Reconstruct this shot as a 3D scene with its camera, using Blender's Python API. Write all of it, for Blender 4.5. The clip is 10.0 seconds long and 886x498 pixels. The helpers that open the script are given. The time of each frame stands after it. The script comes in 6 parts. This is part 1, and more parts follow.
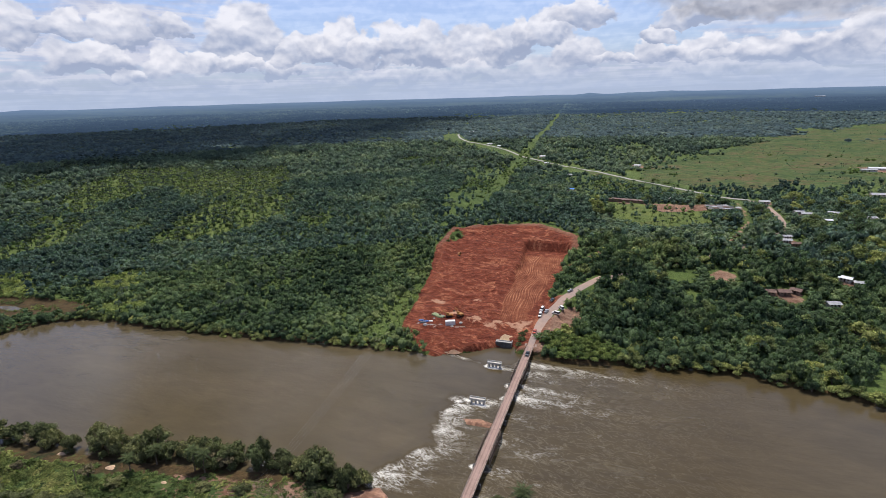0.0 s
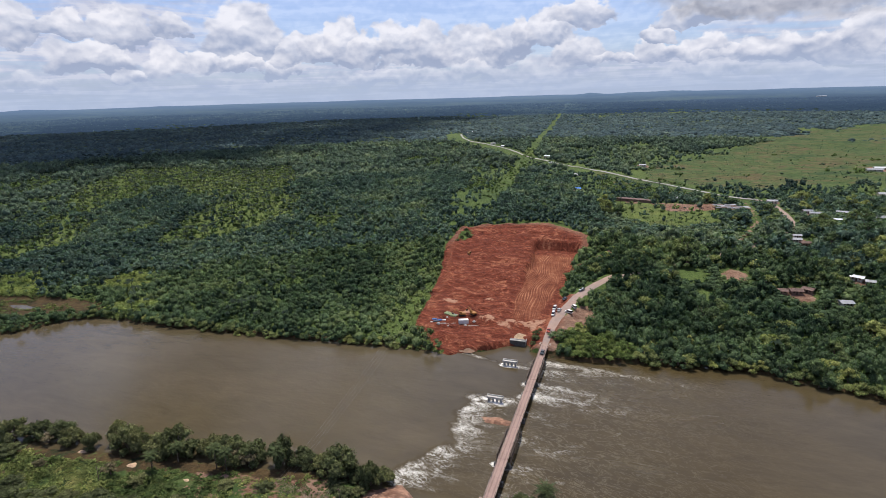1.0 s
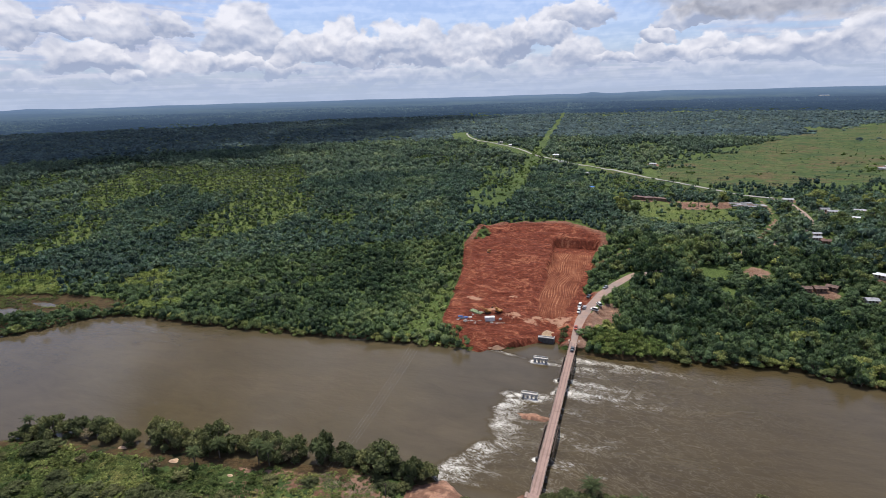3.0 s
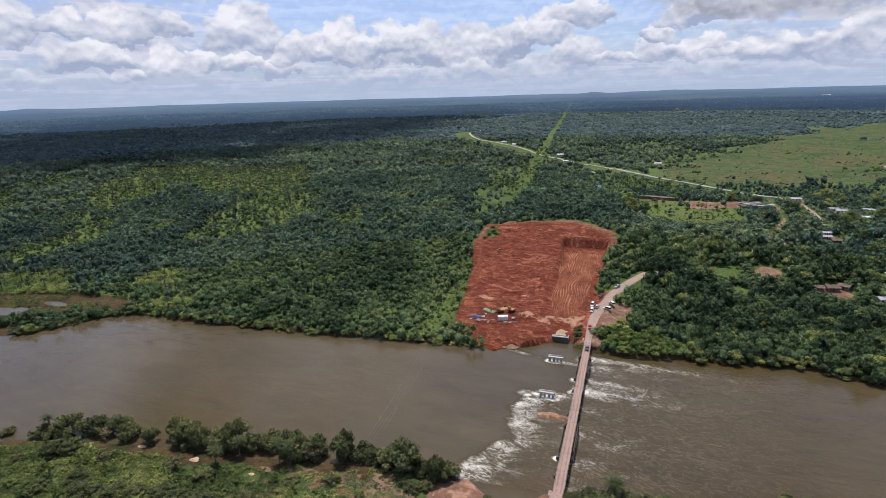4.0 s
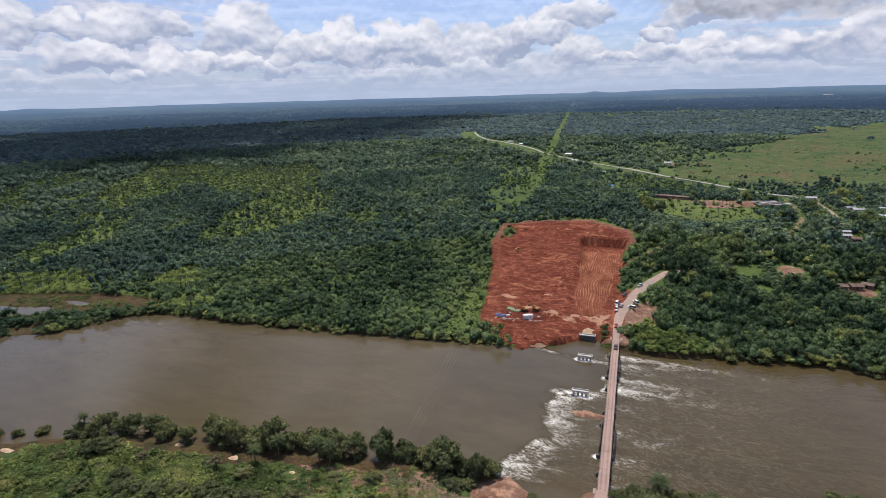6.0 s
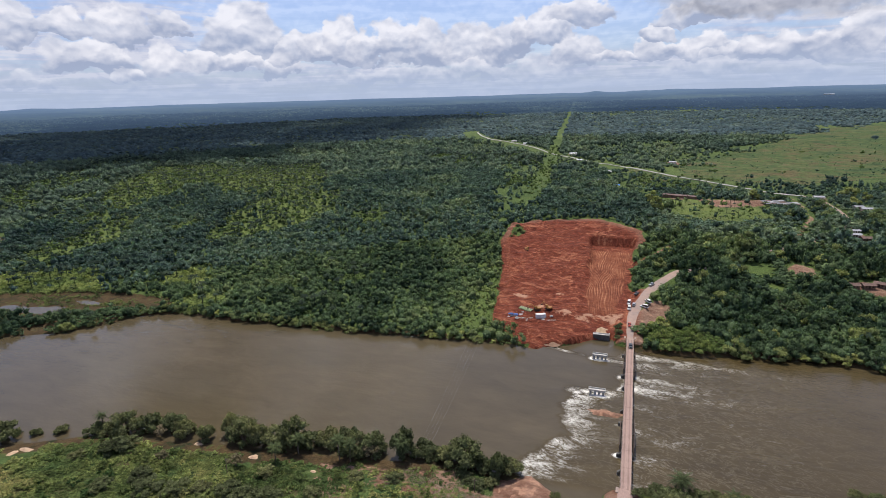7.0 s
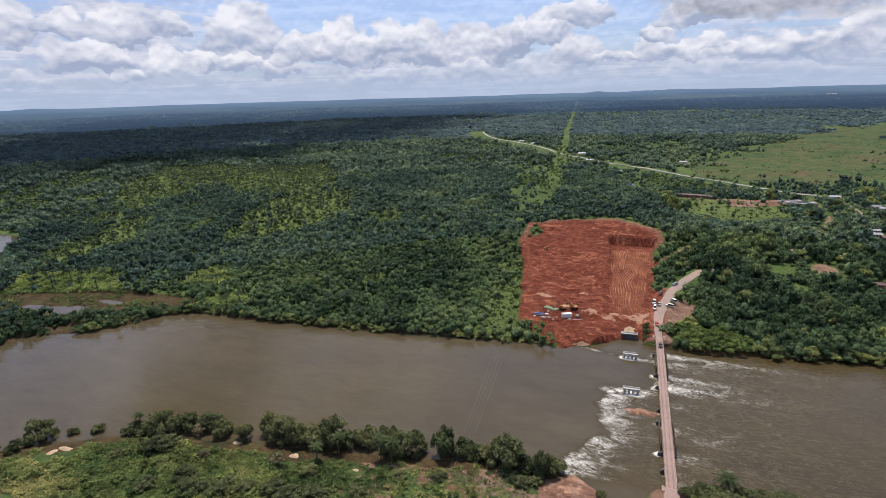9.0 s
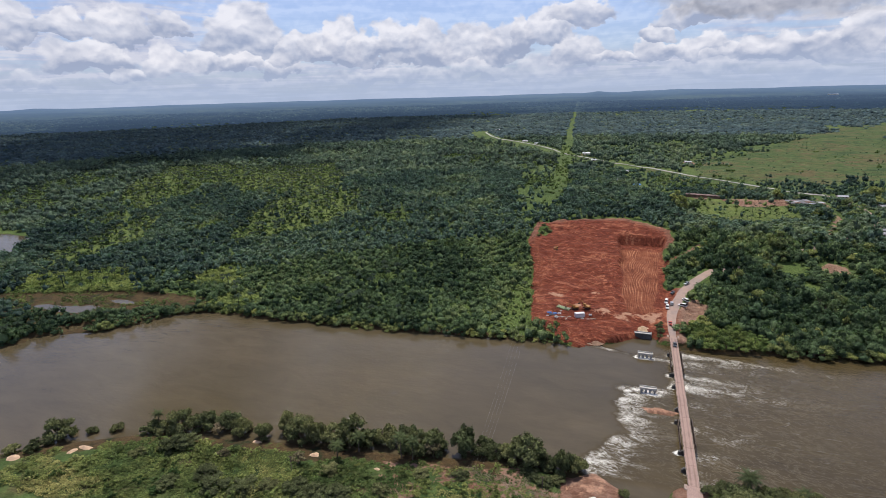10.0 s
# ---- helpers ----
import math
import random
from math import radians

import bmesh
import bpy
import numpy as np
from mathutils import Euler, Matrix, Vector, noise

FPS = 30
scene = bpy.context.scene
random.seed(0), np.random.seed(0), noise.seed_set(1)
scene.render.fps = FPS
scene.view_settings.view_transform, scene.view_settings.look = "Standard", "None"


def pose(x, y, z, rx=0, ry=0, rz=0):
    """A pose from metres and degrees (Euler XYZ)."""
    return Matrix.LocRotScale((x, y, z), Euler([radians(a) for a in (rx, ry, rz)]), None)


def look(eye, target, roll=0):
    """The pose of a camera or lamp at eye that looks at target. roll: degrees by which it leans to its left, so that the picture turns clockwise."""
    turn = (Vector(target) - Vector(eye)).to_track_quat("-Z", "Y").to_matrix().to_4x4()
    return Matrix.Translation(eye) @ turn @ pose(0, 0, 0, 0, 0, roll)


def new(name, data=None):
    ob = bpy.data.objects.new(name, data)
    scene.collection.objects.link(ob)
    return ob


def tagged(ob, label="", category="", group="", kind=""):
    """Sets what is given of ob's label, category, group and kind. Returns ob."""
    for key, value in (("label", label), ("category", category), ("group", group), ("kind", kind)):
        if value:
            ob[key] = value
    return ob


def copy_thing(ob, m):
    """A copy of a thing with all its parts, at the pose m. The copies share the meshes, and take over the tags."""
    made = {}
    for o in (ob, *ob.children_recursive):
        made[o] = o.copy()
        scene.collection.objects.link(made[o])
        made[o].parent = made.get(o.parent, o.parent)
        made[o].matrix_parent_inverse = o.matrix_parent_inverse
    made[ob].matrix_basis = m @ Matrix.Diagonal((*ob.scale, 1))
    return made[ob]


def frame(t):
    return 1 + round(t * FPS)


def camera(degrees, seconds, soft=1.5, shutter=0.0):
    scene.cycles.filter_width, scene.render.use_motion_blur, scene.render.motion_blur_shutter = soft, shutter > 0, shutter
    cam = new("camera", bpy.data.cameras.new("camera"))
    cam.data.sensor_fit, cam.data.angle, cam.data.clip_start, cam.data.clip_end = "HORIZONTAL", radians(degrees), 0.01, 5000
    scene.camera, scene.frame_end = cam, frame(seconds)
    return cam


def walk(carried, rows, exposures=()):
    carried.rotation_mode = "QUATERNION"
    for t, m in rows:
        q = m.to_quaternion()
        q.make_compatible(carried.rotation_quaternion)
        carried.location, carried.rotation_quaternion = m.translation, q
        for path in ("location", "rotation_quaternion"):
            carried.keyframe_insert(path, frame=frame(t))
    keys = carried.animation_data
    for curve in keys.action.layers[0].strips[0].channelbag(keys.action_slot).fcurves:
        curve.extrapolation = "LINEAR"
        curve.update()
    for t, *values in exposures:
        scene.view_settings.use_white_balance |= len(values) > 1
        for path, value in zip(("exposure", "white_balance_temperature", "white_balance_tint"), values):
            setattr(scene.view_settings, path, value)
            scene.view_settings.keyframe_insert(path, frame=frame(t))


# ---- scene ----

# ---------- camera ----------
cam = camera(78.5, 10.0, 0.8)
# seconds, x, y, z, yaw to the left, pitch up, roll
PATH = [
    (0, 0.00, 0.00, 130.00, 19.588, -15.918, -1.681),
    (0.5, -3.52, -1.60, 129.92, 19.581, -15.922, -1.673),
    (1, -7.07, -3.22, 129.84, 19.576, -15.927, -1.666),
    (1.5, -10.64, -4.79, 129.76, 19.575, -15.936, -1.660),
    (2, -14.15, -6.31, 129.63, 19.573, -15.952, -1.657),
    (2.5, -17.66, -7.78, 129.48, 19.566, -15.970, -1.655),
    (4, -28.34, -11.84, 129.29, 19.551, -16.010, -1.650),
    (4.5, -31.89, -13.14, 129.23, 19.552, -16.019, -1.654),
    (5, -35.33, -14.33, 129.23, 19.551, -16.021, -1.660),
    (5.5, -38.65, -15.51, 129.22, 19.537, -16.025, -1.670),
    (7, -49.05, -19.31, 129.12, 19.521, -16.056, -1.703),
    (7.5, -52.50, -20.58, 129.13, 19.511, -16.058, -1.709),
    (8, -56.09, -21.92, 129.15, 19.509, -16.054, -1.713),
    (8.5, -59.72, -23.23, 129.16, 19.514, -16.048, -1.712),
    (9, -63.26, -24.51, 129.18, 19.515, -16.040, -1.709),
    (9.5, -66.79, -25.91, 129.21, 19.515, -16.035, -1.703),
    (10, -70.23, -27.40, 129.24, 19.513, -16.033, -1.696),
]
walk(cam, [(t, pose(x, y, z, 0, 0, yaw) @ pose(0, 0, 0, 90 + pitch) @ pose(0, 0, 0, 0, 0, roll)) for t, x, y, z, yaw, pitch, roll in PATH], [(0.0, -0.02), (9.4, -0.02), (10.0, -0.07)])

# ---------- sky, sun ----------
SUN_EL, SUN_AZ = radians(67), radians(-24)      # azimuth clockwise from +y
SUN_WAY = Vector((math.sin(SUN_AZ) * math.cos(SUN_EL), math.cos(SUN_AZ) * math.cos(SUN_EL), math.sin(SUN_EL)))
sun_data = bpy.data.lights.new("sun", "SUN")
sun_data.energy, sun_data.angle, sun_data.color = 4.7, radians(0.6), (1.0, 0.95, 0.87)
sun = new("sun", sun_data)
sun.matrix_world = look(SUN_WAY * 1000, (0, 0, 0))


class Net:
    """Short notation for a node tree."""

    def __init__(self, tree):
        self.tree = tree
        tree.nodes.clear()

    def node(self, kind, **inputs):
        n = self.tree.nodes.new(kind)
        return self.fill(n, **inputs)

    def fill(self, n, **inputs):
        for key, value in inputs.items():
            self.put(n.inputs[int(key[1:]) if key[0] == "i" and key[1:].isdigit() else key.replace("_", " ")], value)
        return n

    def put(self, socket, value):
        if isinstance(value, bpy.types.NodeSocket):
            self.tree.links.new(value, socket)
        elif isinstance(value, bpy.types.Node):
            self.tree.links.new(value.outputs[0], socket)
        elif hasattr(socket.default_value, "__len__") and isinstance(value, (tuple, list)):
            want = len(socket.default_value)
            socket.default_value = (*value, 1.0)[:want] if len(value) < want else value[:want]
        else:
            socket.default_value = value

    def math(self, op, a, b=0.0, c=0.0, clamp=False):
        n = self.tree.nodes.new("ShaderNodeMath")
        n.operation, n.use_clamp = op, clamp
        return self.fill(n, i0=a, i1=b, i2=c).outputs[0]

    def vec(self, op, a, b=(0, 0, 0)):
        n = self.tree.nodes.new("ShaderNodeVectorMath")
        n.operation = op
        return self.fill(n, i0=a, i1=b).outputs[0]

    def noise(self, vector, scale, detail=4.0, rough=0.55, warp=0.0):
        return self.node("ShaderNodeTexNoise", Vector=vector, Scale=scale, Detail=detail, Roughness=rough, Distortion=warp).outputs[0]

    def span(self, value, lo, hi, out_lo=0.0, out_hi=1.0, smooth=False):
        n = self.tree.nodes.new("ShaderNodeMapRange")
        n.interpolation_type = "SMOOTHSTEP" if smooth else "LINEAR"
        self.put(n.inputs[0], value)
        for i, v in enumerate((lo, hi, out_lo, out_hi)):
            self.put(n.inputs[i + 1], v)
        return n.outputs[0]

    def mix(self, fac, a, b):
        n = self.tree.nodes.new("ShaderNodeMix")
        n.data_type = "RGBA"
        self.put(n.inputs[0], fac), self.put(n.inputs[6], a), self.put(n.inputs[7], b)
        return n.outputs[2]

    def ramp(self, fac, stops):
        n = self.node("ShaderNodeValToRGB", Fac=fac)
        el = n.color_ramp.elements
        while len(el) < len(stops):
            el.new(0.5)
        for e, (at, colour) in zip(el, stops):
            e.position, e.color = at, (*colour, 1)
        return n.outputs[0]

    def flat(self, x, y, z=0.0):
        return self.node("ShaderNodeCombineXYZ", X=x, Y=y, Z=z).outputs[0]


world = bpy.data.worlds.new("sky")
scene.world = world
world.use_nodes = True
W = Net(world.node_tree)
sky = W.node("ShaderNodeTexSky")
sky.sky_type, sky.sun_disc, sky.sun_elevation, sky.sun_rotation = "NISHITA", False, SUN_EL, SUN_AZ
sky.altitude, sky.air_density, sky.dust_density = 100.0, 1.0, 1.5
ray = W.node("ShaderNodeTexCoord").outputs["Generated"]
rx, ry, rz = W.node("ShaderNodeSeparateXYZ", Vector=ray).outputs
el = W.math("ARCSINE", rz)
az = W.math("ARCTAN2", rx, ry)
# cumulus heaps ahead, from the far row to the near one: azimuth, base, half width, height, in radians
WEST_HEAPS = [(-0.962, 0.091, 0.031, 0.051), (-0.911, 0.099, 0.034, 0.030), (-0.838, 0.095, 0.041, 0.048), (-0.884, 0.056, 0.057, 0.035), (-0.962, 0.027, 0.036, 0.021), (-0.840, 0.035, 0.023, 0.021), (-0.665, 0.085, 0.058, 0.077), (-0.771, 0.101, 0.024, 0.032), (-0.787, 0.049, 0.034, 0.037), (-0.727, 0.052, 0.027, 0.026), (-0.669, 0.048, 0.042, 0.030)]
MIDDLE_HEAPS = [(-0.607, 0.042, 0.029, 0.036), (-0.577, 0.063, 0.044, 0.046), (-0.535, 0.066, 0.034, 0.046), (-0.506, 0.069, 0.029, 0.064), (-0.458, 0.065, 0.041, 0.038), (-0.411, 0.069, 0.045, 0.056), (-0.355, 0.060, 0.037, 0.065), (-0.286, 0.057, 0.061, 0.060), (-0.218, 0.067, 0.044, 0.052), (-0.194, 0.083, 0.023, 0.049), (-0.147, 0.090, 0.038, 0.054), (-0.097, 0.115, 0.055, 0.034), (-0.103, 0.048, 0.049, 0.045), (-0.160, 0.030, 0.048, 0.031), (-0.416, 0.026, 0.108, 0.023), (-0.267, 0.027, 0.069, 0.022)]
EAST_HEAPS = [(0.014, 0.047, 0.028, 0.031), (0.025, 0.077, 0.031, 0.025), (0.052, 0.050, 0.020, 0.021), (0.070, 0.101, 0.049, 0.028), (0.086, 0.047, 0.043, 0.034), (0.138, 0.039, 0.047, 0.020), (0.194, 0.044, 0.051, 0.037), (0.267, 0.043, 0.044, 0.038), (0.310, 0.058, 0.041, 0.045), (0.245, 0.010, 0.063, 0.021), (0.100, 0.024, 0.065, 0.017), (-0.039, 0.044, 0.036, 0.018)]
place = W.flat(az, W.math("MULTIPLY", el, 1.25), 0.0)
swell = W.node("ShaderNodeTexNoise", Vector=place, Scale=24.0, Detail=5.0, Roughness=0.52)
curl = W.vec("SUBTRACT", swell.outputs["Color"], (0.5, 0.5, 0.5))
curl_x, curl_y, curl_z = W.node("ShaderNodeSeparateXYZ", Vector=curl).outputs
bent_az = W.math("ADD", az, W.math("MULTIPLY", curl_x, 0.066))
bent_el = W.math("ADD", el, W.math("MULTIPLY", curl_y, 0.056))


slow_az = W.math("ADD", az, W.math("MULTIPLY", curl_z, 0.020))


def billow(lift):
    """Round billows, looked at a little higher by lift."""
    at = W.flat(slow_az, W.math("MULTIPLY", W.math("ADD", W.math("ADD", el, W.math("MULTIPLY", curl_y, 0.018)), lift), 1.35), 0.0)
    return W.math("ADD", W.noise(at, 26.0, 2.5, 0.5), W.math("MULTIPLY", W.noise(at, 75.0, 2.0, 0.5), 0.22))


relief = W.span(W.math("SUBTRACT", billow(0.0), billow(0.008)), -0.20, 0.20, -0.5, 0.5)
patches = W.span(W.noise(W.flat(az, W.math("MULTIPLY", el, 2.2), 5.0), 11.0, 3.0, 0.5), 0.35, 0.65, -0.5, 0.5)
# thin high cloud between the heaps, in flat layers towards the horizon
layers = W.noise(W.flat(W.math("MULTIPLY", az, 5.0), W.math("MULTIPLY", W.math("LOGARITHM", W.math("ADD", W.math("MAXIMUM", el, 0.0), 0.05), 2.718), 7.0), 2.3), 1.6, 7.0, 0.6, 0.4)
clear = W.span(W.math("ABSOLUTE", W.math("ADD", az, 0.31)), 0.24, 0.50, 0.10, 1.0, smooth=True)
clear = W.math("MAXIMUM", clear, W.span(el, 0.045, 0.085, 1.0, 0.0, smooth=True))
clear = W.math("MULTIPLY", clear, W.span(el, 0.22, 0.34, 1.0, 0.5, smooth=True))
veil = W.math("MULTIPLY", W.span(layers, 0.30, 0.62, 0.35, 1.0, smooth=True), clear)
blue = W.vec("MULTIPLY", sky.outputs[0], (0.103, 0.120, 0.163))
veil_colour = W.ramp(W.math("ADD", layers, W.math("MULTIPLY", relief, 0.35)), [(0.34, (0.42, 0.475, 0.66)), (0.50, (0.535, 0.575, 0.74)), (0.64, (0.68, 0.70, 0.82))])
heaven = W.mix(W.math("MAXIMUM", veil, 0.42), blue, veil_colour)
for heap_az, heap_el, heap_wide, heap_tall in WEST_HEAPS + MIDDLE_HEAPS + EAST_HEAPS:
    du = W.math("DIVIDE", W.math("SUBTRACT", bent_az, heap_az), heap_wide * 1.12)
    dv = W.math("DIVIDE", W.math("SUBTRACT", bent_el, heap_el), heap_tall * 1.04)
    fall = W.math("MAXIMUM", dv, W.math("MULTIPLY", dv, -3.2))
    inner = W.math("SUBTRACT", 1.0, W.math("SQRT", W.math("ADD", W.math("MULTIPLY", du, du), W.math("MULTIPLY", fall, fall))))
    lit = W.math("ADD", W.span(dv, -0.12, 0.60, 0.10, 0.80), W.math("ADD", W.math("MULTIPLY", relief, 0.62), W.math("MULTIPLY", patches, 0.45)), clamp=True)
    soft = 0.24 if heap_el < 0.035 else 0.15
    heaven = W.mix(W.span(inner, 0.0, soft, 0.0, 0.62 if heap_el < 0.035 else 0.93, smooth=True), heaven, W.mix(lit, (0.365, 0.425, 0.59), (0.91, 0.905, 0.975)))
# the dark underside of a nearer cloud
shelf_u = W.math("DIVIDE", W.math("SUBTRACT", bent_az, 0.160), 0.200)
shelf_v = W.math("DIVIDE", W.math("SUBTRACT", W.math("ADD", bent_el, W.math("MULTIPLY", az, 0.10)), 0.133), 0.026)
shelf = W.math("SUBTRACT", 1.0, W.math("SQRT", W.math("ADD", W.math("MULTIPLY", shelf_u, shelf_u), W.math("MULTIPLY", shelf_v, shelf_v))))
heaven = W.mix(W.span(shelf, 0.0, 0.5, 0.0, 0.85, smooth=True), heaven, W.mix(W.span(W.math("ADD", relief, patches), -0.5, 0.5), (0.33, 0.35, 0.43), (0.56, 0.57, 0.65)))
haze = W.span(el, 0.0, 0.062, 0.82, 0.0, smooth=True)
heaven = W.mix(haze, heaven, (0.455, 0.545, 0.735))
back = W.node("ShaderNodeBackground", Color=heaven, Strength=1.0)
W.node("ShaderNodeOutputWorld", Surface=back)
scene.view_settings.exposure = 0.0

# ---------- materials ----------
MATS = {}


def material(name, build):
    if name not in MATS:
        m = bpy.data.materials.new(name)
        m.use_nodes = True
        n = Net(m.node_tree)
        shader = build(n)
        n.node("ShaderNodeOutputMaterial", Surface=shader)
        MATS[name] = m
    return MATS[name]


def principled(n, colour, rough=0.7, metal=0.0, bump=None, strength=0.3, size=0.1, spec=0.4):
    s = n.node("ShaderNodeBsdfPrincipled", Base_Color=colour, Roughness=rough, Metallic=metal)
    s.inputs["Specular IOR Level"].default_value = spec
    if bump is not None:
        n.put(s.inputs["Normal"], n.node("ShaderNodeBump", Strength=strength, Distance=size, Height=bump))
    return s.outputs[0]


def position(n):
    return n.node("ShaderNodeNewGeometry").outputs["Position"]


def attribute(n, name):
    a = n.node("ShaderNodeAttribute")
    a.attribute_name = name
    return a.outputs["Fac"]


def shade(n, colour, value):
    """A colour times a value."""
    return n.vec("MULTIPLY", colour, n.flat(value, value, value))


def worn(name, colour, rough=0.6, metal=0.0, grain=3.0, stain=0.4, dark=0.55, spec=0.4):
    """A surface of one colour with grain and stains at two scales."""
    def build(n):
        p = n.node("ShaderNodeTexCoord").outputs["Object"]
        a, b = n.noise(p, grain, 6.0, 0.6), n.noise(p, stain, 3.0, 0.6, 0.5)
        value = n.math("MULTIPLY", n.span(a, 0.3, 0.7, 0.8, 1.15), n.span(b, 0.35, 0.65, dark, 1.1))
        return principled(n, shade(n, colour, value), n.span(a, 0.3, 0.7, rough - 0.1, min(1.0, rough + 0.15)), metal, a, 0.25, 0.05, spec)
    return material(name, build)


def leaf_build(lo, mid, hi, glow=0.22, each=0.0):
    """Leaves: a tone for each plant, a small change for each leaf clump; light shines through them a little."""
    def build(n):
        tone = attribute(n, "tone")
        info = n.node("ShaderNodeNewGeometry").outputs["Random Per Island"]
        lone = n.node("ShaderNodeObjectInfo").outputs["Random"]
        where = position(n)
        patch = n.noise(where, 0.012, 3.0, 0.6)
        sprays = n.noise(where, 1.7, 3.0, 0.7)
        clumps = n.noise(where, 0.16, 3.0, 0.65)
        t = n.math("ADD", n.math("ADD", n.math("MULTIPLY", tone, 0.65), n.math("MULTIPLY", lone, each)), n.span(patch, 0.3, 0.7, -0.12, 0.25))
        colour = n.ramp(t, [(0.0, lo), (0.45, mid), (1.0, hi)])
        colour = shade(n, colour, n.math("MULTIPLY", n.span(info, 0.0, 1.0, 0.84, 1.50), n.math("MULTIPLY", n.span(sprays, 0.3, 0.7, 0.45, 1.60), n.span(clumps, 0.32, 0.68, 0.62, 1.42))))
        colour = n.vec("MULTIPLY", colour, (1.12, 1.0, 1.28))
        facing = n.node("ShaderNodeNewGeometry").outputs["Normal"]
        bend = n.vec("NORMALIZE", n.vec("ADD", facing, (0.0, 0.0, 0.75)))
        d = n.node("ShaderNodeBsdfPrincipled", Base_Color=colour, Roughness=0.75)
        d.inputs["Specular IOR Level"].default_value = 0.06
        n.put(d.inputs["Normal"], bend)
        s = n.node("ShaderNodeBsdfTranslucent", Color=n.vec("MULTIPLY", colour, (1.08, 1.35, 0.72)))
        return n.node("ShaderNodeMixShader", Fac=glow, i1=d, i2=s).outputs[0]
    return build


LEAF = material("leaves", leaf_build((0.020, 0.040, 0.018), (0.066, 0.105, 0.038), (0.185, 0.225, 0.062), 0.30))
# the next three are tinted bluish: haze painted into the leaf colour
MID_LEAF = material("distant bush leaves with slight painted haze", leaf_build((0.024, 0.046, 0.032), (0.062, 0.102, 0.056), (0.165, 0.210, 0.078), 0.28))
HAZE_LEAF = material("hazed leaves beyond the plain", leaf_build((0.034, 0.058, 0.036), (0.064, 0.100, 0.050), (0.140, 0.178, 0.066), 0.26))
FAR_LEAF = material("far leaves with painted haze", leaf_build((0.036, 0.064, 0.056), (0.056, 0.090, 0.066), (0.105, 0.142, 0.074), 0.24))
TREE_LEAF = material("tree leaves", leaf_build((0.018, 0.036, 0.018), (0.056, 0.090, 0.034), (0.185, 0.215, 0.056), 0.28, 0.62))
BANK_LEAF = material("riverside leaves", leaf_build((0.024, 0.034, 0.014), (0.066, 0.082, 0.028), (0.150, 0.155, 0.050), 0.22, 0.35))
BAMBOO_LEAF = material("bamboo leaves", leaf_build((0.030, 0.058, 0.018), (0.082, 0.122, 0.030), (0.165, 0.205, 0.050), 0.3, 0.6))
UNDER_LEAF = material("creeper leaves", leaf_build((0.030, 0.058, 0.015), (0.104, 0.132, 0.032), (0.255, 0.225, 0.074), 0.26))
# darker than PALM_LEAF: the far palms' shaded side is painted in
DARK_PALM = material("far palm leaves with painted shade", leaf_build((0.010, 0.020, 0.010), (0.022, 0.036, 0.016), (0.055, 0.070, 0.026), 0.12))
PALM_LEAF = material("palm leaves", leaf_build((0.018, 0.029, 0.011), (0.040, 0.056, 0.017), (0.082, 0.094, 0.030), 0.10))
BUSH_LEAF = material("bush leaves", leaf_build((0.034, 0.058, 0.018), (0.070, 0.108, 0.028), (0.140, 0.178, 0.048), 0.28))
OLIVE_LEAF = material("olive and browning leaves", leaf_build((0.055, 0.058, 0.026), (0.110, 0.105, 0.045), (0.190, 0.160, 0.085), 0.25, 0.3))
BARK = worn("bark", (0.16, 0.12, 0.09), 0.9, 0.0, 4.0, 0.7)
DRY_WOOD = worn("dry branches", (0.34, 0.26, 0.175), 0.9, 0.0, 4.0, 0.7)
CONCRETE = worn("weathered concrete", (0.42, 0.40, 0.37), 0.85, 0.0, 2.0, 0.25)
PALE_CONCRETE = worn("new concrete", (0.46, 0.43, 0.38), 0.8, 0.0, 2.0, 0.4, 0.8)
# wet piers; the same dark tone paints in shade on the abutment front
DARK_CONCRETE = worn("wet and shade-dark concrete", (0.10, 0.095, 0.09), 0.5, 0.0, 2.0, 0.4)
STEEL = worn("dark rusted steel", (0.085, 0.060, 0.045), 0.65, 0.5, 5.0, 1.0)


def deck_build(n):
    """Dusty boards and concrete, worn darker in two wheel tracks, with a band of red dust between."""
    p = n.node("ShaderNodeTexCoord").outputs["Object"]
    x, y, z = n.node("ShaderNodeSeparateXYZ", Vector=p).outputs
    wander = n.math("MULTIPLY", n.math("SUBTRACT", n.noise(n.flat(0.0, y, 0.0), 0.08, 3.0), 0.5), 0.5)
    off = n.math("ABSOLUTE", n.math("SUBTRACT", n.math("ABSOLUTE", n.math("ADD", x, wander)), 0.78))
    grain = n.noise(n.vec("MULTIPLY", p, (2.0, 0.6, 1.0)), 2.2, 6.0, 0.7)
    stain = n.noise(p, 0.22, 4.0, 0.6, 0.5)
    colour = n.mix(n.math("ADD", n.span(off, 0.12, 0.42, 0.75, 0.0), n.span(stain, 0.4, 0.65, -0.25, 0.25), clamp=True), (0.315, 0.215, 0.178), (0.205, 0.138, 0.114))
    return principled(n, shade(n, colour, n.span(grain, 0.3, 0.7, 0.8, 1.18)), 0.92, 0.0, grain, 0.3, 0.04, 0.2)


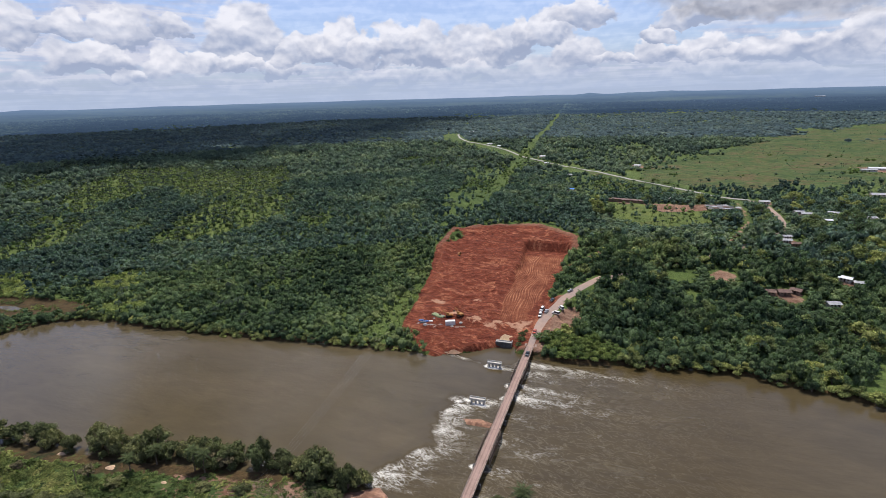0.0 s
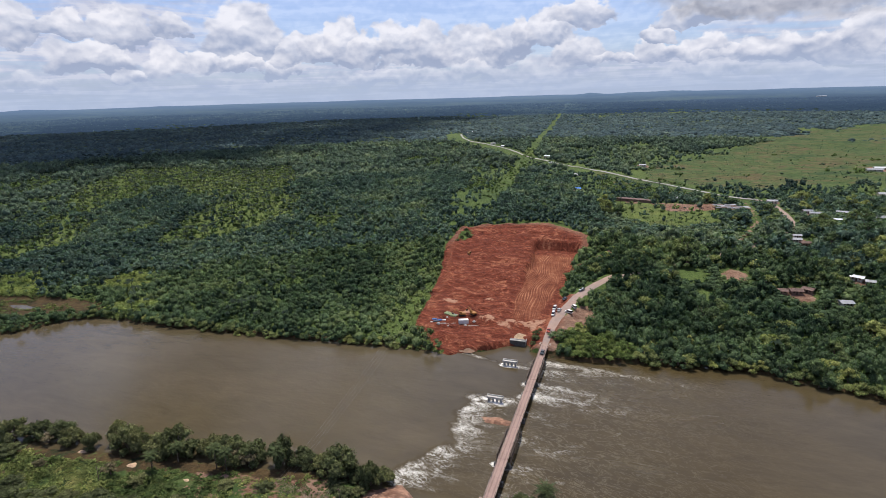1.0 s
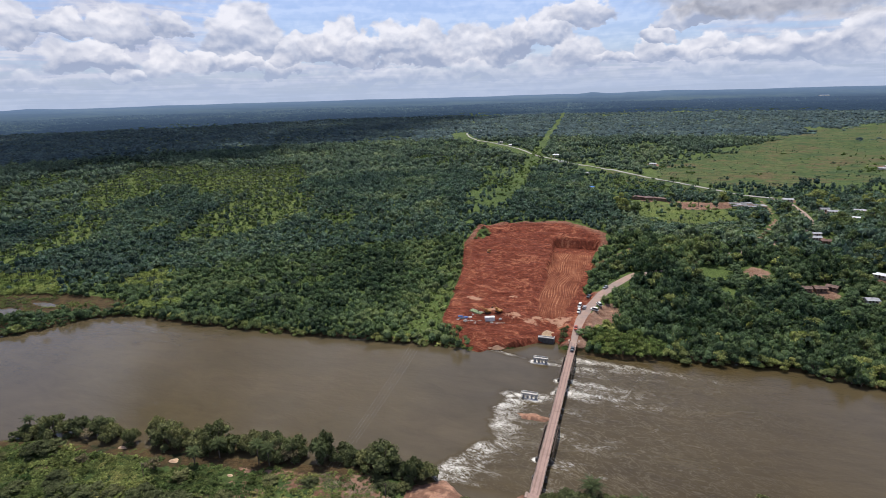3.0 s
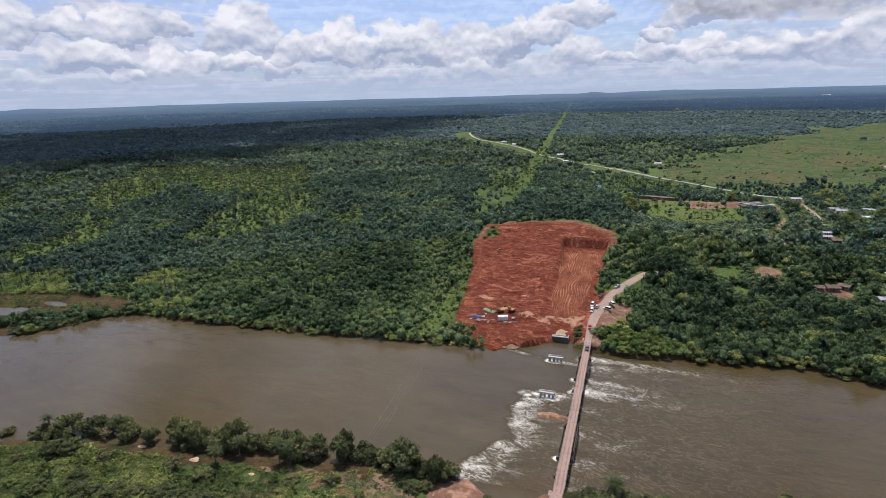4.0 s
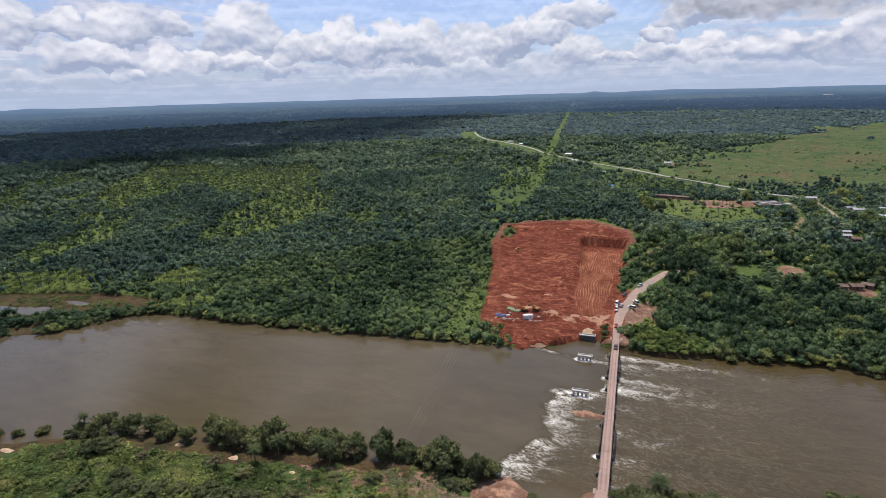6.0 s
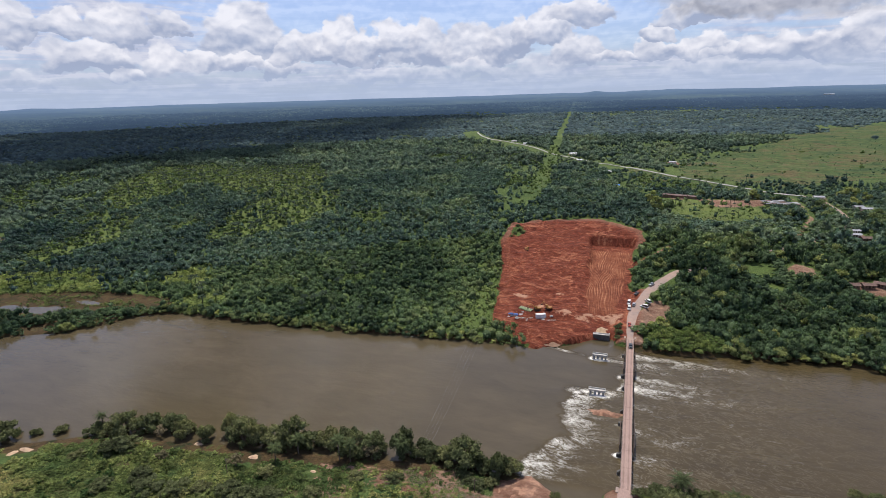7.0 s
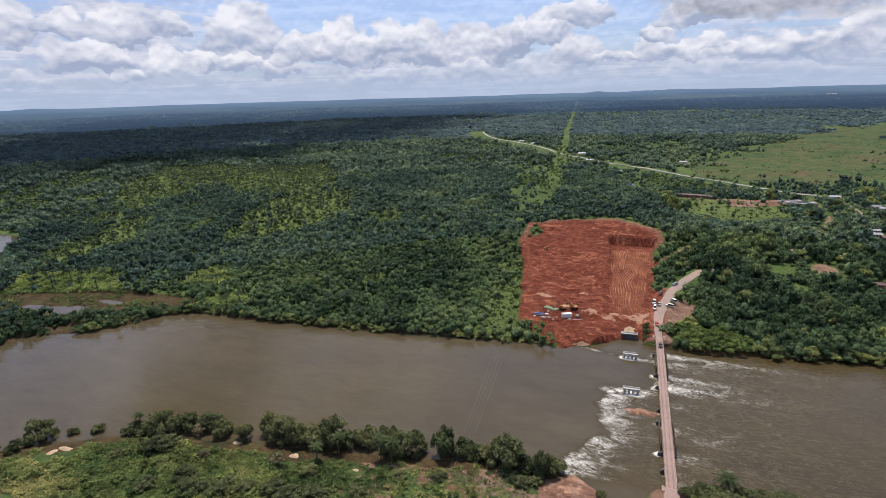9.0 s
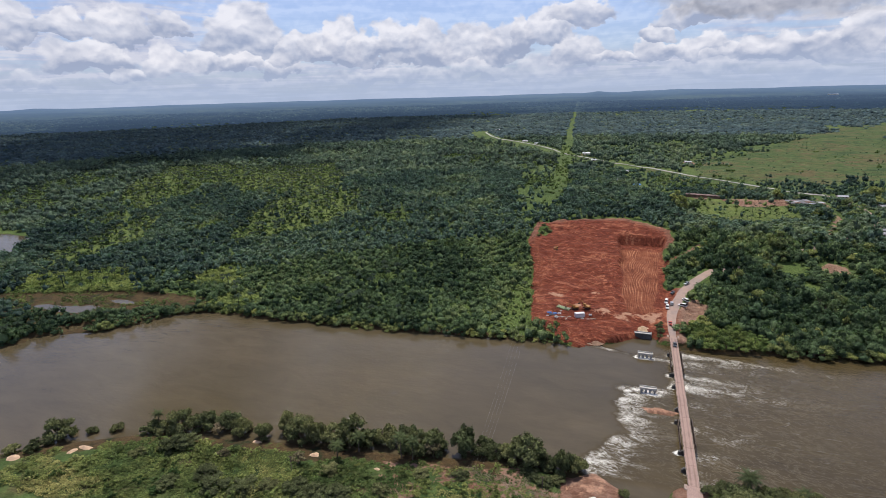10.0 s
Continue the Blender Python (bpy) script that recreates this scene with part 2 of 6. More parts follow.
DECK = material("laterite-stained bridge deck", deck_build)
KERB = worn("dusty kerb", (0.36, 0.265, 0.215), 0.9, 0.0, 3.0, 0.3)
TIN = worn("corrugated zinc", (0.34, 0.34, 0.35), 0.55, 0.3, 6.0, 0.5, 0.75)
RUST_TIN = worn("rusted roofing", (0.17, 0.105, 0.085), 0.7, 0.3, 5.0, 0.5)
STALL_TIN = worn("dull grey roofing", (0.17, 0.165, 0.17), 0.65, 0.2, 5.0, 0.6, 0.6)
WHITE_TIN = worn("pale painted roofing", (0.62, 0.63, 0.64), 0.5, 0.1, 4.0, 0.5, 0.85)
BLUE_TIN = worn("blue painted roofing", (0.04, 0.20, 0.62), 0.5, 0.1, 4.0, 0.5, 0.85)
MUD_WALL = worn("mud plaster", (0.22, 0.14, 0.10), 0.95, 0.0, 4.0, 0.6)
PALE_WALL = worn("lime-washed plaster", (0.58, 0.54, 0.48), 0.9, 0.0, 4.0, 0.6)
DOOR = worn("dark timber", (0.07, 0.045, 0.03), 0.8)
WHITE_PAINT = worn("white paint", (0.66, 0.65, 0.62), 0.4, 0.0, 4.0, 0.8, 0.85, 0.5)
BLUE_PAINT = worn("blue paint", (0.05, 0.13, 0.34), 0.5, 0.0, 4.0, 0.8, 0.8)
RED_PAINT = worn("red paint", (0.42, 0.07, 0.04), 0.45, 0.0, 4.0, 0.8, 0.8)
DARK_PAINT = worn("dark car paint", (0.04, 0.045, 0.05), 0.35, 0.0, 4.0, 0.8, 0.8, 0.5)
SILVER_PAINT = worn("silver car paint", (0.45, 0.46, 0.47), 0.35, 0.6, 4.0, 0.8, 0.85, 0.5)
YELLOW_PAINT = worn("yellow machine paint", (0.36, 0.17, 0.04), 0.55, 0.0, 4.0, 0.8, 0.7)
LIME_PAINT = worn("pale green plastic", (0.34, 0.40, 0.20), 0.6, 0.0, 4.0, 0.8, 0.7)
RUBBER = worn("rubber", (0.02, 0.02, 0.02), 0.85)
CHROME = worn("light steel", (0.55, 0.55, 0.55), 0.35, 0.9)
GLASS = material("vehicle glass", lambda n: principled(n, (0.02, 0.025, 0.03), 0.08, spec=0.8))
LAMP_GLASS = material("lamp glass", lambda n: principled(n, (0.7, 0.7, 0.68), 0.15, spec=0.7))
GRAVEL = worn("yellow gravel", (0.46, 0.32, 0.19), 0.95, 0.0, 1.5, 0.3, 0.8)
DULL_GRAVEL = worn("damp brown gravel", (0.24, 0.145, 0.09), 0.95, 0.0, 1.5, 0.3, 0.75)
SANDHEAP = worn("dug pale sand", (0.50, 0.34, 0.22), 0.95, 0.0, 1.5, 0.3, 0.85)
CABLE = worn("aluminium cable", (0.30, 0.29, 0.27), 0.4, 0.8)


def cloud_build(n):
    """Cloud: white droplets that pass much of the light on."""
    white = n.mix(n.noise(position(n), 0.01), (0.80, 0.82, 0.86), (0.9, 0.9, 0.92))
    through_it = n.node("ShaderNodeBsdfTranslucent", Color=white)
    droplets = n.node("ShaderNodeMixShader", Fac=0.8, i1=principled(n, white, 1.0, spec=0.0), i2=through_it).outputs[0]
    return n.node("ShaderNodeMixShader", Fac=0.60, i1=droplets, i2=n.node("ShaderNodeBsdfTransparent")).outputs[0]


CLOUD = material("cloud", cloud_build)


def ground_build(n):
    """Grass and low herbs, laterite earth, pale sand, brown marsh grass, by the kind of ground."""
    p = position(n)
    earth, sand, marsh, field = attribute(n, "earth"), attribute(n, "sand"), attribute(n, "marsh"), attribute(n, "field")
    large, mid, fine = n.noise(p, 0.008, 4.0, 0.6), n.noise(p, 0.06, 5.0, 0.6, 0.4), n.noise(p, 0.9, 5.0, 0.65)
    grass = n.ramp(n.math("ADD", n.math("MULTIPLY", large, 0.55), n.math("MULTIPLY", mid, 0.45)), [(0.3, (0.036, 0.060, 0.018)), (0.5, (0.068, 0.100, 0.026)), (0.7, (0.105, 0.135, 0.036))])
    grass = shade(n, grass, n.span(fine, 0.3, 0.7, 0.5, 1.45))
    meadow = n.ramp(n.math("ADD", n.math("MULTIPLY", mid, 0.5), n.math("MULTIPLY", n.noise(n.vec("MULTIPLY", p, (0.75, 1.0, 1.0)), 0.014, 7.0, 0.68, 0.9), 0.5)), [(0.38, (0.028, 0.052, 0.017)), (0.46, (0.052, 0.082, 0.023)), (0.52, (0.072, 0.086, 0.028)), (0.60, (0.100, 0.076, 0.036))])
    meadow = shade(n, meadow, n.math("MULTIPLY", n.span(fine, 0.3, 0.7, 0.75, 1.25), n.span(n.noise(p, 0.13, 6.0, 0.7), 0.35, 0.65, 0.62, 1.3)))
    grass = n.mix(n.math("MULTIPLY", attribute(n, "lush"), n.span(mid, 0.35, 0.6, 0.5, 1.0)), grass, shade(n, n.mix(n.span(n.noise(p, 0.10, 6.0, 0.7), 0.38, 0.62), (0.072, 0.100, 0.028), (0.130, 0.156, 0.040)), n.span(fine, 0.3, 0.7, 0.65, 1.35)))
    grass = n.mix(n.span(n.math("ADD", field, n.math("MULTIPLY", mid, 0.5)), 0.55, 0.85), grass, meadow)
    east, north, up = n.node("ShaderNodeSeparateXYZ", Vector=p).outputs
    drift = n.math("ADD", n.math("MULTIPLY", east, 0.042), n.math("MULTIPLY", n.noise(n.vec("MULTIPLY", p, (0.050, 0.016, 0.0)), 1.0, 1.4, 0.45), 0.85))
    passes = n.math("PINGPONG", n.math("MULTIPLY", drift, 34.0), 1.0)
    tracks = n.math("ADD", n.math("MULTIPLY", n.math("MULTIPLY", n.span(passes, 0.35, 1.0, 0.0, 1.0, smooth=True), n.span(n.noise(n.vec("MULTIPLY", p, (1.0, 0.25, 1.0)), 0.16, 4.0, 0.6), 0.38, 0.62)), 0.27), n.math("MULTIPLY", n.noise(n.vec("MULTIPLY", p, (1.0, 0.35, 1.0)), 0.22, 8.0, 0.7), 0.70))
    bands = n.noise(n.vec("MULTIPLY", p, (0.11, 0.17, 0.0)), 1.0, 9.0, 0.66, 1.6)
    scrapes = n.noise(n.vec("MULTIPLY", p, (0.07, 0.55, 0.0)), 1.0, 6.0, 0.7, 0.7)
    # small shadows in the scraped hollows are painted in as darker red
    red = n.ramp(n.math("ADD", n.math("MULTIPLY", n.noise(p, 0.035, 4.0, 0.6), 0.32), n.math("ADD", n.math("MULTIPLY", n.span(bands, 0.3, 0.7), 0.42), n.math("ADD", n.math("MULTIPLY", n.span(scrapes, 0.3, 0.7), 0.20), n.math("MULTIPLY", n.span(n.noise(p, 0.6, 6.0, 0.75, 0.8), 0.3, 0.7), 0.16)))), [(0.30, (0.058, 0.014, 0.008)), (0.46, (0.122, 0.030, 0.016)), (0.60, (0.172, 0.047, 0.024)), (0.74, (0.330, 0.130, 0.070))])
    lane = n.ramp(tracks, [(0.26, (0.125, 0.036, 0.018)), (0.43, (0.225, 0.076, 0.038)), (0.64, (0.400, 0.190, 0.104))])
    turns = n.math("PINGPONG", n.math("MULTIPLY", n.noise(p, 0.022, 3.0, 0.5, 0.5), 40.0), 1.0)
    red = shade(n, red, n.span(turns, 0.0, 0.35, 1.28, 0.97))
    red = n.mix(n.span(attribute(n, "rut"), 0.3, 0.7), red, lane)
    red = n.mix(attribute(n, "brown"), red, n.ramp(n.math("ADD", n.math("MULTIPLY", mid, 0.5), n.math("MULTIPLY", n.noise(p, 0.3, 6.0, 0.7), 0.5)), [(0.4, (0.150, 0.075, 0.048)), (0.5, (0.215, 0.125, 0.085)), (0.62, (0.300, 0.190, 0.135))]))
    red = shade(n, red, n.span(fine, 0.3, 0.7, 0.78, 1.2))
    pale = shade(n, n.mix(mid, (0.35, 0.175, 0.105), (0.46, 0.275, 0.185)), n.span(fine, 0.3, 0.7, 0.85, 1.12))
    reed = shade(n, n.ramp(n.math("ADD", n.math("MULTIPLY", mid, 0.5), n.math("MULTIPLY", n.noise(p, 0.25, 6.0, 0.7), 0.5)), [(0.40, (0.020, 0.026, 0.010)), (0.48, (0.052, 0.034, 0.016)), (0.55, (0.072, 0.046, 0.020)), (0.62, (0.050, 0.074, 0.020))]), n.span(fine, 0.3, 0.7, 0.7, 1.3))
    edge = n.math("ADD", n.math("MULTIPLY", n.math("SUBTRACT", mid, 0.5), 1.0), n.math("MULTIPLY", n.math("SUBTRACT", n.noise(p, 0.28, 6.0, 0.65, 0.5), 0.5), 1.4))
    colour = grass
    for kind_of, paint in ((marsh, reed), (earth, red), (sand, pale)):
        ragged = n.math("MULTIPLY", edge, n.span(kind_of, 0.0, 0.2))
        colour = n.mix(n.span(n.math("ADD", kind_of, ragged), 0.42, 0.58), colour, paint)
    return principled(n, colour, 0.95, 0.0, n.math("ADD", fine, n.math("MULTIPLY", n.math("ADD", bands, scrapes), n.math("MULTIPLY", earth, 2.2))), 0.9, 0.7, 0.15)


GROUND = material("ground", ground_build)


def distance_build(n):
    """Woods at the edge of sight; moist haze is painted into their colour and glow."""
    p = position(n)
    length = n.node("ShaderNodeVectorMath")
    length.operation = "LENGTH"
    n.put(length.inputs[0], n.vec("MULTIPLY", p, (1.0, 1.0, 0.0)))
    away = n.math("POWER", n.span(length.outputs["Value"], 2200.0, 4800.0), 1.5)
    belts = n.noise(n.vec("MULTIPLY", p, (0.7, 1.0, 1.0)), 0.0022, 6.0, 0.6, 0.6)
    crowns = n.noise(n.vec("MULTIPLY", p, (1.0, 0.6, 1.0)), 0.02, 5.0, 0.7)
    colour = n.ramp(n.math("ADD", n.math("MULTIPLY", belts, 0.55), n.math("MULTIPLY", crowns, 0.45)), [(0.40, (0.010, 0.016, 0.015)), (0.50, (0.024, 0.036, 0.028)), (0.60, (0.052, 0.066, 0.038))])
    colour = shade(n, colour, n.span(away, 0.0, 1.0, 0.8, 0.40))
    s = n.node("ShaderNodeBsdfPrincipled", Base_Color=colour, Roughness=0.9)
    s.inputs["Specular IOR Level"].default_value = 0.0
    # bluish glow standing in for haze, stronger farther out
    haze_glow = n.mix(away, (0.034, 0.058, 0.102), (0.148, 0.222, 0.365))
    n.put(s.inputs["Emission Color"], haze_glow)
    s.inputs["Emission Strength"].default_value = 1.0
    return s.outputs[0]


DISTANCE = material("distant woods with painted haze", distance_build)


def water_build(n):
    """Silty river water, ruffled, with foam where it breaks."""
    p = position(n)
    foam, rough_water = attribute(n, "foam"), attribute(n, "broken")
    east, north, up = n.node("ShaderNodeSeparateXYZ", Vector=p).outputs
    along = n.math("SUBTRACT", n.math("MULTIPLY", east, 0.93), n.math("MULTIPLY", north, 0.36))
    across = n.math("ADD", n.math("MULTIPLY", east, 0.36), n.math("MULTIPLY", north, 0.93))
    stream = n.flat(along, across, up)
    flow = n.vec("MULTIPLY", p, (0.30, 0.75, 1.0))
    wisps = n.noise(n.vec("MULTIPLY", stream, (0.34, 0.95, 1.0)), 1.5, 9.0, 0.74, 1.6)
    ripples = n.noise(flow, 0.8, 4.0, 0.6, 0.4)
    eddies = n.noise(n.vec("MULTIPLY", p, (0.45, 1.0, 1.0)), 0.035, 4.0, 0.6, 1.0)
    silt = n.ramp(eddies, [(0.35, (0.063, 0.049, 0.027)), (0.65, (0.076, 0.058, 0.032))])
    silt = n.mix(n.span(rough_water, 0.22, 0.5), silt, n.ramp(eddies, [(0.35, (0.070, 0.050, 0.020)), (0.65, (0.084, 0.060, 0.024))]))
    silt = shade(n, silt, n.math("MULTIPLY", n.span(rough_water, 0.22, 0.5, 1.05, 0.72), n.span(n.noise(flow, 0.16, 6.0, 0.68, 0.8), 0.3, 0.7, 0.86, 1.14)))
    streaks = n.span(wisps, 0.32, 0.70, 0.0, 0.50)
    gusts = n.span(n.noise(n.vec("MULTIPLY", p, (0.6, 1.0, 1.0)), 0.20, 5.0, 0.65, 0.8), 0.35, 0.65, 0.50, 1.35)
    white = n.span(n.math("ADD", streaks, n.math("MULTIPLY", n.math("MULTIPLY", foam, gusts), 0.50)), 0.53, 0.76, smooth=True)
    web = n.math("ABSOLUTE", n.math("SUBTRACT", n.noise(n.vec("MULTIPLY", stream, (0.5, 1.0, 1.0)), 0.30, 6.0, 0.62, 1.6), 0.5))
    threads = n.math("ABSOLUTE", n.math("SUBTRACT", n.noise(n.vec("MULTIPLY", stream, (0.45, 1.0, 1.0)), 0.42, 5.0, 0.6, 1.9), 0.5))
    white = n.math("MAXIMUM", white, n.math("MULTIPLY", n.span(threads, 0.0, 0.055, 1.0, 0.0), n.span(n.math("MULTIPLY", foam, gusts), 0.30, 0.80, 0.0, 1.0)))
    lace = n.math("MULTIPLY", n.span(web, 0.0, 0.030, 1.0, 0.0), n.span(rough_water, 0.34, 0.9, 0.0, 0.52))
    silt = n.mix(lace, silt, (0.20, 0.165, 0.105))
    colour = n.mix(white, silt, (0.68, 0.645, 0.575))
    height = n.math("ADD", n.math("MULTIPLY", ripples, n.span(rough_water, 0.0, 1.0, 0.12, 1.0)), n.math("MULTIPLY", white, 0.5))
    breeze = n.noise(n.vec("MULTIPLY", p, (0.35, 1.0, 1.0)), 0.055, 5.0, 0.6, 0.8)
    rough = n.math("ADD", n.math("MULTIPLY", white, 0.5), n.math("ADD", n.span(breeze, 0.38, 0.62, 0.04, 0.17), n.span(rough_water, 0.25, 0.6, 0.0, 0.12)))
    return principled(n, colour, rough, 0.0, height, 0.45, 0.5, 0.27)


WATER = material("river water", water_build)
ROAD = material("worn asphalt", lambda n: principled(n, shade(n, n.mix(n.span(n.noise(position(n), 0.12, 4.0, 0.6), 0.4, 0.62), (0.262, 0.198, 0.168), (0.315, 0.218, 0.172)), n.span(n.noise(position(n), 0.5, 6.0, 0.6), 0.3, 0.7, 0.88, 1.1)), 0.9, spec=0.2))


PALE_ROAD = material("pale dry road", lambda n: principled(n, shade(n, (0.31, 0.295, 0.255), n.span(n.noise(position(n), 0.2, 4.0), 0.3, 0.7, 0.8, 1.15)), 0.9, spec=0.2))


# ---------- building tools ----------
def mesh_of(name, verts, faces, mat, tone=None, smooth=False):
    """A mesh from arrays: verts (n, 3), faces (m, 3 or 4)."""
    verts, faces = np.asarray(verts, np.float32), np.asarray(faces, np.int32)
    me = bpy.data.meshes.new(name)
    m, k = faces.shape
    me.vertices.add(len(verts)), me.loops.add(m * k), me.polygons.add(m)
    me.vertices.foreach_set("co", verts.ravel())
    me.loops.foreach_set("vertex_index", faces.ravel())
    me.polygons.foreach_set("loop_start", np.arange(0, m * k, k, dtype=np.int32))
    me.polygons.foreach_set("use_smooth", np.full(m, smooth))
    if tone is not None:
        for key, values in (tone if isinstance(tone, dict) else {"tone": tone}).items():
            me.attributes.new(key, "FLOAT", "POINT").data.foreach_set("value", np.asarray(values, np.float32).ravel())
    me.materials.append(mat)
    me.update(calc_edges=True)
    return me


def thing(name, at, turn=0.0, label="", category="", group="", kind=""):
    ob = new(name)
    ob.empty_display_size = 0.3
    ob.matrix_basis = pose(*at, 0, 0, turn)
    return tagged(ob, label, category, group, kind)


def part(name, bm, mat, parent, label=""):
    """Links a bmesh or a mesh as one mesh object under a thing or a part."""
    if isinstance(bm, bmesh.types.BMesh):
        me = bpy.data.meshes.new(name)
        bm.to_mesh(me)
        bm.free()
        me.materials.append(mat)
    else:
        me = bm
    ob = new(name, me)
    ob.parent = parent
    return tagged(ob, label)


def box(bm, lo, hi, bevel=0.0, m=None):
    """Adds a box from corner lo to corner hi, with rounded edges."""
    size, mid = [b - a for a, b in zip(lo, hi)], [(a + b) / 2 for a, b in zip(lo, hi)]
    at = Matrix.LocRotScale(mid, None, size)
    made = bmesh.ops.create_cube(bm, size=1.0, matrix=(m @ at) if m else at)["verts"]
    if bevel:
        edges = list({e for v in made for e in v.link_edges})
        bmesh.ops.bevel(bm, geom=edges, offset=bevel, segments=1, affect="EDGES", profile=0.5)
    return bm


def boxes(*pairs, bevel=0.0):
    bm = bmesh.new()
    for lo, hi in pairs:
        box(bm, lo, hi, bevel)
    return bm


def tube(bm, a, b, r0, r1, sides=7, caps=True):
    a, b = Vector(a), Vector(b)
    turn = (b - a).to_track_quat("Z", "Y").to_matrix().to_4x4()
    bmesh.ops.create_cone(bm, cap_ends=caps, segments=sides, radius1=r0, radius2=r1, depth=(b - a).length, matrix=Matrix.Translation((a + b) / 2) @ turn)
    return bm


def vnoise(x, y, seed=0):
    """Smooth random hills between -1 and 1, one per unit."""
    x, y = np.asarray(x, float), np.asarray(y, float)
    i, j = np.floor(x).astype(np.int64), np.floor(y).astype(np.int64)
    fx, fy = x - i, y - j
    fx, fy = fx * fx * (3 - 2 * fx), fy * fy * (3 - 2 * fy)

    def h(a, b):
        k = (a * 374761393 + b * 668265263 + seed * 982451653) & 0x7FFFFFFF
        k = ((k ^ (k >> 13)) * 1274126177) & 0x7FFFFFFF
        return ((k ^ (k >> 16)) % 100003) / 50001.5 - 1
    return (h(i, j) * (1 - fx) + h(i + 1, j) * fx) * (1 - fy) + (h(i, j + 1) * (1 - fx) + h(i + 1, j + 1) * fx) * fy


def fbm(x, y, seed=0, octaves=4):
    total = 0
    for k in range(octaves):
        total = total + vnoise(x * 2**k + 17 * k, y * 2**k - 9 * k, seed + k) / 2**k
    return total / 1.6


def step(a, b, v):
    s = np.clip((np.asarray(v, float) - a) / (b - a), 0, 1)
    return s * s * (3 - 2 * s)


def seg_dist(x, y, pts):
    """Distance to a line of points, and how far along it (in points)."""
    best, along = np.full(np.shape(x), 1e9), np.zeros(np.shape(x))
    for k, ((ax, ay), (bx, by)) in enumerate(zip(pts, pts[1:])):
        dx, dy = bx - ax, by - ay
        t = np.clip(((x - ax) * dx + (y - ay) * dy) / (dx * dx + dy * dy), 0, 1)
        d = np.hypot(x - ax - t * dx, y - ay - t * dy)
        along = np.where(d < best, k + t, along)
        best = np.minimum(best, d)
    return best, along


def inside(x, y, pts):
    """Signed distance to a closed outline, positive inside."""
    d, _ = seg_dist(x, y, list(pts) + [pts[0]])
    odd = np.zeros(np.shape(x), bool)
    for (ax, ay), (bx, by) in zip(pts, list(pts[1:]) + [pts[0]]):
        cross = (ay > y) != (by > y)
        odd ^= cross & (x < (bx - ax) * (y - ay) / ((by - ay) if by != ay else 1e-9) + ax)
    return np.where(odd, d, -d)

# ---------- plan ----------
FAR_BANK = [(-5000, -2500), (-700, -60), (-520, 62), (-440, 112), (-400, 148), (-381, 172), (-358, 184), (-344, 200), (-338, 214), (-319, 226), (-290, 226), (-241, 228), (-191, 230), (-140, 236), (-104, 239), (-94, 239), (-85, 245), (-76, 251), (-64, 257), (-54, 262), (-48, 259), (-41, 250), (-27, 248), (0, 253), (30, 259), (48, 261), (62, 259), (75, 253), (90, 249), (105, 245), (200, 238), (600, 180), (5000, -900)]
NEAR_BANK = [(-5000, -2700), (-700, -200), (-420, 0), (-330, 60), (-296, 86), (-271, 101), (-256, 109), (-234, 116), (-205, 121), (-178, 125), (-151, 129), (-130, 133), (-112, 137), (-94, 136), (-83, 136), (-76, 141), (-69, 136), (-62, 130), (-50, 133), (-42, 142), (-31, 148), (-14, 148), (0, 146), (14, 149), (22, 158), (30, 161), (38, 158), (60, 146), (200, 120), (600, 20), (5000, -1100)]
PAD = [(-119, 258), (-124, 285), (-127, 305), (-132, 338), (-147, 398), (-147, 438), (-110, 452), (-76, 451), (-47, 430), (-43.5, 412), (-44.5, 385), (-45.5, 338), (-48.5, 305), (-50.5, 266), (-54, 261.5), (-65, 256), (-76, 246), (-91, 237), (-106, 247)]
ROAD_LINE = [(-44.6, 254), (-45, 268), (-44, 288), (-40, 306), (-32, 330), (-15, 358), (12, 378), (50, 408), (90, 440), (114, 468), (117, 500), (117, 556), (108, 580)]
FAR_ROAD = [(108, 580), (95, 574), (47, 639), (-14, 724), (-97, 830), (-163, 913), (-221, 1000), (-293, 1108), (-334, 1148), (-391, 1245), (-442, 1384), (-451, 1480)]
NEAR_ROAD = [(-44.6, 139), (-45, 120), (-47, 90), (-52, 40), (-60, -200)]
PATHWAY = [(94, 572), (92, 506), (91, 482), (80, 459), (72, 440)]
POWER_LANE = [(-144, 505), (-145, 526), (-161, 730), (-191, 1065), (-255, 1707), (-388, 3220), (-450, 4000)]
FIELD = [(-22, 566), (12, 548), (68, 558), (66, 500), (62, 476), (28, 456), (-8, 472), (-24, 520)]
PLAIN = [(6, 700), (77, 650), (118, 628), (160, 680), (300, 690), (900, 900), (1400, 1700), (600, 1700), (400, 1540), (241, 1240), (111, 980), (6, 870)]
LAYBY = [(-41, 273), (-42, 286), (-36, 302), (-28, 316), (-22, 306), (-26, 288), (-34, 276)]
DIRT_FIELD = [(10, 548), (66, 553), (64, 522), (26, 512)]
YARD_SPOTS = [(34, 371, 12), (39, 345, 7), (60, 377, 12), (92, 356, 13), (113, 346, 7), (130, 379, 8), (111, 443, 10), (118, 569, 10), (137, 520, 9), (160, 523, 7), (149, 497, 5), (181, 510, 7), (-5, 552, 14), (-65, 612, 10), (222, 624, 14), (5, 834, 16), (290, 826, 30), (78, 533, 12), (-147, 938, 14)]
RAPIDS = [(-60, 206), (-65, 202), (-70, 196), (-72, 190), (-70, 178), (-69, 168), (-73, 163), (-78.5, 155), (-80.5, 147), (-81.5, 140)]


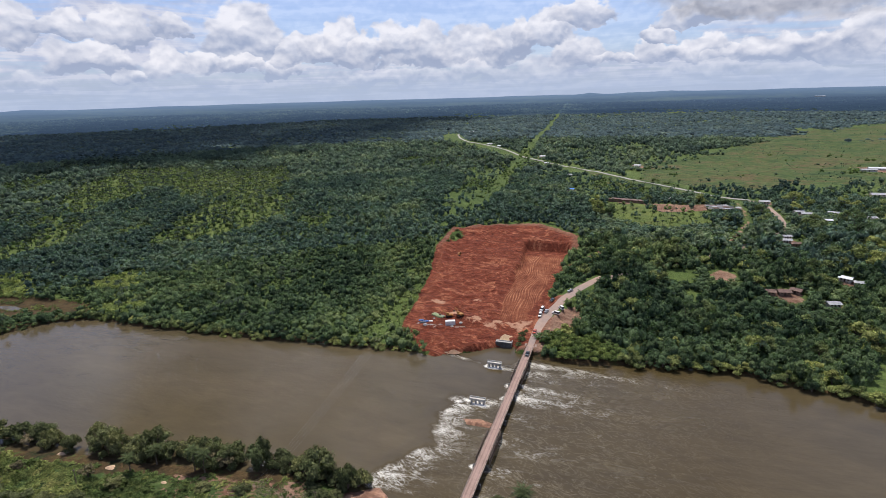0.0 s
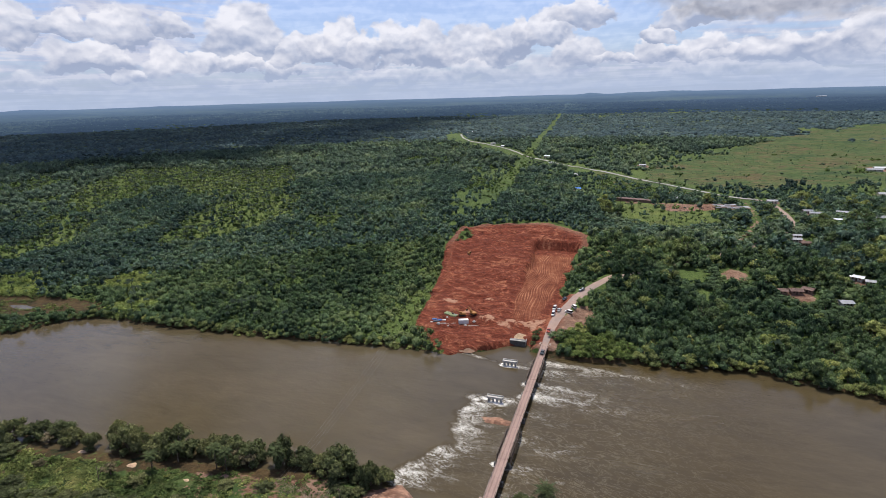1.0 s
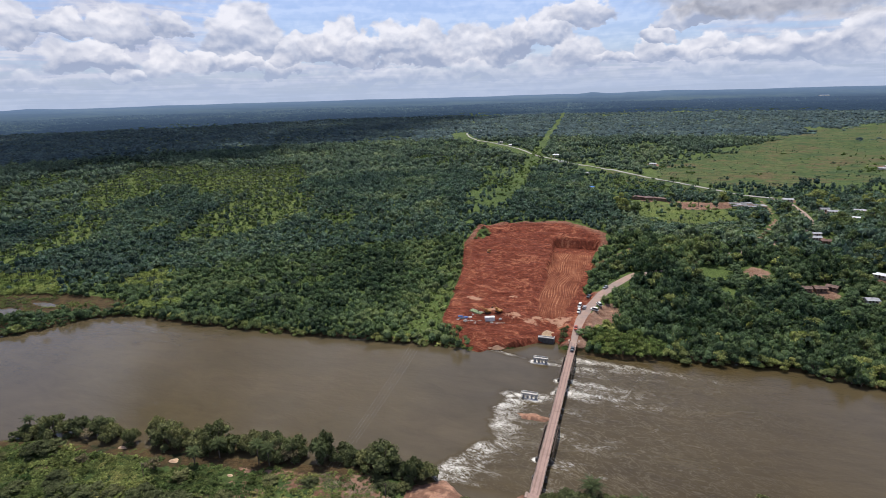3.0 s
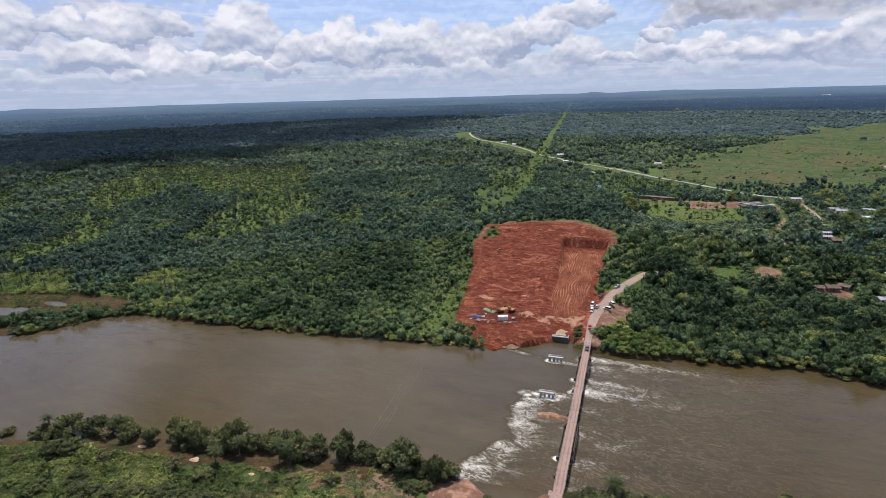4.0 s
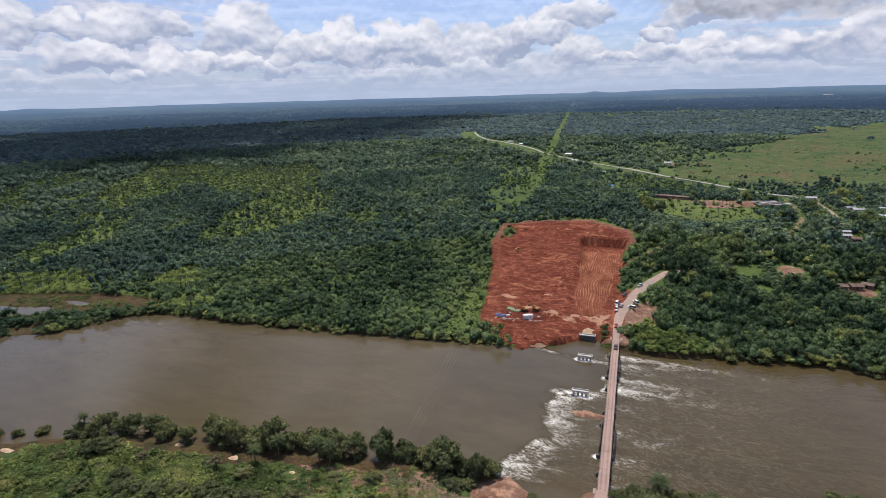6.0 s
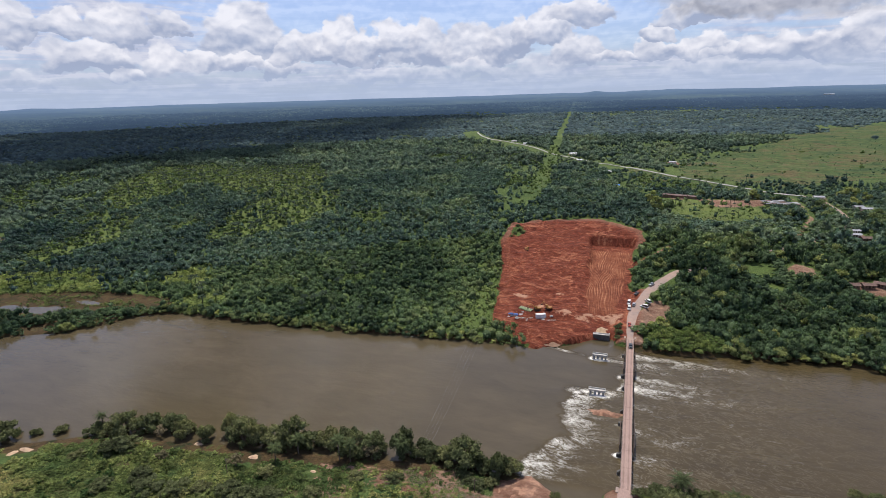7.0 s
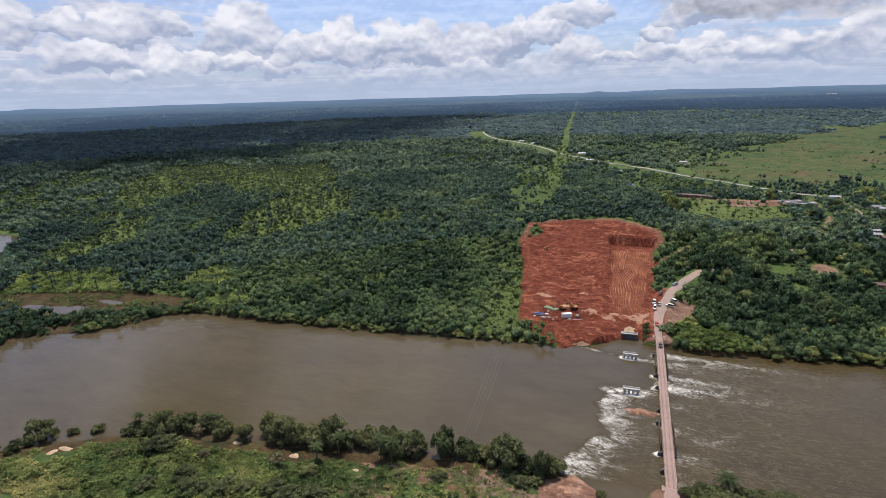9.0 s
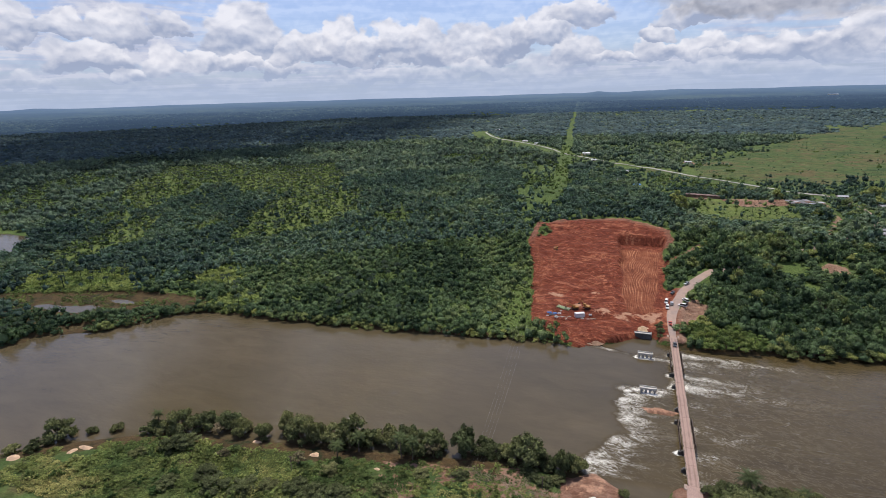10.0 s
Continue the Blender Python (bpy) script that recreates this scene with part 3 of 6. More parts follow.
ROADSIDE = [(-42, 627), (-59, 772), (31, 692), (85, 598), (33, 590), (-17, 585)]
SIDE_TRACK = [(-54, 357), (-41, 371), (-28, 388), (-16, 408)]


GLADES = [[(-545, 288), (-562, 337), (-584, 398), (-578, 424), (-524, 383), (-502, 333), (-496, 300), (-486, 267), (-483, 249)],
          [(-664, 463), (-725, 554), (-789, 674), (-742, 709), (-627, 696), (-524, 764), (-404, 570), (-432, 505), (-467, 499), (-550, 536), (-605, 536), (-596, 475), (-589, 430)],
          [(-441, 405), (-455, 494), (-416, 538), (-368, 528), (-336, 460), (-350, 404), (-378, 374), (-408, 359)],
          [(-500, 245), (-474, 268), (-451, 278), (-417, 263), (-400, 240), (-420, 220), (-470, 212)],
          [(-375, 278), (-372, 312), (-338, 291), (-325, 268), (-333, 256)],
          [(-326, 239), (-318, 261), (-298, 247), (-290, 231), (-314, 230)],
          [(-834, 474), (-762, 465), (-736, 434), (-750, 420)]]


def rim_dist(x, y):
    """Signed distance to the cleared ground, with the scraped rim at its head."""
    return inside(x, y, PAD) + 9 * step(392, 420, y) * step(-125, -80, x)


def bank_lines(x, y):
    """How far a place lies outside the river, beyond the far and the near bank."""
    wig = 2.2 * fbm(x / 14, y / 14, 5)
    quiet = np.where((x > -130) & (x < -40), 0.35, 1.0)
    far = np.interp(x, *np.array(FAR_BANK, float).T) + wig * quiet
    near = np.interp(x, *np.array(NEAR_BANK, float).T) + wig * quiet * 0.6
    return (y - far) * 0.92, (near - y) * 0.92


def marsh_at(x, y):
    u, v = (x + 410) * 0.96 - (y - 218) * -0.20, (y - 216) * 0.96 - (x + 410) * 0.20
    return 1.3 - np.hypot(u / 74, v / 17)


POOLS = [(-408, 204.5, 11, 4.6, 2.6), (-428, 203, 13, 3.0, 1.8), (-388, 224, 12, 3.2, 0.75), (-381, 183, 6, 4.5, 3.2), (-387, 166, 6, 5, 3.0), (-400, 212, 9, 2.0, 0.8)]


def pond_at(x, y):
    """Below 1 on the pond west of the wood."""
    u, v = (x + 655) * 0.75 - (y - 289) * 0.66, (x + 655) * 0.66 + (y - 289) * 0.75
    return np.hypot(u / 66, v / 38)


def pad_height(x, y):
    main = np.interp(y, [232, 246, 262, 300, 345, 400, 450], [0.2, 2.0, 3.7, 5.0, 8.0, 13.5, 20.0])
    lane = np.interp(y, [232, 255, 266, 300, 400, 419], [0.2, 2.4, 3.4, 4.4, 7.2, 7.8])
    right = step(-2.0, 0.0, x + 71.5 + 0.063 * (y - 340) + 1.8 * vnoise(y / 11, y * 0, 3)) * (1 - step(416, 419, y)) * step(268, 300, y)
    z = main * (1 - right) + lane * right
    mounds = 1.2 * fbm(x / 14, y / 8, 11) - 2.2 * np.abs(fbm(x / 16, y / 9, 15, 3)) + 0.9 * fbm(x / 5, y / 4, 13, 2)
    ruts = 0.16 * vnoise(x / 1.9 + 2.6 * fbm(y / 34, x / 50, 8, 2), y / 30, 21) + 0.25 * fbm(x / 6, y / 6, 23, 2)
    heap = 1.5 * np.exp(-((y - 246 - (x + 90) * 0.28) / 5) ** 2) * step(-122, -112, x) * (1 - step(-72, -66, x))
    return z + mounds * (1 - right) + ruts * right + heap * (0.7 + 0.5 * fbm(x / 6, y / 6, 31)), right


def land_height(x, y):
    """The height of the ground, in metres over the river."""
    x, y = np.asarray(x, float), np.asarray(y, float)
    s_far, s_near = bank_lines(x, y)
    r = np.hypot(x + 35, y)
    rise = 22 * step(262, 530, y + 0.12 * np.minimum(x, 0)) * step(0, 60, s_far)
    rough = 1.3 * fbm(x / 45, y / 45, 41) * step(5, 60, s_far) + 5 * fbm(x / 420, y / 420, 43) * step(150, 600, s_far)
    distant = 74 * np.clip((r - 1500) / 3350, 0, 1.2) ** 1.6 + 6 * fbm(x / 900, y / 260, 47) * step(1600, 2800, r) * (1 - step(4300, 4800, r))
    a = np.arctan2(x, y)
    hills = (12 * np.exp(-((a + 0.078) / 0.016) ** 2) + 6 * np.exp(-((a - 0.045) / 0.06) ** 2) + 4 * fbm(a * 60, a * 0, 51)  * np.exp(-((a - 0.0) / 0.12) ** 2) + 9 * np.exp(-((a + 0.975) / 0.014) ** 2) + 6 * np.exp(-((a + 0.80) / 0.018) ** 2)) * step(4100, 4700, r)
    far_z = 1.8 * (1 - np.exp(-np.maximum(s_far, 0) / 3)) + rise + rough + np.where(s_far > 0, distant + hills, 0)
    near_z = 1.3 * (1 - np.exp(-np.maximum(s_near, 0) / 5)) + 2.5 * step(5, 70, s_near) + 0.5 * fbm(x / 12, y / 12, 61) * step(1, 10, s_near)
    bed = -np.minimum(2.5, 0.35 * np.minimum(-s_far, -s_near))
    z = np.where(s_far > 0, far_z, np.where(s_near > 0, near_z, bed))
    wet = step(0.0, 0.35, marsh_at(x, y)) * (s_far > 0)
    z = z * (1 - wet) + wet * (0.42 + 0.5 * fbm(x / 22, y / 9, 71))
    low_spots = sum(deep * np.exp(-((x - cx) / rx_) ** 2 - ((y - cy) / ry_) ** 2) for cx, cy, rx_, ry_, deep in POOLS)
    z = z - np.minimum(low_spots, 2.6) * (1 + 0.35 * fbm(x / 6, y / 4, 73, 2)) * (s_far > 0)
    z = z - 5.0 * (1 - step(0.75, 1.15, pond_at(x, y) + 0.10 * fbm(x / 20, y / 20, 75))) * (x < -500)
    p = inside(x, y, PAD) + 1.5 * fbm(x / 9, y / 9, 81, 3)
    pad_z, _ = pad_height(x, y)
    w = step(-2.0, 1.5, p)
    z = z * (1 - w) + pad_z * w
    d, along = seg_dist(x, y, ROAD_LINE)
    bench = np.interp(along, [0, 1, 2, 3, 4, 5], [3.15, 3.3, 3.9, 5.0, 7.2, 10.2])
    w = (1 - step(4.5, 10, d)) * (along < 5) * (y > 252)
    z = z * (1 - w) + bench * w
    d, along = seg_dist(x, y, NEAR_ROAD)
    w = (1 - step(3.5, 9, d)) * (y < 139.5)
    z = z * (1 - w) + 3.15 * w
    # sand spit by the near end of the rapids, and the sand bank beside the bridge
    w = np.exp(-(((x + 53) / 8.0) ** 2 + ((y - 187.5) / 3.4) ** 2) ** 2)
    return np.maximum(z, np.minimum(-2.6 + 6.0 * w, 0.42 + 0.12 * vnoise(x / 2, y / 1.5, 77)))


def height(x, y):
    return float(land_height(np.array([x]), np.array([y]))[0])


def ladder(marks):
    """Grid lines: stretches of (from, to, step)."""
    out = []
    for a, b, s in marks:
        out += list(np.arange(a, b - s * 0.3, s))
    return np.array(out + [marks[-1][1]])


def grow(a, b, first, rate):
    out, v, s = [], a, first
    while v < b:
        out.append(v)
        v, s = v + s, s * rate
    return out + [b]


left = [-v for v in grow(420, 4850, 5, 1.085)][::-1]
XS = np.array(sorted(set(left + list(ladder([(-420, -155, 3.4), (-155, -40, 1.5), (-40, 200, 3.2)])) + grow(200, 4850, 4, 1.085))))
YS = np.array(sorted(set([-v for v in grow(0, 4000, 30, 1.2)] + list(ladder([(0, 90, 8), (90, 232, 2.8), (232, 456, 1.5), (456, 700, 4)])) + grow(700, 4850, 5, 1.06))))
gx, gy = np.meshgrid(XS, YS)
gx, gy = gx.ravel(), gy.ravel()
ring = np.maximum(np.hypot(gx, gy) / 4860, 1)
gx, gy = gx / ring, gy / ring
gz = land_height(gx, gy)
nx, ny = len(XS), len(YS)
quad = (np.arange(ny - 1)[:, None] * nx + np.arange(nx - 1)).ravel()
quads = np.stack([quad, quad + 1, quad + nx + 1, quad + nx], 1)
s_far, s_near = bank_lines(gx, gy)
pad_in = inside(gx, gy, PAD)
rim_in = rim_dist(gx, gy)
earth = step(-2.5, 2.5, rim_in + 1.5 * fbm(gx / 9, gy / 9, 81, 3))
isle = np.exp(-(((gx + 137) / 6.0) ** 2 + ((gy - 418) / 12.0) ** 2) ** 2)
earth = earth * (1 - 0.9 * isle)
spill = np.exp(-(((gx + 45) / 16) ** 2 + ((gy - 405) / 14) ** 2))
earth = np.maximum(earth, 0.6 * step(0.45, 0.8, spill))
earth = np.maximum(earth, step(-1.5, 1.5, inside(gx, gy, LAYBY)))
earth = np.maximum(earth, step(-6, 4, inside(gx, gy, DIRT_FIELD)))
for yx, yy, yr in YARD_SPOTS[2:]:
    earth = np.maximum(earth, 0.85 * (1 - step(0.35 * yr, 0.95 * yr, np.hypot(gx - yx, (gy - yy) * 0.8))))
verge = step(270, 276, gy) * (1 - step(322, 330, gy)) * step(-58, -54, gx) * (gx < np.interp(gy, [270, 306, 330], [-43, -40, -32]))
earth = np.maximum(earth, 0.9 * verge)
dusty = np.maximum(earth * (pad_in < -8) * (gy > 330), 0.8 * (1 - step(5, 9, seg_dist(gx, gy, ROAD_LINE[:3])[0])) * (gy > 252))
earth = np.maximum(earth, dusty)
earth = np.maximum(earth, 0.5 * (1 - step(1.0, 3.5, seg_dist(gx, gy, PATHWAY)[0])))
earth = np.maximum(earth, 0.8 * (1 - step(2.0, 5.0, seg_dist(gx, gy, SIDE_TRACK)[0] + 1.5 * fbm(gx / 6, gy / 6, 85))))
for ex, ey, er in ((-112, 120, 5), (-102, 124, 6), (-123, 124, 4), (-104, 131, 4), (-92, 122, 6), (-98, 117, 6)):
    earth = np.maximum(earth, 0.8 * np.exp(-(((gx - ex) / er / 1.4) ** 2 + ((gy - ey) / er) ** 2)))
earth = np.maximum(earth, 0.56 * step(-0.05, 0.35, fbm(gx / 9, gy / 6, 89)) * (gy < 138) * step(-165, -150, gx) * (1 - step(-90, -84, gx)) * (s_near > 4))
near_track = (1 - step(4.0, 9.0, seg_dist(gx, gy, NEAR_ROAD)[0]))
spit = np.exp(-(((gx + 76) / 11) ** 2 + ((gy - 130) / 13) ** 2) ** 2)
earth = np.maximum(earth, np.maximum(near_track, step(0.3, 0.6, spit)) * (gy < 150))
road_d = np.minimum(seg_dist(gx, gy, ROAD_LINE)[0], seg_dist(gx, gy, FAR_ROAD)[0])
link = np.exp(-((((gx + 54) / 9) ** 2 + ((gy - 283.5 - 0.5 * (gx + 54)) / 3.6) ** 2)) ** 2)
link = np.maximum(link, np.exp(-((((gx + 64) / 18) ** 2 + ((gy - 280.5 - 0.08 * (gx + 64)) / 2.6) ** 2)) ** 2))
earth = np.maximum(earth, link)
bare_edge = step(-98, -92, gx) * (1 - step(-53, -50, gx)) * (gy > 232) * (gy < 268) * (s_far > -4) * (s_far < 12)
earth = np.maximum(earth, 0.95 * bare_edge)
sand = np.where((gy > 170) & (gy < 205) & (gx > -64) & (gx < -44), 0.5, 0.0)
earth = np.maximum(earth, (sand > 0) * 0.9)
for sx, sy, sr in ((-70.6, 130.5, 1.9), (-96, 288, 3), (-112, 301, 4), (-88, 308, 2.5), (-58, 279, 6), (-70, 277, 5), (-82, 279, 5)):
    sand = np.maximum(sand, 0.66 * np.exp(-(((gx - sx) / sr / 1.5) ** 2 + ((gy - sy) / sr) ** 2)))
sand = np.maximum(sand, np.maximum(0.56 * link, 0.34 * step(0.3, 0.6, spit) * (gy < 150)))
sand = np.maximum(sand, np.maximum(0.30 * step(-1, 2, inside(gx, gy, LAYBY)), 0.30 * dusty))

marsh = step(-0.05, 0.25, marsh_at(gx, gy)) * (s_far > -3)
marsh = np.maximum(marsh, 0.9 * (1 - step(2.0, 5.0, s_far)) * (s_far > -4) * (pad_in < -3))
marsh = np.maximum(marsh, 0.9 * (gx < -338) * (gx > -470) * (gy < 214) * (s_far > -3))
marsh = np.maximum(marsh, 0.9 * (1 - step(3, 13, s_near + 5 * fbm(gx / 9, gy / 7, 86))) * (s_near > -3) * (gx < -96))
marsh *= 1 - bare_edge
field = np.maximum(step(-15, 25, inside(gx, gy, PLAIN)), step(-8, 8, inside(gx, gy, FIELD)) * 0.3)
field = np.maximum(field, 0.8 * (gy < 150) * (s_near > 2))
lane_d = seg_dist(gx, gy, POWER_LANE)[0]
field = np.maximum(field, np.maximum(0.28 * (1 - step(6, 12, lane_d)), 0.5 * step(-4, 4, inside(gx, gy, ROADSIDE))))
_, rut = pad_height(gx, gy)
rut = rut * (1 - step(398, 408, gy))
west_edge = np.interp(gy, [258, 285, 305, 338, 398, 438], [-119, -124, -127, -132, -147, -147])
track = step(2, 4, gx - west_edge) * (1 - step(7.5, 10, gx - west_edge + 2 * fbm(gx / 9, gy / 9, 87))) * step(268, 280, gy) * (1 - step(425, 440, gy))
brown = np.maximum(step(6, 12, -rim_in) * (gy > 240), np.where(gy < 150, np.where(gx < -86, 0.95, 0.8), 0.85) * (gy < 206)) * np.where((gx < -110) & (gy > 240), 0.0, 1.0)
brown = np.maximum(brown, 0.55 * step(-7, -3, -rim_in) * step(380, 420, gy))
rut = np.maximum(np.maximum(rut * step(2.0, 5.0, pad_in + 1.5 * fbm(gx / 8, gy / 8, 88)), 0.42 * track), np.maximum(0.6 * near_track, 0.45 * step(0.3, 0.6, spit)) * (gy < 150))
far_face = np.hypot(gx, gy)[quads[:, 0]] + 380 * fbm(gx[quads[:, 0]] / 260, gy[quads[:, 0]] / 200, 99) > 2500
lush = step(-8, 8, inside(gx, gy, FIELD) + 5 * fbm(gx / 12, gy / 12, 83))
lush = np.maximum(lush, 0.85 * step(-8, 8, np.max([inside(gx, gy, g) for g in GLADES], axis=0) + 14 * fbm(gx / 26, gy / 34, 134)))
ground_me = mesh_of("ground", np.stack([gx, gy, gz], 1), quads, GROUND, {"earth": earth, "sand": sand, "marsh": marsh, "field": field, "rut": rut, "brown": brown, "lush": lush}, True)
# far ground faces take the same painted haze
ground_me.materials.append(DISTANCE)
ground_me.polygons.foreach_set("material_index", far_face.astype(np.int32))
ground = tagged(new("ground", ground_me), "green lowland with a red laterite clearing and grassy plains", "ground", kind="structure")

# ---------- river ----------
WX = np.array(sorted(set([-v for v in grow(300, 4850, 10, 1.3)] + list(ladder([(-300, -90, 5), (-90, -40, 0.8), (-40, 20, 1.2), (20, 140, 4)])) + grow(140, 4850, 8, 1.3))))
WY = np.array(sorted(set([-v for v in grow(0, 3000, 40, 1.4)] + list(ladder([(0, 120, 10), (120, 136, 3), (136, 256, 0.9), (256, 360, 8)])))))
wx, wy = np.meshgrid(WX, WY)
wx, wy = wx.ravel(), wy.ravel()
PIER_YS = [150, 160, 180, 189, 208, 219, 240]
rd, ra = seg_dist(wx, wy, RAPIDS)
lip = np.interp(wy, *np.array(RAPIDS[::-1], float).T[::-1])
down = wx - lip
span_y = step(136, 142, wy) * (1 - step(200, 206, wy))
foam = 0.72 * step(-2.5, 4.0, down + 4.5 * fbm(wx / 6, wy / 4, 97, 3)) * (0.56 + 0.44 * np.exp(-np.maximum(down - 3, 0) / 9)) * np.exp(-np.maximum(down - 8, 0) / 26) * span_y * (wx < -47)
foam = np.maximum(foam, 0.75 * np.exp(-((wy - 202.5 - (wx + 66) * 0.1) / 3.0) ** 2) * step(-74, -68, wx) * (1 - step(-52, -40, wx)))
for py, strength, width, reach in ((236, 0.85, 2.6, 22), (242, 0.85, 3.0, 60), (234, 0.55, 7.0, 60), (220, 0.95, 3.0, 32), (210, 0.95, 4.0, 36), (216, 0.52, 8.0, 60), (196, 0.40, 6.0, 50), (178, 0.45, 8.0, 50), (160, 0.5, 5.0, 40), (148, 0.4, 6.0, 40)):
    start = -47 if py != 236 else -62
    run = wx - start
    foam = np.maximum(foam, 0.95 * strength * np.exp(-((wy - py + 0.06 * run) / (width * (1 + run.clip(0) / 40))) ** 2) * step(-3, 1, run) * np.exp(-run.clip(0) / reach))
for cx, cy, bow in ((-47.4, 219, 1.5), (-47.2, 208.6, 1.5), (-47.4, 160.5, 1.4), (-61.4, 201.0, 1.4), (-62.2, 235.0, 1.4), (-47.0, 240, 1.0)):
    around = np.hypot(wx - cx - 0.4, wy - cy)
    foam = np.maximum(foam, 1.25 * np.exp(-((around - bow) / 0.5) ** 2) * (wx < cx + 0.9))
for cx, cy, rx_, ry_, strength in ((-57.0, 200.3, 5.0, 1.9, 1.7), (-57.8, 234.3, 4.8, 1.7, 1.5), (-48.6, 208, 1.5, 1.7, 1.2), (-48.6, 219, 1.6, 1.9, 1.25), (-48.6, 160, 1.5, 1.5, 1.1), (-48.4, 240, 1.3, 1.4, 0.8), (-48.4, 180, 1.2, 1.2, 0.7), (-62.8, 202.6, 2.2, 1.6, 1.2), (-66.0, 200.4, 2.2, 1.8, 1.2)):
    foam = np.maximum(foam, strength * np.exp(-((wx - cx) / rx_) ** 2 - ((wy - cy) / ry_) ** 2))
drift_d, _ = seg_dist(wx, wy, [(-87, 243), (-76, 239.5), (-66, 237.5), (-60, 235)])
foam = np.maximum(foam, 0.62 * np.exp(-(drift_d / 1.7) ** 2) * (0.75 + 0.9 * fbm(wx / 5, wy / 3, 95, 3)))
broken = np.clip(foam * 1.2 + 0.30 * step(-60, -44, wx) * (1 - step(-10, 90, wx)) * step(130, 150, wy) + 0.22, 0, 1)
foam = foam + 0.06 * step(-48, -40, wx) * np.exp(-np.maximum(wx + 40, 0) / 60)
wz = 0.30 * foam * fbm(wx / 2.6, wy / 1.6, 91, 3) + 0.10 * broken * fbm(wx / 5, wy / 2.5, 93, 2) + 0.25 * np.exp(-((down + 4) / 6) ** 2) * span_y
nx, ny = len(WX), len(WY)
quad = (np.arange(ny - 1)[:, None] * nx + np.arange(nx - 1)).ravel()
water_me = mesh_of("river", np.stack([wx, wy, wz], 1), np.stack([quad, quad + 1, quad + nx + 1, quad + nx], 1), WATER, {"foam": foam, "broken": broken}, True)
river = tagged(new("river", water_me), "wide brown silty river breaking white over rapids", "river", kind="structure")


# ---------- roads ----------
def ribbon(name, line, width, lift, mat, step_m=3.0, wobble=0.5, taper=0):
    pts = [Vector(p) for p in line]
    flat = []
    for a, b in zip(pts, pts[1:]):
        n = max(1, int((b - a).length / step_m))
        flat += [a.lerp(b, k / n) for k in range(n)]
    flat.append(pts[-1])
    for _ in range(12):
        flat = [flat[0]] + [(flat[i - 1] + flat[i] * 2 + flat[i + 1]) / 4 for i in range(1, len(flat) - 1)] + [flat[-1]]
    n, cols, v, f = len(flat), 7, [], []
    for i, p in enumerate(flat):
        way = (flat[min(i + 1, n - 1)] - flat[max(i - 1, 0)]).normalized()
        side = Vector((way.y, -way.x))
        for c in range(cols):
            o = (c / (cols - 1) - 0.5) * width * (0.55 + 0.45 * min(1.0, i / taper) if taper else 1.0)
            if c in (0, cols - 1):
                o += wobble * float(vnoise(i / 2.5, c * 3.1, 7))
            q = p + side * o
            v.append((q.x, q.y, lift - (0.35 if c in (0, cols - 1) else 0)))
    v = np.array(v)
    v[:, 2] += np.maximum.reduce([land_height(v[:, 0] + dx, v[:, 1] + dy) for dx, dy in ((0, 0), (0.8, 0), (-0.8, 0), (0, 0.8), (0, -0.8))])
    for i in range(n - 1):
        for c in range(cols - 1):
            a = i * cols + c
            f.append((a, a + 1, a + cols + 1, a + cols))
    return mesh_of(name, v, f, mat, smooth=True)


tagged(new("road", ribbon("road", ROAD_LINE, 6.7, 0.12, ROAD, taper=9)), "dusty grey asphalt road curving up from the bridge", "road", kind="structure")
tagged(new("road", ribbon("road", FAR_ROAD, 4.6, 0.9, PALE_ROAD, 8.0, 1.0)), "long straight pale country road through the plain", "road", kind="structure")
tagged(new("road", ribbon("road", NEAR_ROAD, 6.2, 0.1, DECK)), "red earth track leading up to the bridge", "road", kind="structure")

# ---------- plants ----------
RNG = np.random.default_rng(7)


def leaf_cloud(rng, centre, radii, count, size, squash=1.0):
    """Leaf clumps: bent triangles strewn over an uneven ellipsoid, pointing outward and down a little."""
    d = rng.normal(size=(count, 3))
    d /= np.linalg.norm(d, axis=1)[:, None]
    d[:, 2] = np.where(d[:, 2] < -0.45, -d[:, 2], d[:, 2])
    p = np.asarray(centre) + d * radii * rng.uniform(0.64, 1.26, (count, 1))
    d = d + rng.normal(0, 0.42, (count, 3))
    d /= np.linalg.norm(d, axis=1)[:, None]
    side = np.cross(d, rng.normal(size=(count, 3)))
    side /= np.linalg.norm(side, axis=1)[:, None] + 1e-9
    other = np.cross(d, side)
    tilt = rng.uniform(-0.35, 0.55, (count, 1))
    s = size * rng.uniform(0.6, 1.35, (count, 1))
    a = p + side * s * 0.62 - d * tilt * s * 0.5
    b = p - side * s * 0.62 - d * tilt * s * 0.3
    c = p + other * s * 0.95 + d * tilt * s
    v = np.stack([a, b, c], 1).reshape(-1, 3)
    return v, np.arange(count * 3).reshape(-1, 3)


def core_blob(rng, centre, radii, level=1, rough=0.22):
    bm = bmesh.new()
    bmesh.ops.create_icosphere(bm, subdivisions=level, radius=1.0)
    v = np.array([w.co for w in bm.verts]) * (1 + rng.uniform(-rough, rough, (len(bm.verts), 1)))
    f = np.array([[w.index for w in t.verts] for t in bm.faces])
    bm.free()
    return v * radii + centre, f


def joined(pieces):
    vs, fs, n = [], [], 0
    for v, f in pieces:
        vs.append(v), fs.append(np.asarray(f) + n)
        n += len(v)
    return np.concatenate(vs), np.concatenate(fs)


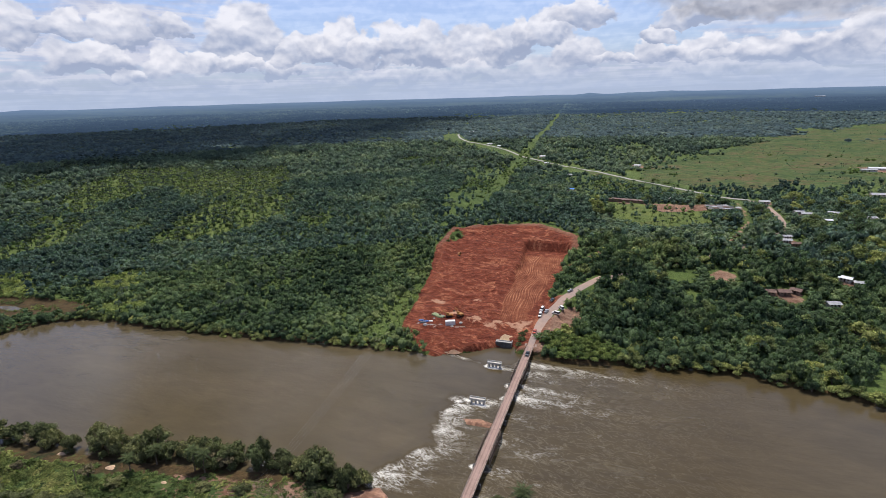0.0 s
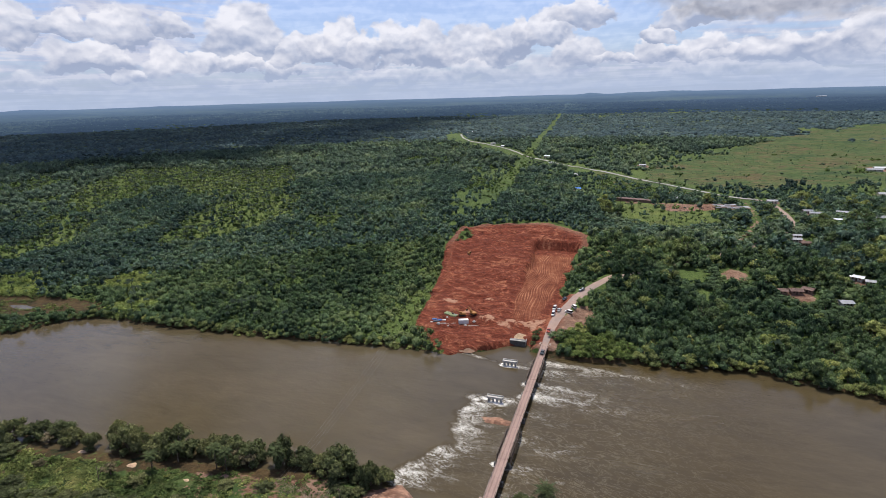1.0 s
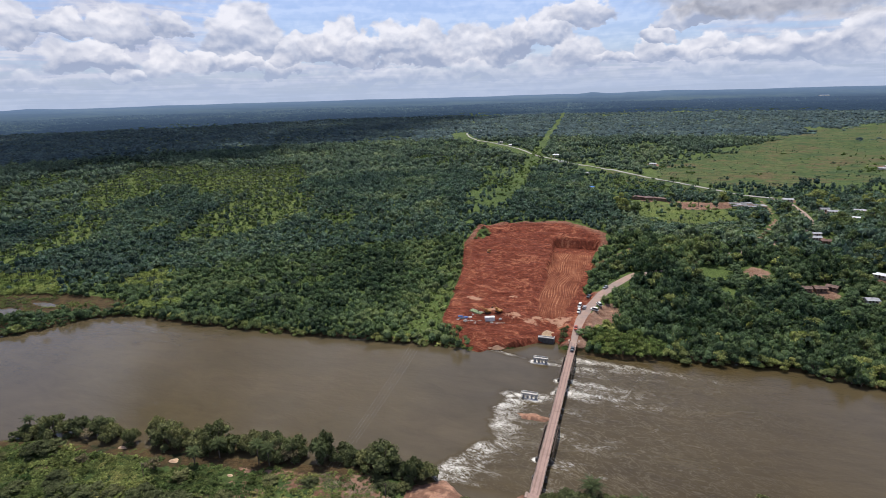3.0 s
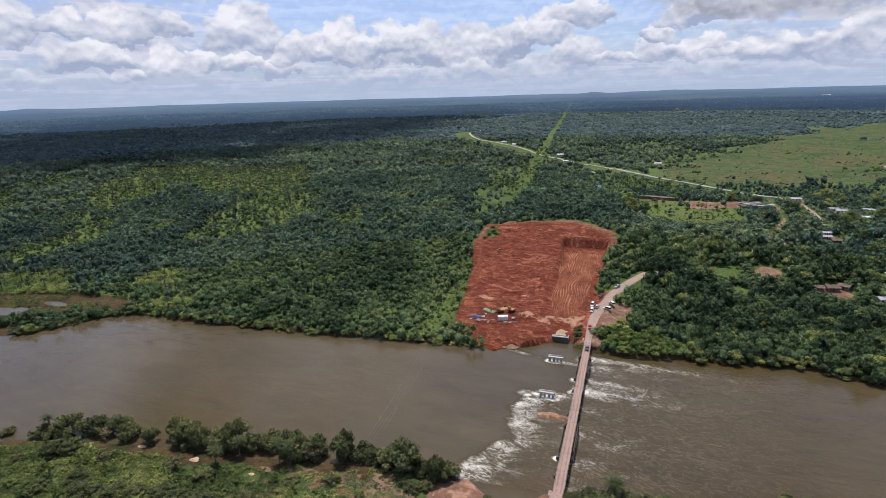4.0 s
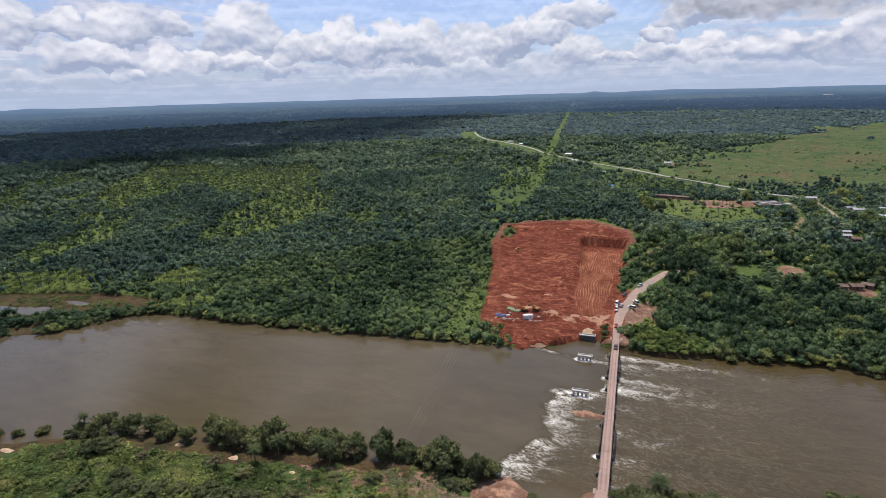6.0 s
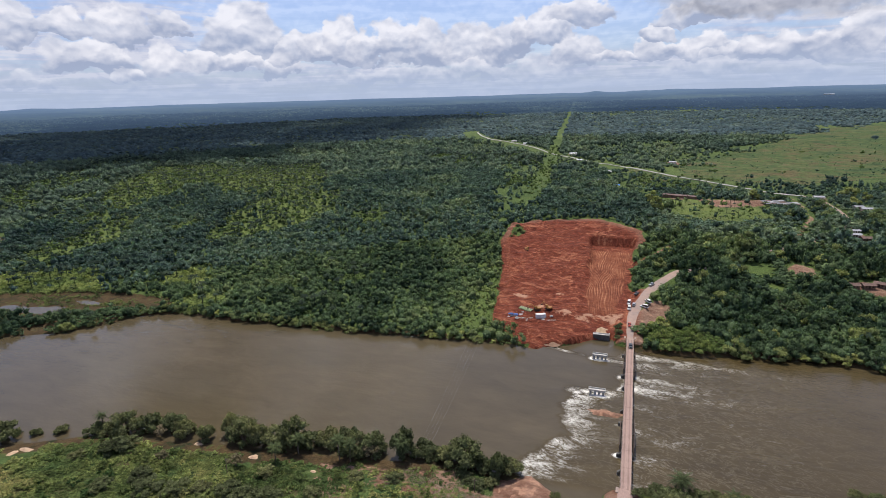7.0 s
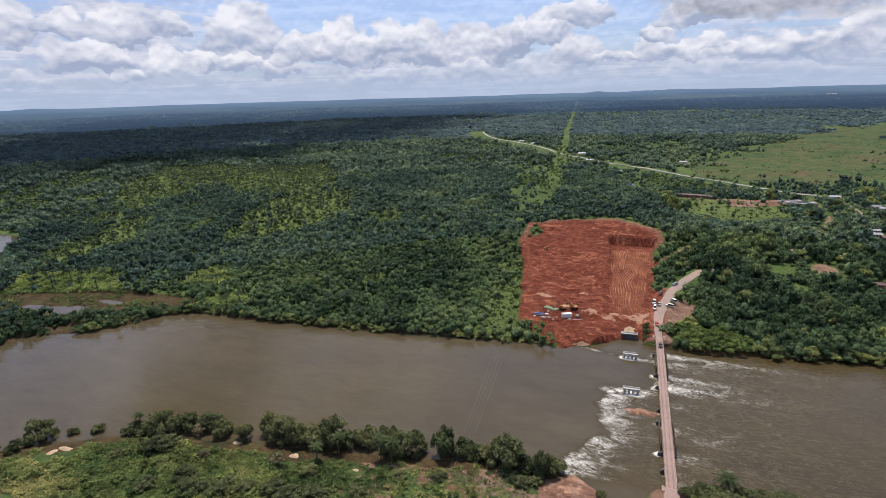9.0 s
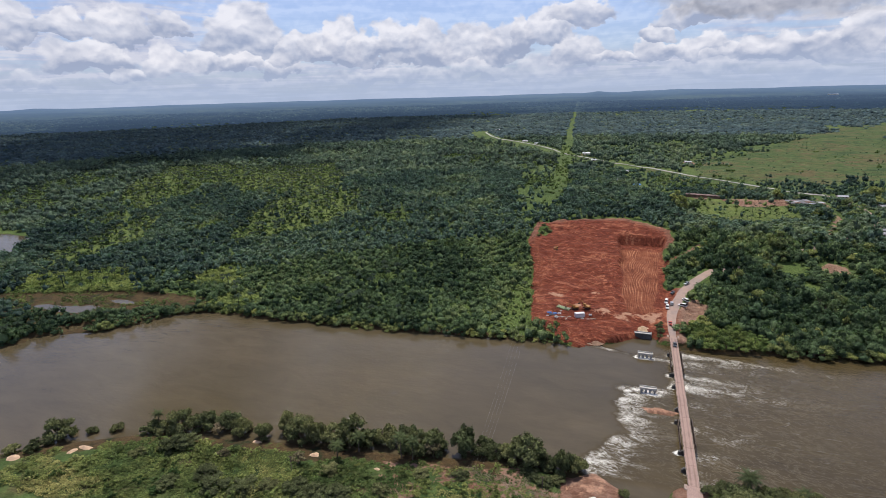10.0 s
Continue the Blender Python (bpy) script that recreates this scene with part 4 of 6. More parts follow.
def crown_arrays(rng, lobes, leaves, leaf, tall=1.0, wide=1.0):
    """A crown about 2 wide and 1.6 high, centred over the origin at z 0.2 to 1.8."""
    pieces = []
    for k in range(lobes):
        a, ring = k * 2.4 + rng.uniform(-0.5, 0.5), (0.0 if k == 0 else rng.uniform(0.35, 0.88))
        c = np.array([ring * math.cos(a) * wide, ring * math.sin(a) * wide, tall * (1.15 - 0.55 * ring + rng.uniform(-0.38, 0.34))])
        r = rng.uniform(0.20, max(0.34, 0.50 - 0.010 * lobes)) * np.array([wide, wide, 0.82 * tall])
        if k == 0:
            r = r * 1.2
        pieces.append(core_blob(rng, c, r * 0.80, 1))
        pieces.append(leaf_cloud(rng, c, r, leaves, leaf))
    return joined(pieces)


def small_crown(rng, leaves, leaf, level=1):
    """A bush-like crown of one lobe, about 2 wide, for plants farther off."""
    c, r = np.array([0, 0, 0.75]), np.array([0.82, 0.82, 0.80])
    pieces = [core_blob(rng, c, r * 0.86, level, 0.34)]
    if leaves:
        pieces.append(leaf_cloud(rng, c, r * 1.05, leaves, leaf))
    return joined(pieces)


def palm_arrays(rng, fronds):
    """A far oil palm: a thin trunk and a tuft of drooping fronds; 1 high."""
    pieces = []
    t = np.array([[-0.028, 0, 0], [0.028, 0, 0], [0, 0.028, 0], [-0.020, 0, 0.84], [0.020, 0, 0.84], [0, 0.020, 0.84]])
    pieces.append((t, np.array([[0, 1, 4], [0, 4, 3], [1, 2, 5], [1, 5, 4], [2, 0, 3], [2, 3, 5]])))
    for k in range(fronds):
        a, lift = 2 * math.pi * k / fronds + rng.uniform(-0.2, 0.2), rng.uniform(-0.05, 0.22)
        out, side = np.array([math.cos(a), math.sin(a), 0]), np.array([-math.sin(a), math.cos(a), 0])
        top, mid, tip = np.array([0, 0, 0.82]), out * 0.18 + [0, 0, 0.92 + lift * 0.5], out * 0.34 + [0, 0, 0.80 + lift * 0.2]
        pieces.append((np.array([top, mid + side * 0.085, mid - side * 0.085, tip]), np.array([[0, 1, 2], [1, 3, 2]])))
    return joined(pieces)


def strew(name, templates, xy, scale, tall, tone, mat, sink=0.1, label="", category=""):
    """One mesh of many plants: templates of arrays set at places with size, height and tone."""
    xy, n = np.asarray(xy), len(xy)
    z = land_height(xy[:, 0], xy[:, 1]) - sink
    pick, turn = RNG.integers(0, len(templates), n), RNG.uniform(0, 6.283, n)
    vs, fs, ts, base = [], [], [], 0
    for k, (v, f) in enumerate(templates):
        w = np.nonzero(pick == k)[0]
        if not len(w):
            continue
        c, s = np.cos(turn[w])[:, None], np.sin(turn[w])[:, None]
        px = (v[None, :, 0] * c - v[None, :, 1] * s) * scale[w][:, None] + xy[w, 0][:, None]
        py = (v[None, :, 0] * s + v[None, :, 1] * c) * scale[w][:, None] + xy[w, 1][:, None]
        pz = v[None, :, 2] * tall[w][:, None] + z[w][:, None]
        vs.append(np.stack([px, py, pz], -1).reshape(-1, 3))
        fs.append((f[None] + (np.arange(len(w)) * len(v))[:, None, None] + base).reshape(-1, 3))
        ts.append(np.repeat(tone[w], len(v)))
        base += len(w) * len(v)
    me = mesh_of(name, np.concatenate(vs), np.concatenate(fs), mat, np.concatenate(ts), True)
    return tagged(new(name, me), label, category, kind="stuff")


HEADING = radians(19.5)


def lattice(near, far, gap, half=46.0):
    """Uneven rows in the camera's view wedge north of the river, between two distances."""
    u = np.arange(-far * 1.05, far * 1.05, gap)
    v = np.arange(near * 0.5, far * 1.02, gap)
    gu, gv = np.meshgrid(u, v)
    gu = gu.ravel() + RNG.uniform(-0.46, 0.46, gu.size) * gap
    gv = gv.ravel() + RNG.uniform(-0.46, 0.46, gv.size) * gap
    r = np.hypot(gu, gv)
    ok = (r >= near) & (r < far) & (np.abs(np.arctan2(gu, gv)) < radians(half))
    gu, gv = gu[ok], gv[ok]
    c, s = math.cos(HEADING), math.sin(HEADING)
    return np.stack([gu * c - gv * s - 35, gu * s + gv * c - 15], 1)


def wooded(xy, margin=2.5):
    """Which places north of the river may bear trees."""
    x, y = xy.T
    s_far, _ = bank_lines(x, y)
    ok = (s_far > margin) & (rim_dist(x, y) < -margin) & (seg_dist(x, y, SIDE_TRACK)[0] > 4.0) & (seg_dist(x, y, ROAD_LINE)[0] > np.where(y > 490, 4.5, np.where(y > 362, 1.8, 4.0 + margin)))
    ok &= (seg_dist(x, y, FAR_ROAD)[0] > 10) & (seg_dist(x + 0.012 * y, y + 0.020 * y, FAR_ROAD)[0] > 0.013 * y) & (inside(x, y, LAYBY) < -1.5) & (seg_dist(x, y, PATHWAY)[0] > 4)
    ok &= (seg_dist(x, y, POWER_LANE)[0] > np.interp(y, [700, 1200], [11, 9]) + 3 * vnoise(y / 15, y * 0, 3)) & (marsh_at(x, y) < 0.18)
    ok &= np.hypot((x + 18) / 20, (y - 262) / 13) > 1
    ok &= ~((y > 272) & (y < 326) & (x > -60) & (x < np.interp(y, [270, 306, 330], [-45, -41, -34])))
    for px_, py_, rx_, ry_, _ in POOLS:
        ok &= np.hypot((x - px_ - 6) / (rx_ + 8), (y - py_ + 4) / (ry_ + 5)) > 1
    ok &= (pond_at(x, y) > 1.22) & ((x > -330) | (y > 290) | (land_height(x, y) > 0.45))
    for yx, yy, yr in YARD_SPOTS:
        ok &= np.hypot(x - yx, (y - yy) * 0.8) > yr * (0.85 + 0.15 * vnoise(x / 4, y / 4, 6))
    ok &= ((x + 45) / 14) ** 2 + ((y - 405) / 12) ** 2 > 1
    return ok


OPENINGS = [[(-244, 809), (-184, 930), (-145, 820), (-150, 632), (-137, 484), (-149, 433), (-161, 442), (-195, 604)], [(-151, 1058), (25, 1180), (96, 930), (10, 825), (-98, 913)], [(-89, 737), (-34, 631), (-17, 581), (-23, 549), (-50, 559), (-70, 606)]]


def glade_at(x, y):
    """Where the western bush opens into grass: above about 0.1."""
    s_far, _ = bank_lines(x, y)
    loose = fbm(x / 60, y / 80, 131) + 0.55 * fbm(x / 19, y / 24, 132) - 0.62 + 0.36 * step(120, 360, s_far) - 0.6 * step(850, 1150, s_far)
    edge = np.max([inside(x, y, g) for g in GLADES], axis=0) + 16 * fbm(x / 26, y / 34, 134)
    return np.maximum(loose, 0.5 * step(-10, 12, edge) - 0.1)


def before_yard(x, y, depth):
    """Ground south of a yard or market where tall trees would block the camera."""
    hides = np.zeros(np.shape(x), bool)
    for yx, yy, yr in YARD_SPOTS:
        lean = (yx + 35) / (yy + 15)
        hides |= (np.abs(x - yx - lean * (y - yy)) < yr * 1.05) & (y < yy + yr) & (y > yy - yr - depth)
    hides |= (np.abs(x - 84 - 0.2 * (y - 530)) < 17) & (y < 545) & (y > 524 - depth)
    return hides | (seg_dist(x, y + 0.4 * depth, PATHWAY)[0] < 0.3 * depth) | (seg_dist(x, y + 0.4 * depth, ROAD_LINE[9:12])[0] < 0.3 * depth)


def low_growth(x, y):
    """Ground before houses and clearings, kept low so the camera sees them."""
    before_field = (x > -30) & (x < 75) & (y > 428) & (y < 478)
    low = before_field | (seg_dist(x - 1.5, y + 6.0, ROAD_LINE[:5])[0] < 10.5) & (x > -42)
    return low | before_yard(x, y, 20)


def thinned(xy):
    """Open places: plains, fields and savanna glades keep few trees."""
    x, y = xy.T
    keep = np.full(len(x), 0.97)
    glade, west = glade_at(x, y), x < -120
    keep = np.where(west & (glade > 0.0), np.interp(glade, [0.0, 0.1, 0.3], [0.80, 0.40, 0.10]), keep)
    keep = np.where((y > 950) & (fbm(x / 150, y / 110, 137) > 0.30), 0.55, keep)
    keep = np.where((~west) & (y > 600) & (y < 1050) & (fbm(x / 90, y / 140, 133) > 0.0), 0.3, keep)
    keep = np.where(inside(x, y, FIELD) > 0, 0.02, keep)
    keep = np.where(inside(x, y, PLAIN) > 70 * fbm(x / 90, y / 70, 9), 0.006 + 0.4 * (fbm(x / 80, y / 30, 135) > 0.62), keep)
    keep = np.where(inside(x, y, ROADSIDE) > 6 * vnoise(x / 15, y / 15, 9), 0.10, keep)
    for opening, left_over in zip(OPENINGS, (0.22, 0.35, 0.2)):
        keep = np.where(inside(x, y, opening) > 14 * fbm(x / 24, y / 24, 138), left_over, keep)
    strip = (x > -160) & (x < -118) & (y > 236) & (y < 330)
    keep = np.where(strip & (x > -137), 0.5, keep)
    return RNG.random(len(x)) < keep


def tone_at(xy, spread=0.40):
    x, y = xy.T
    base = 0.44 + 0.48 * fbm(x / 70, y / 70, 141) + 0.40 * fbm(x / 19, y / 19, 143)
    base = base + 0.45 * np.exp(-((x + 20) / 15) ** 2 - ((y - 268) / 16) ** 2) + 0.40 * np.exp(-((x + 12) / 12) ** 2 - ((y - 300) / 12) ** 2) + 0.22 * np.exp(-((x + 128) / 9) ** 2 - ((y - 285) / 45) ** 2)
    # darkening painted into the leaf tones here, for the shade of tall trees
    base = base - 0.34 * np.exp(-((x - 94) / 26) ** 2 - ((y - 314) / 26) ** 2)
    return np.clip(base + spread * (RNG.random(len(x)) - 0.5), 0.02, 1.0)


# the wood beyond the river, in belts
BELTS = [(150, 440, 3.9, 44, 0.30, 2), (440, 760, 4.4, 20, 0.46, 1), (760, 1250, 5.6, 12, 0.46, 1)]
for near, far, gap, leaves, leaf, level in BELTS:
    rng = np.random.default_rng(int(near))
    shapes = [small_crown(rng, int(leaves * 0.72), leaf * 1.08, level) for _ in range(7)]
    broad = [crown_arrays(rng, 4, int(leaves * 0.8), leaf * 0.58) for _ in range(5)] if near < 700 else [small_crown(rng, 18, leaf * 0.6, 1) for _ in range(4)]
    xy = lattice(near, far, gap)
    xy = xy[wooded(xy, 0.9 if near < 200 else 2.5)]
    xy = xy[thinned(xy)]
    east = step(-48, -10, xy[:, 0]) * (1 - step(430, 520, xy[:, 1]))
    big = RNG.random(len(xy))
    sc = gap * (0.46 + 0.80 * big**3) * (1 + 0.25 * east)
    tl = sc * RNG.uniform(0.6, 1.25, len(xy)) * (1 + 0.3 * east) + 0.4
    low = low_growth(*xy.T)
    strip = (xy[:, 0] > -139) & (xy[:, 0] < -118) & (xy[:, 1] > 236) & (xy[:, 1] < 330)
    open_land = strip | ((glade_at(*xy.T) > 0.10) & (xy[:, 0] < -120)) | (inside(*xy.T, PLAIN) > 0)
    sc, tl = np.where(open_land, sc * 0.62, sc), np.where(open_land, tl * 0.55, tl)
    tl = np.where(low, np.minimum(tl, 2.6), tl)
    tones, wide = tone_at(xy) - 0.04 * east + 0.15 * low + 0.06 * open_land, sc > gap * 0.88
    for pick, forms in ((~wide, shapes), (wide, broad)):
        # belts beyond the first take leaves with haze painted in
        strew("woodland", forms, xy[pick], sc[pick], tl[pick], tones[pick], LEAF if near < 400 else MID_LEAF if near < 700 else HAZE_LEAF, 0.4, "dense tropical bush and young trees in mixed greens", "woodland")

rng = np.random.default_rng(5)
for near, far, gap in ((1250, 2400, 11.0), (2400, 3500, 20.0)):
    shapes = []
    for _ in range(5):
        v, f = core_blob(rng, np.array([0, 0, 0.4]), np.array([0.95, 0.95, 0.85]), 1, 0.35)
        shapes.append((v, f[np.any(v[f][:, :, 2] > 0.25, axis=1)]))
    xy = lattice(near, far, gap)
    xy = xy[wooded(xy)]
    xy = xy[thinned(xy)]
    sc = gap * (0.30 + 0.40 * RNG.random(len(xy)) ** 2)
    # both far belts carry painted haze in their material
    strew("woodland", shapes, xy, sc, sc * RNG.uniform(0.5, 1.0, len(xy)) if near < 2000 else sc * 0.3, tone_at(xy, 0.3) - 0.1, FAR_LEAF if near < 2000 else DISTANCE, 0.5, "far wooded lowland in dull green with painted haze", "woodland")

# oil palms standing over the glades
xy = lattice(300, 1300, 9.0)
xy = xy[wooded(xy)]
x, y = xy.T
palm_ok = (glade_at(x, y) > 0.0) & (x < -100) & (RNG.random(len(x)) < 0.6) | (RNG.random(len(x)) < 0.035)
palm_ok &= (marsh_at(x, y) < -0.1) | (RNG.random(len(x)) < 0.02)
palm_ok &= (inside(x, y, PLAIN) < 0) | (RNG.random(len(x)) < 0.03)
palm_ok |= (inside(x, y, FIELD) > 0) & (RNG.random(len(x)) < 0.3)
xy = xy[palm_ok]
rng = np.random.default_rng(9)
tl = RNG.uniform(6.0, 10.5, len(xy)) * np.where(inside(*xy.T, FIELD) > -5, 0.62, 1.0)
strew("oil_palms", [palm_arrays(rng, 11) for _ in range(5)], xy, tl, tl, tone_at(xy) - 0.15, DARK_PALM, 0.2, "scattered slender oil palms over the bush", "palm trees")


# single trees
def tree(name, at, turn, seed, tall, wide, lobes, leaves, leaf, tone, label, group, mat=None, trunk_part=0.36):
    rng = np.random.default_rng(seed)
    top = thing(name, at, turn, label, "tree", group)
    v, f = crown_arrays(rng, lobes, leaves, leaf / wide)
    v = v * [wide, wide, tall * (1 - trunk_part) / 1.75] + [0, 0, tall * trunk_part - 0.12 * tall]
    part("crown", mesh_of("crown", v, f, mat or (BANK_LEAF if name == "riverside_tree" else TREE_LEAF), np.full(len(v), tone)), None, top)
    bm = bmesh.new()
    tube(bm, (0, 0, -0.5), (0.1, 0.05, tall * trunk_part), 0.06 * wide + 0.1, 0.04 * wide + 0.06, 7)
    for k in range(5):
        a = k * 1.3 + rng.uniform(-0.3, 0.3)
        tube(bm, (0.1, 0.05, tall * trunk_part * 0.9), (0.5 * wide * math.cos(a), 0.5 * wide * math.sin(a), tall * rng.uniform(0.55, 0.75)), 0.03 * wide + 0.05, 0.02, 5)
    part("trunk", bm, BARK, top)
    return top


def frond_mesh(seed, length):
    """A feather-shaped palm leaf: a drooping rib with two combs of leaflets."""
    rng, v, f = np.random.default_rng(seed), [], []
    n = 9
    rib = []
    for i in range(n + 1):
        s = i / n
        rib.append(np.array([s * length * 0.92, 0, length * (0.42 * s - 0.62 * s * s)]))
    for i in range(1, n + 1):
        for side in (-1, 1):
            w = length * 0.25 * math.sin(math.pi * min(1, 0.18 + 0.85 * i / n)) * rng.uniform(0.85, 1.1)
            b, a = rib[i], rib[i - 1]
            tip = b + np.array([length * 0.08, side * w, -0.35 * w])
            k = len(v)
            v += [a, b, tip]
            f.append((k, k + 1, k + 2))
    for i in range(n):
        k, h = len(v), np.array([0, 0.05, 0])
        v += [rib[i] - h, rib[i] + h, rib[i + 1]]
        f.append((k, k + 1, k + 2))
    v = np.array(v)
    return mesh_of("frond", v, f, PALM_LEAF, np.full(len(v), 0.35))


def palm(at, turn, seed, tall, length, label, group="palms on the near bank"):
    rng = np.random.default_rng(seed)
    top = thing("palm_tree", at, turn, label, "palm tree", group)
    bm = bmesh.new()
    bend = rng.uniform(-0.35, 0.35, 2)
    knots = [Vector((bend[0] * s * s * 1.5, bend[1] * s * s * 1.5, -0.4 + s * (tall + 0.4))) for s in np.linspace(0, 1, 8)]
    for k, (a, b) in enumerate(zip(knots, knots[1:])):
        tube(bm, a, b, 0.27 - 0.012 * k, 0.23 - 0.012 * k, 7)
    part("trunk", bm, BARK, top)
    frond = frond_mesh(seed, length)
    for k in range(24):
        ob = part("frond", frond, None, top)
        ob.matrix_basis = Matrix.Translation(knots[-1]) @ pose(0, 0, 0, 0, 0, k * 137.5) @ pose(0, 0, 0, 0, -38 + k * 3.4 + rng.uniform(-6, 6), 0)
    return top


BANK_LABEL = "leafy dark green riverside tree standing at the flooded bank"
makers = []
for k, (tall, wide, lobes, tone) in enumerate(((9.0, 4.0, 9, 0.30), (7.0, 3.6, 8, 0.42), (10.5, 3.6, 9, 0.24), (6.0, 3.2, 7, 0.52), (8.0, 4.6, 10, 0.36))):
    makers.append((tall, wide, lobes, tone))
near_spots = [(-290, 87, 3), (-283, 91, 1), (-281, 100, 1), (-272, 106.5, 3), (-263.5, 111, 3), (-248, 114, 1), (-243, 115, 0), (-237, 119, 1), (-229, 108, 4), (-229, 123, 1), (-220, 126, 4), (-212, 124, 3), (-201, 124, 2), (-194, 131, 0), (-187, 128, 4), (-180, 127, 2), (-173, 130, 4), (-166, 131, 0), (-160, 133, 1), (-153, 135, 3), (-145, 137, 2), (-141, 133, 0), (-135, 136, 1), (-123, 138, 2), (-116, 140, 3), (-111, 140, 1), (-106, 140, 3), (-100, 139, 4), (-96, 139, 1), (-91, 138, 0), (-86, 137, 2), (-83, 139, 3)]
originals = {}
for k, (tx, ty, kind_i) in enumerate(near_spots):
    tall, wide, lobes, tone = makers[kind_i]
    if kind_i not in originals:
        originals[kind_i] = tree("riverside_tree", (tx, ty, max(0.0, height(tx, ty)) - 1.3), k * 77, 200 + kind_i, tall, wide, lobes + 12, 110, 0.40, tone - 0.04, BANK_LABEL, "trees along the near bank", trunk_part=0.1)
    else:
        m = pose(tx, ty, max(0.0, height(tx, ty)) - 1.6, 0, 0, k * 77)
        c = copy_thing(originals[kind_i], m)
        g = (1.15 + 0.5 * ((k * 7) % 5) / 4) * (0.6 if k in (3, 4, 12, 29) else 1.0)
        c.scale = (g, g, g * (1.05 + 0.06 * (k % 4)))
for k, (tx, ty, tall, length) in enumerate(((-161, 127, 6.5, 3.9), (-166, 120, 6.0, 3.6), (-144, 128, 8.5, 3.8), (-139.5, 128, 8.0, 3.8), (-122, 135, 7.5, 4.0), (-247, 117, 7.0, 3.2), (-237, 119, 6.8, 3.4), (-27.4, 146.3, 4.6, 5.2), (-12, 145, 2.8, 3.8))):
    palm((tx, ty, max(0.2, height(tx, ty))), k * 50, 300 + k, tall, length, "slender palm tree with a feathery crown on the grassy bank")

# big shrubs on the near bank
for k, (tx, ty, s) in enumerate(((-229, 107, 1.5), (-226, 110, 1.3), (-205, 97, 1.2), (-198, 93, 1.4), (-188, 95, 1.3), (-180, 98, 1.0), (-171, 101, 1.2), (-163, 98, 1.4), (-155, 101, 1.3), (-150, 97, 1.2), (-165, 112, 1.0), (-143, 108, 0.9), (-240, 100, 0.9), (-215, 89, 1.1), (-133, 120, 0.8), (-120, 124, 0.8), (-96, 131, 0.8), (-92, 129, 0.9), (-88, 131, 0.8))):
    c = copy_thing(originals[1], pose(tx, ty, height(tx, ty) - 0.4, 0, 0, k * 61))
    c.scale = (s, s, s * 0.62)
    c.name = "shrub"
    tagged(c, "broad rounded green shrub on the grassy bank", "shrub", "shrubs on the near bank")

for k, (tx, ty, s) in enumerate(((-139, 428, 0.55), (-136, 421, 0.6), (-138, 413, 0.5), (-133, 417, 0.65), (-140, 406, 0.5), (-50.4, 262, 0.62), (-51.4, 268, 0.55), (-49.9, 272.5, 0.35), (-50.9, 257, 0.5))):
    c = copy_thing(originals[1], pose(tx, ty, height(tx, ty) - 0.3, 0, 0, k * 61))
    c.scale = (s, s, s * 0.8)
    c.name = "shrub"
    tagged(c, "dark green shrub still standing on red earth", "shrub", "shrubs on the building site")

# thin-crowned trees with olive and browning leaves among the riverside trees
for k, (tx, ty, tall, wide) in enumerate(((-140, 134, 9.5, 3.0), (-133, 132.5, 8.5, 3.2), (-178, 113, 6.0, 2.8), (-221, 121, 5.5, 2.6), (-207, 108, 4.5, 2.4))):
    tree("sparse_tree", (tx, ty, max(0.0, height(tx, ty))), k * 80, 520 + k, tall, wide, 12, 46, 0.42, 0.55, "thin-crowned tree with olive and browning leaves on the bank", "thin trees on the near bank", OLIVE_LEAF, 0.3)

# bushes by the near bridge end
for k, (tx, ty, s) in enumerate(((-66, 131, 0.5), (-62, 128, 0.45), (-57, 127, 0.4), (-39, 141, 0.55), (-35, 144, 0.65), (-31, 142, 0.7), (-23, 145, 0.6), (-17, 146, 0.6), (-7, 148, 0.55), (-3, 146, 0.5), (-41, 137, 0.5), (-27, 139, 0.9), (-34, 140, 0.9), (-21, 142, 0.9), (-30, 136, 1.0), (-13, 143, 0.9), (-5, 142, 0.8), (-24, 134, 1.0), (-36, 133, 0.9), (-16, 138, 1.0), (25, 158, 0.8), (31, 159, 0.7))):
    c = copy_thing(originals[3], pose(tx, ty, height(tx, ty), 0, 0, k * 61))
    c.scale = (s * 1.2, s * 1.2, s)
    tagged(c, "low bright green bush beside the bridge end", "bush", "bushes by the bridge end")

# front row of the far bank
far_makers, k = {}, 0
rng = np.random.default_rng(77)
fx = -372.0
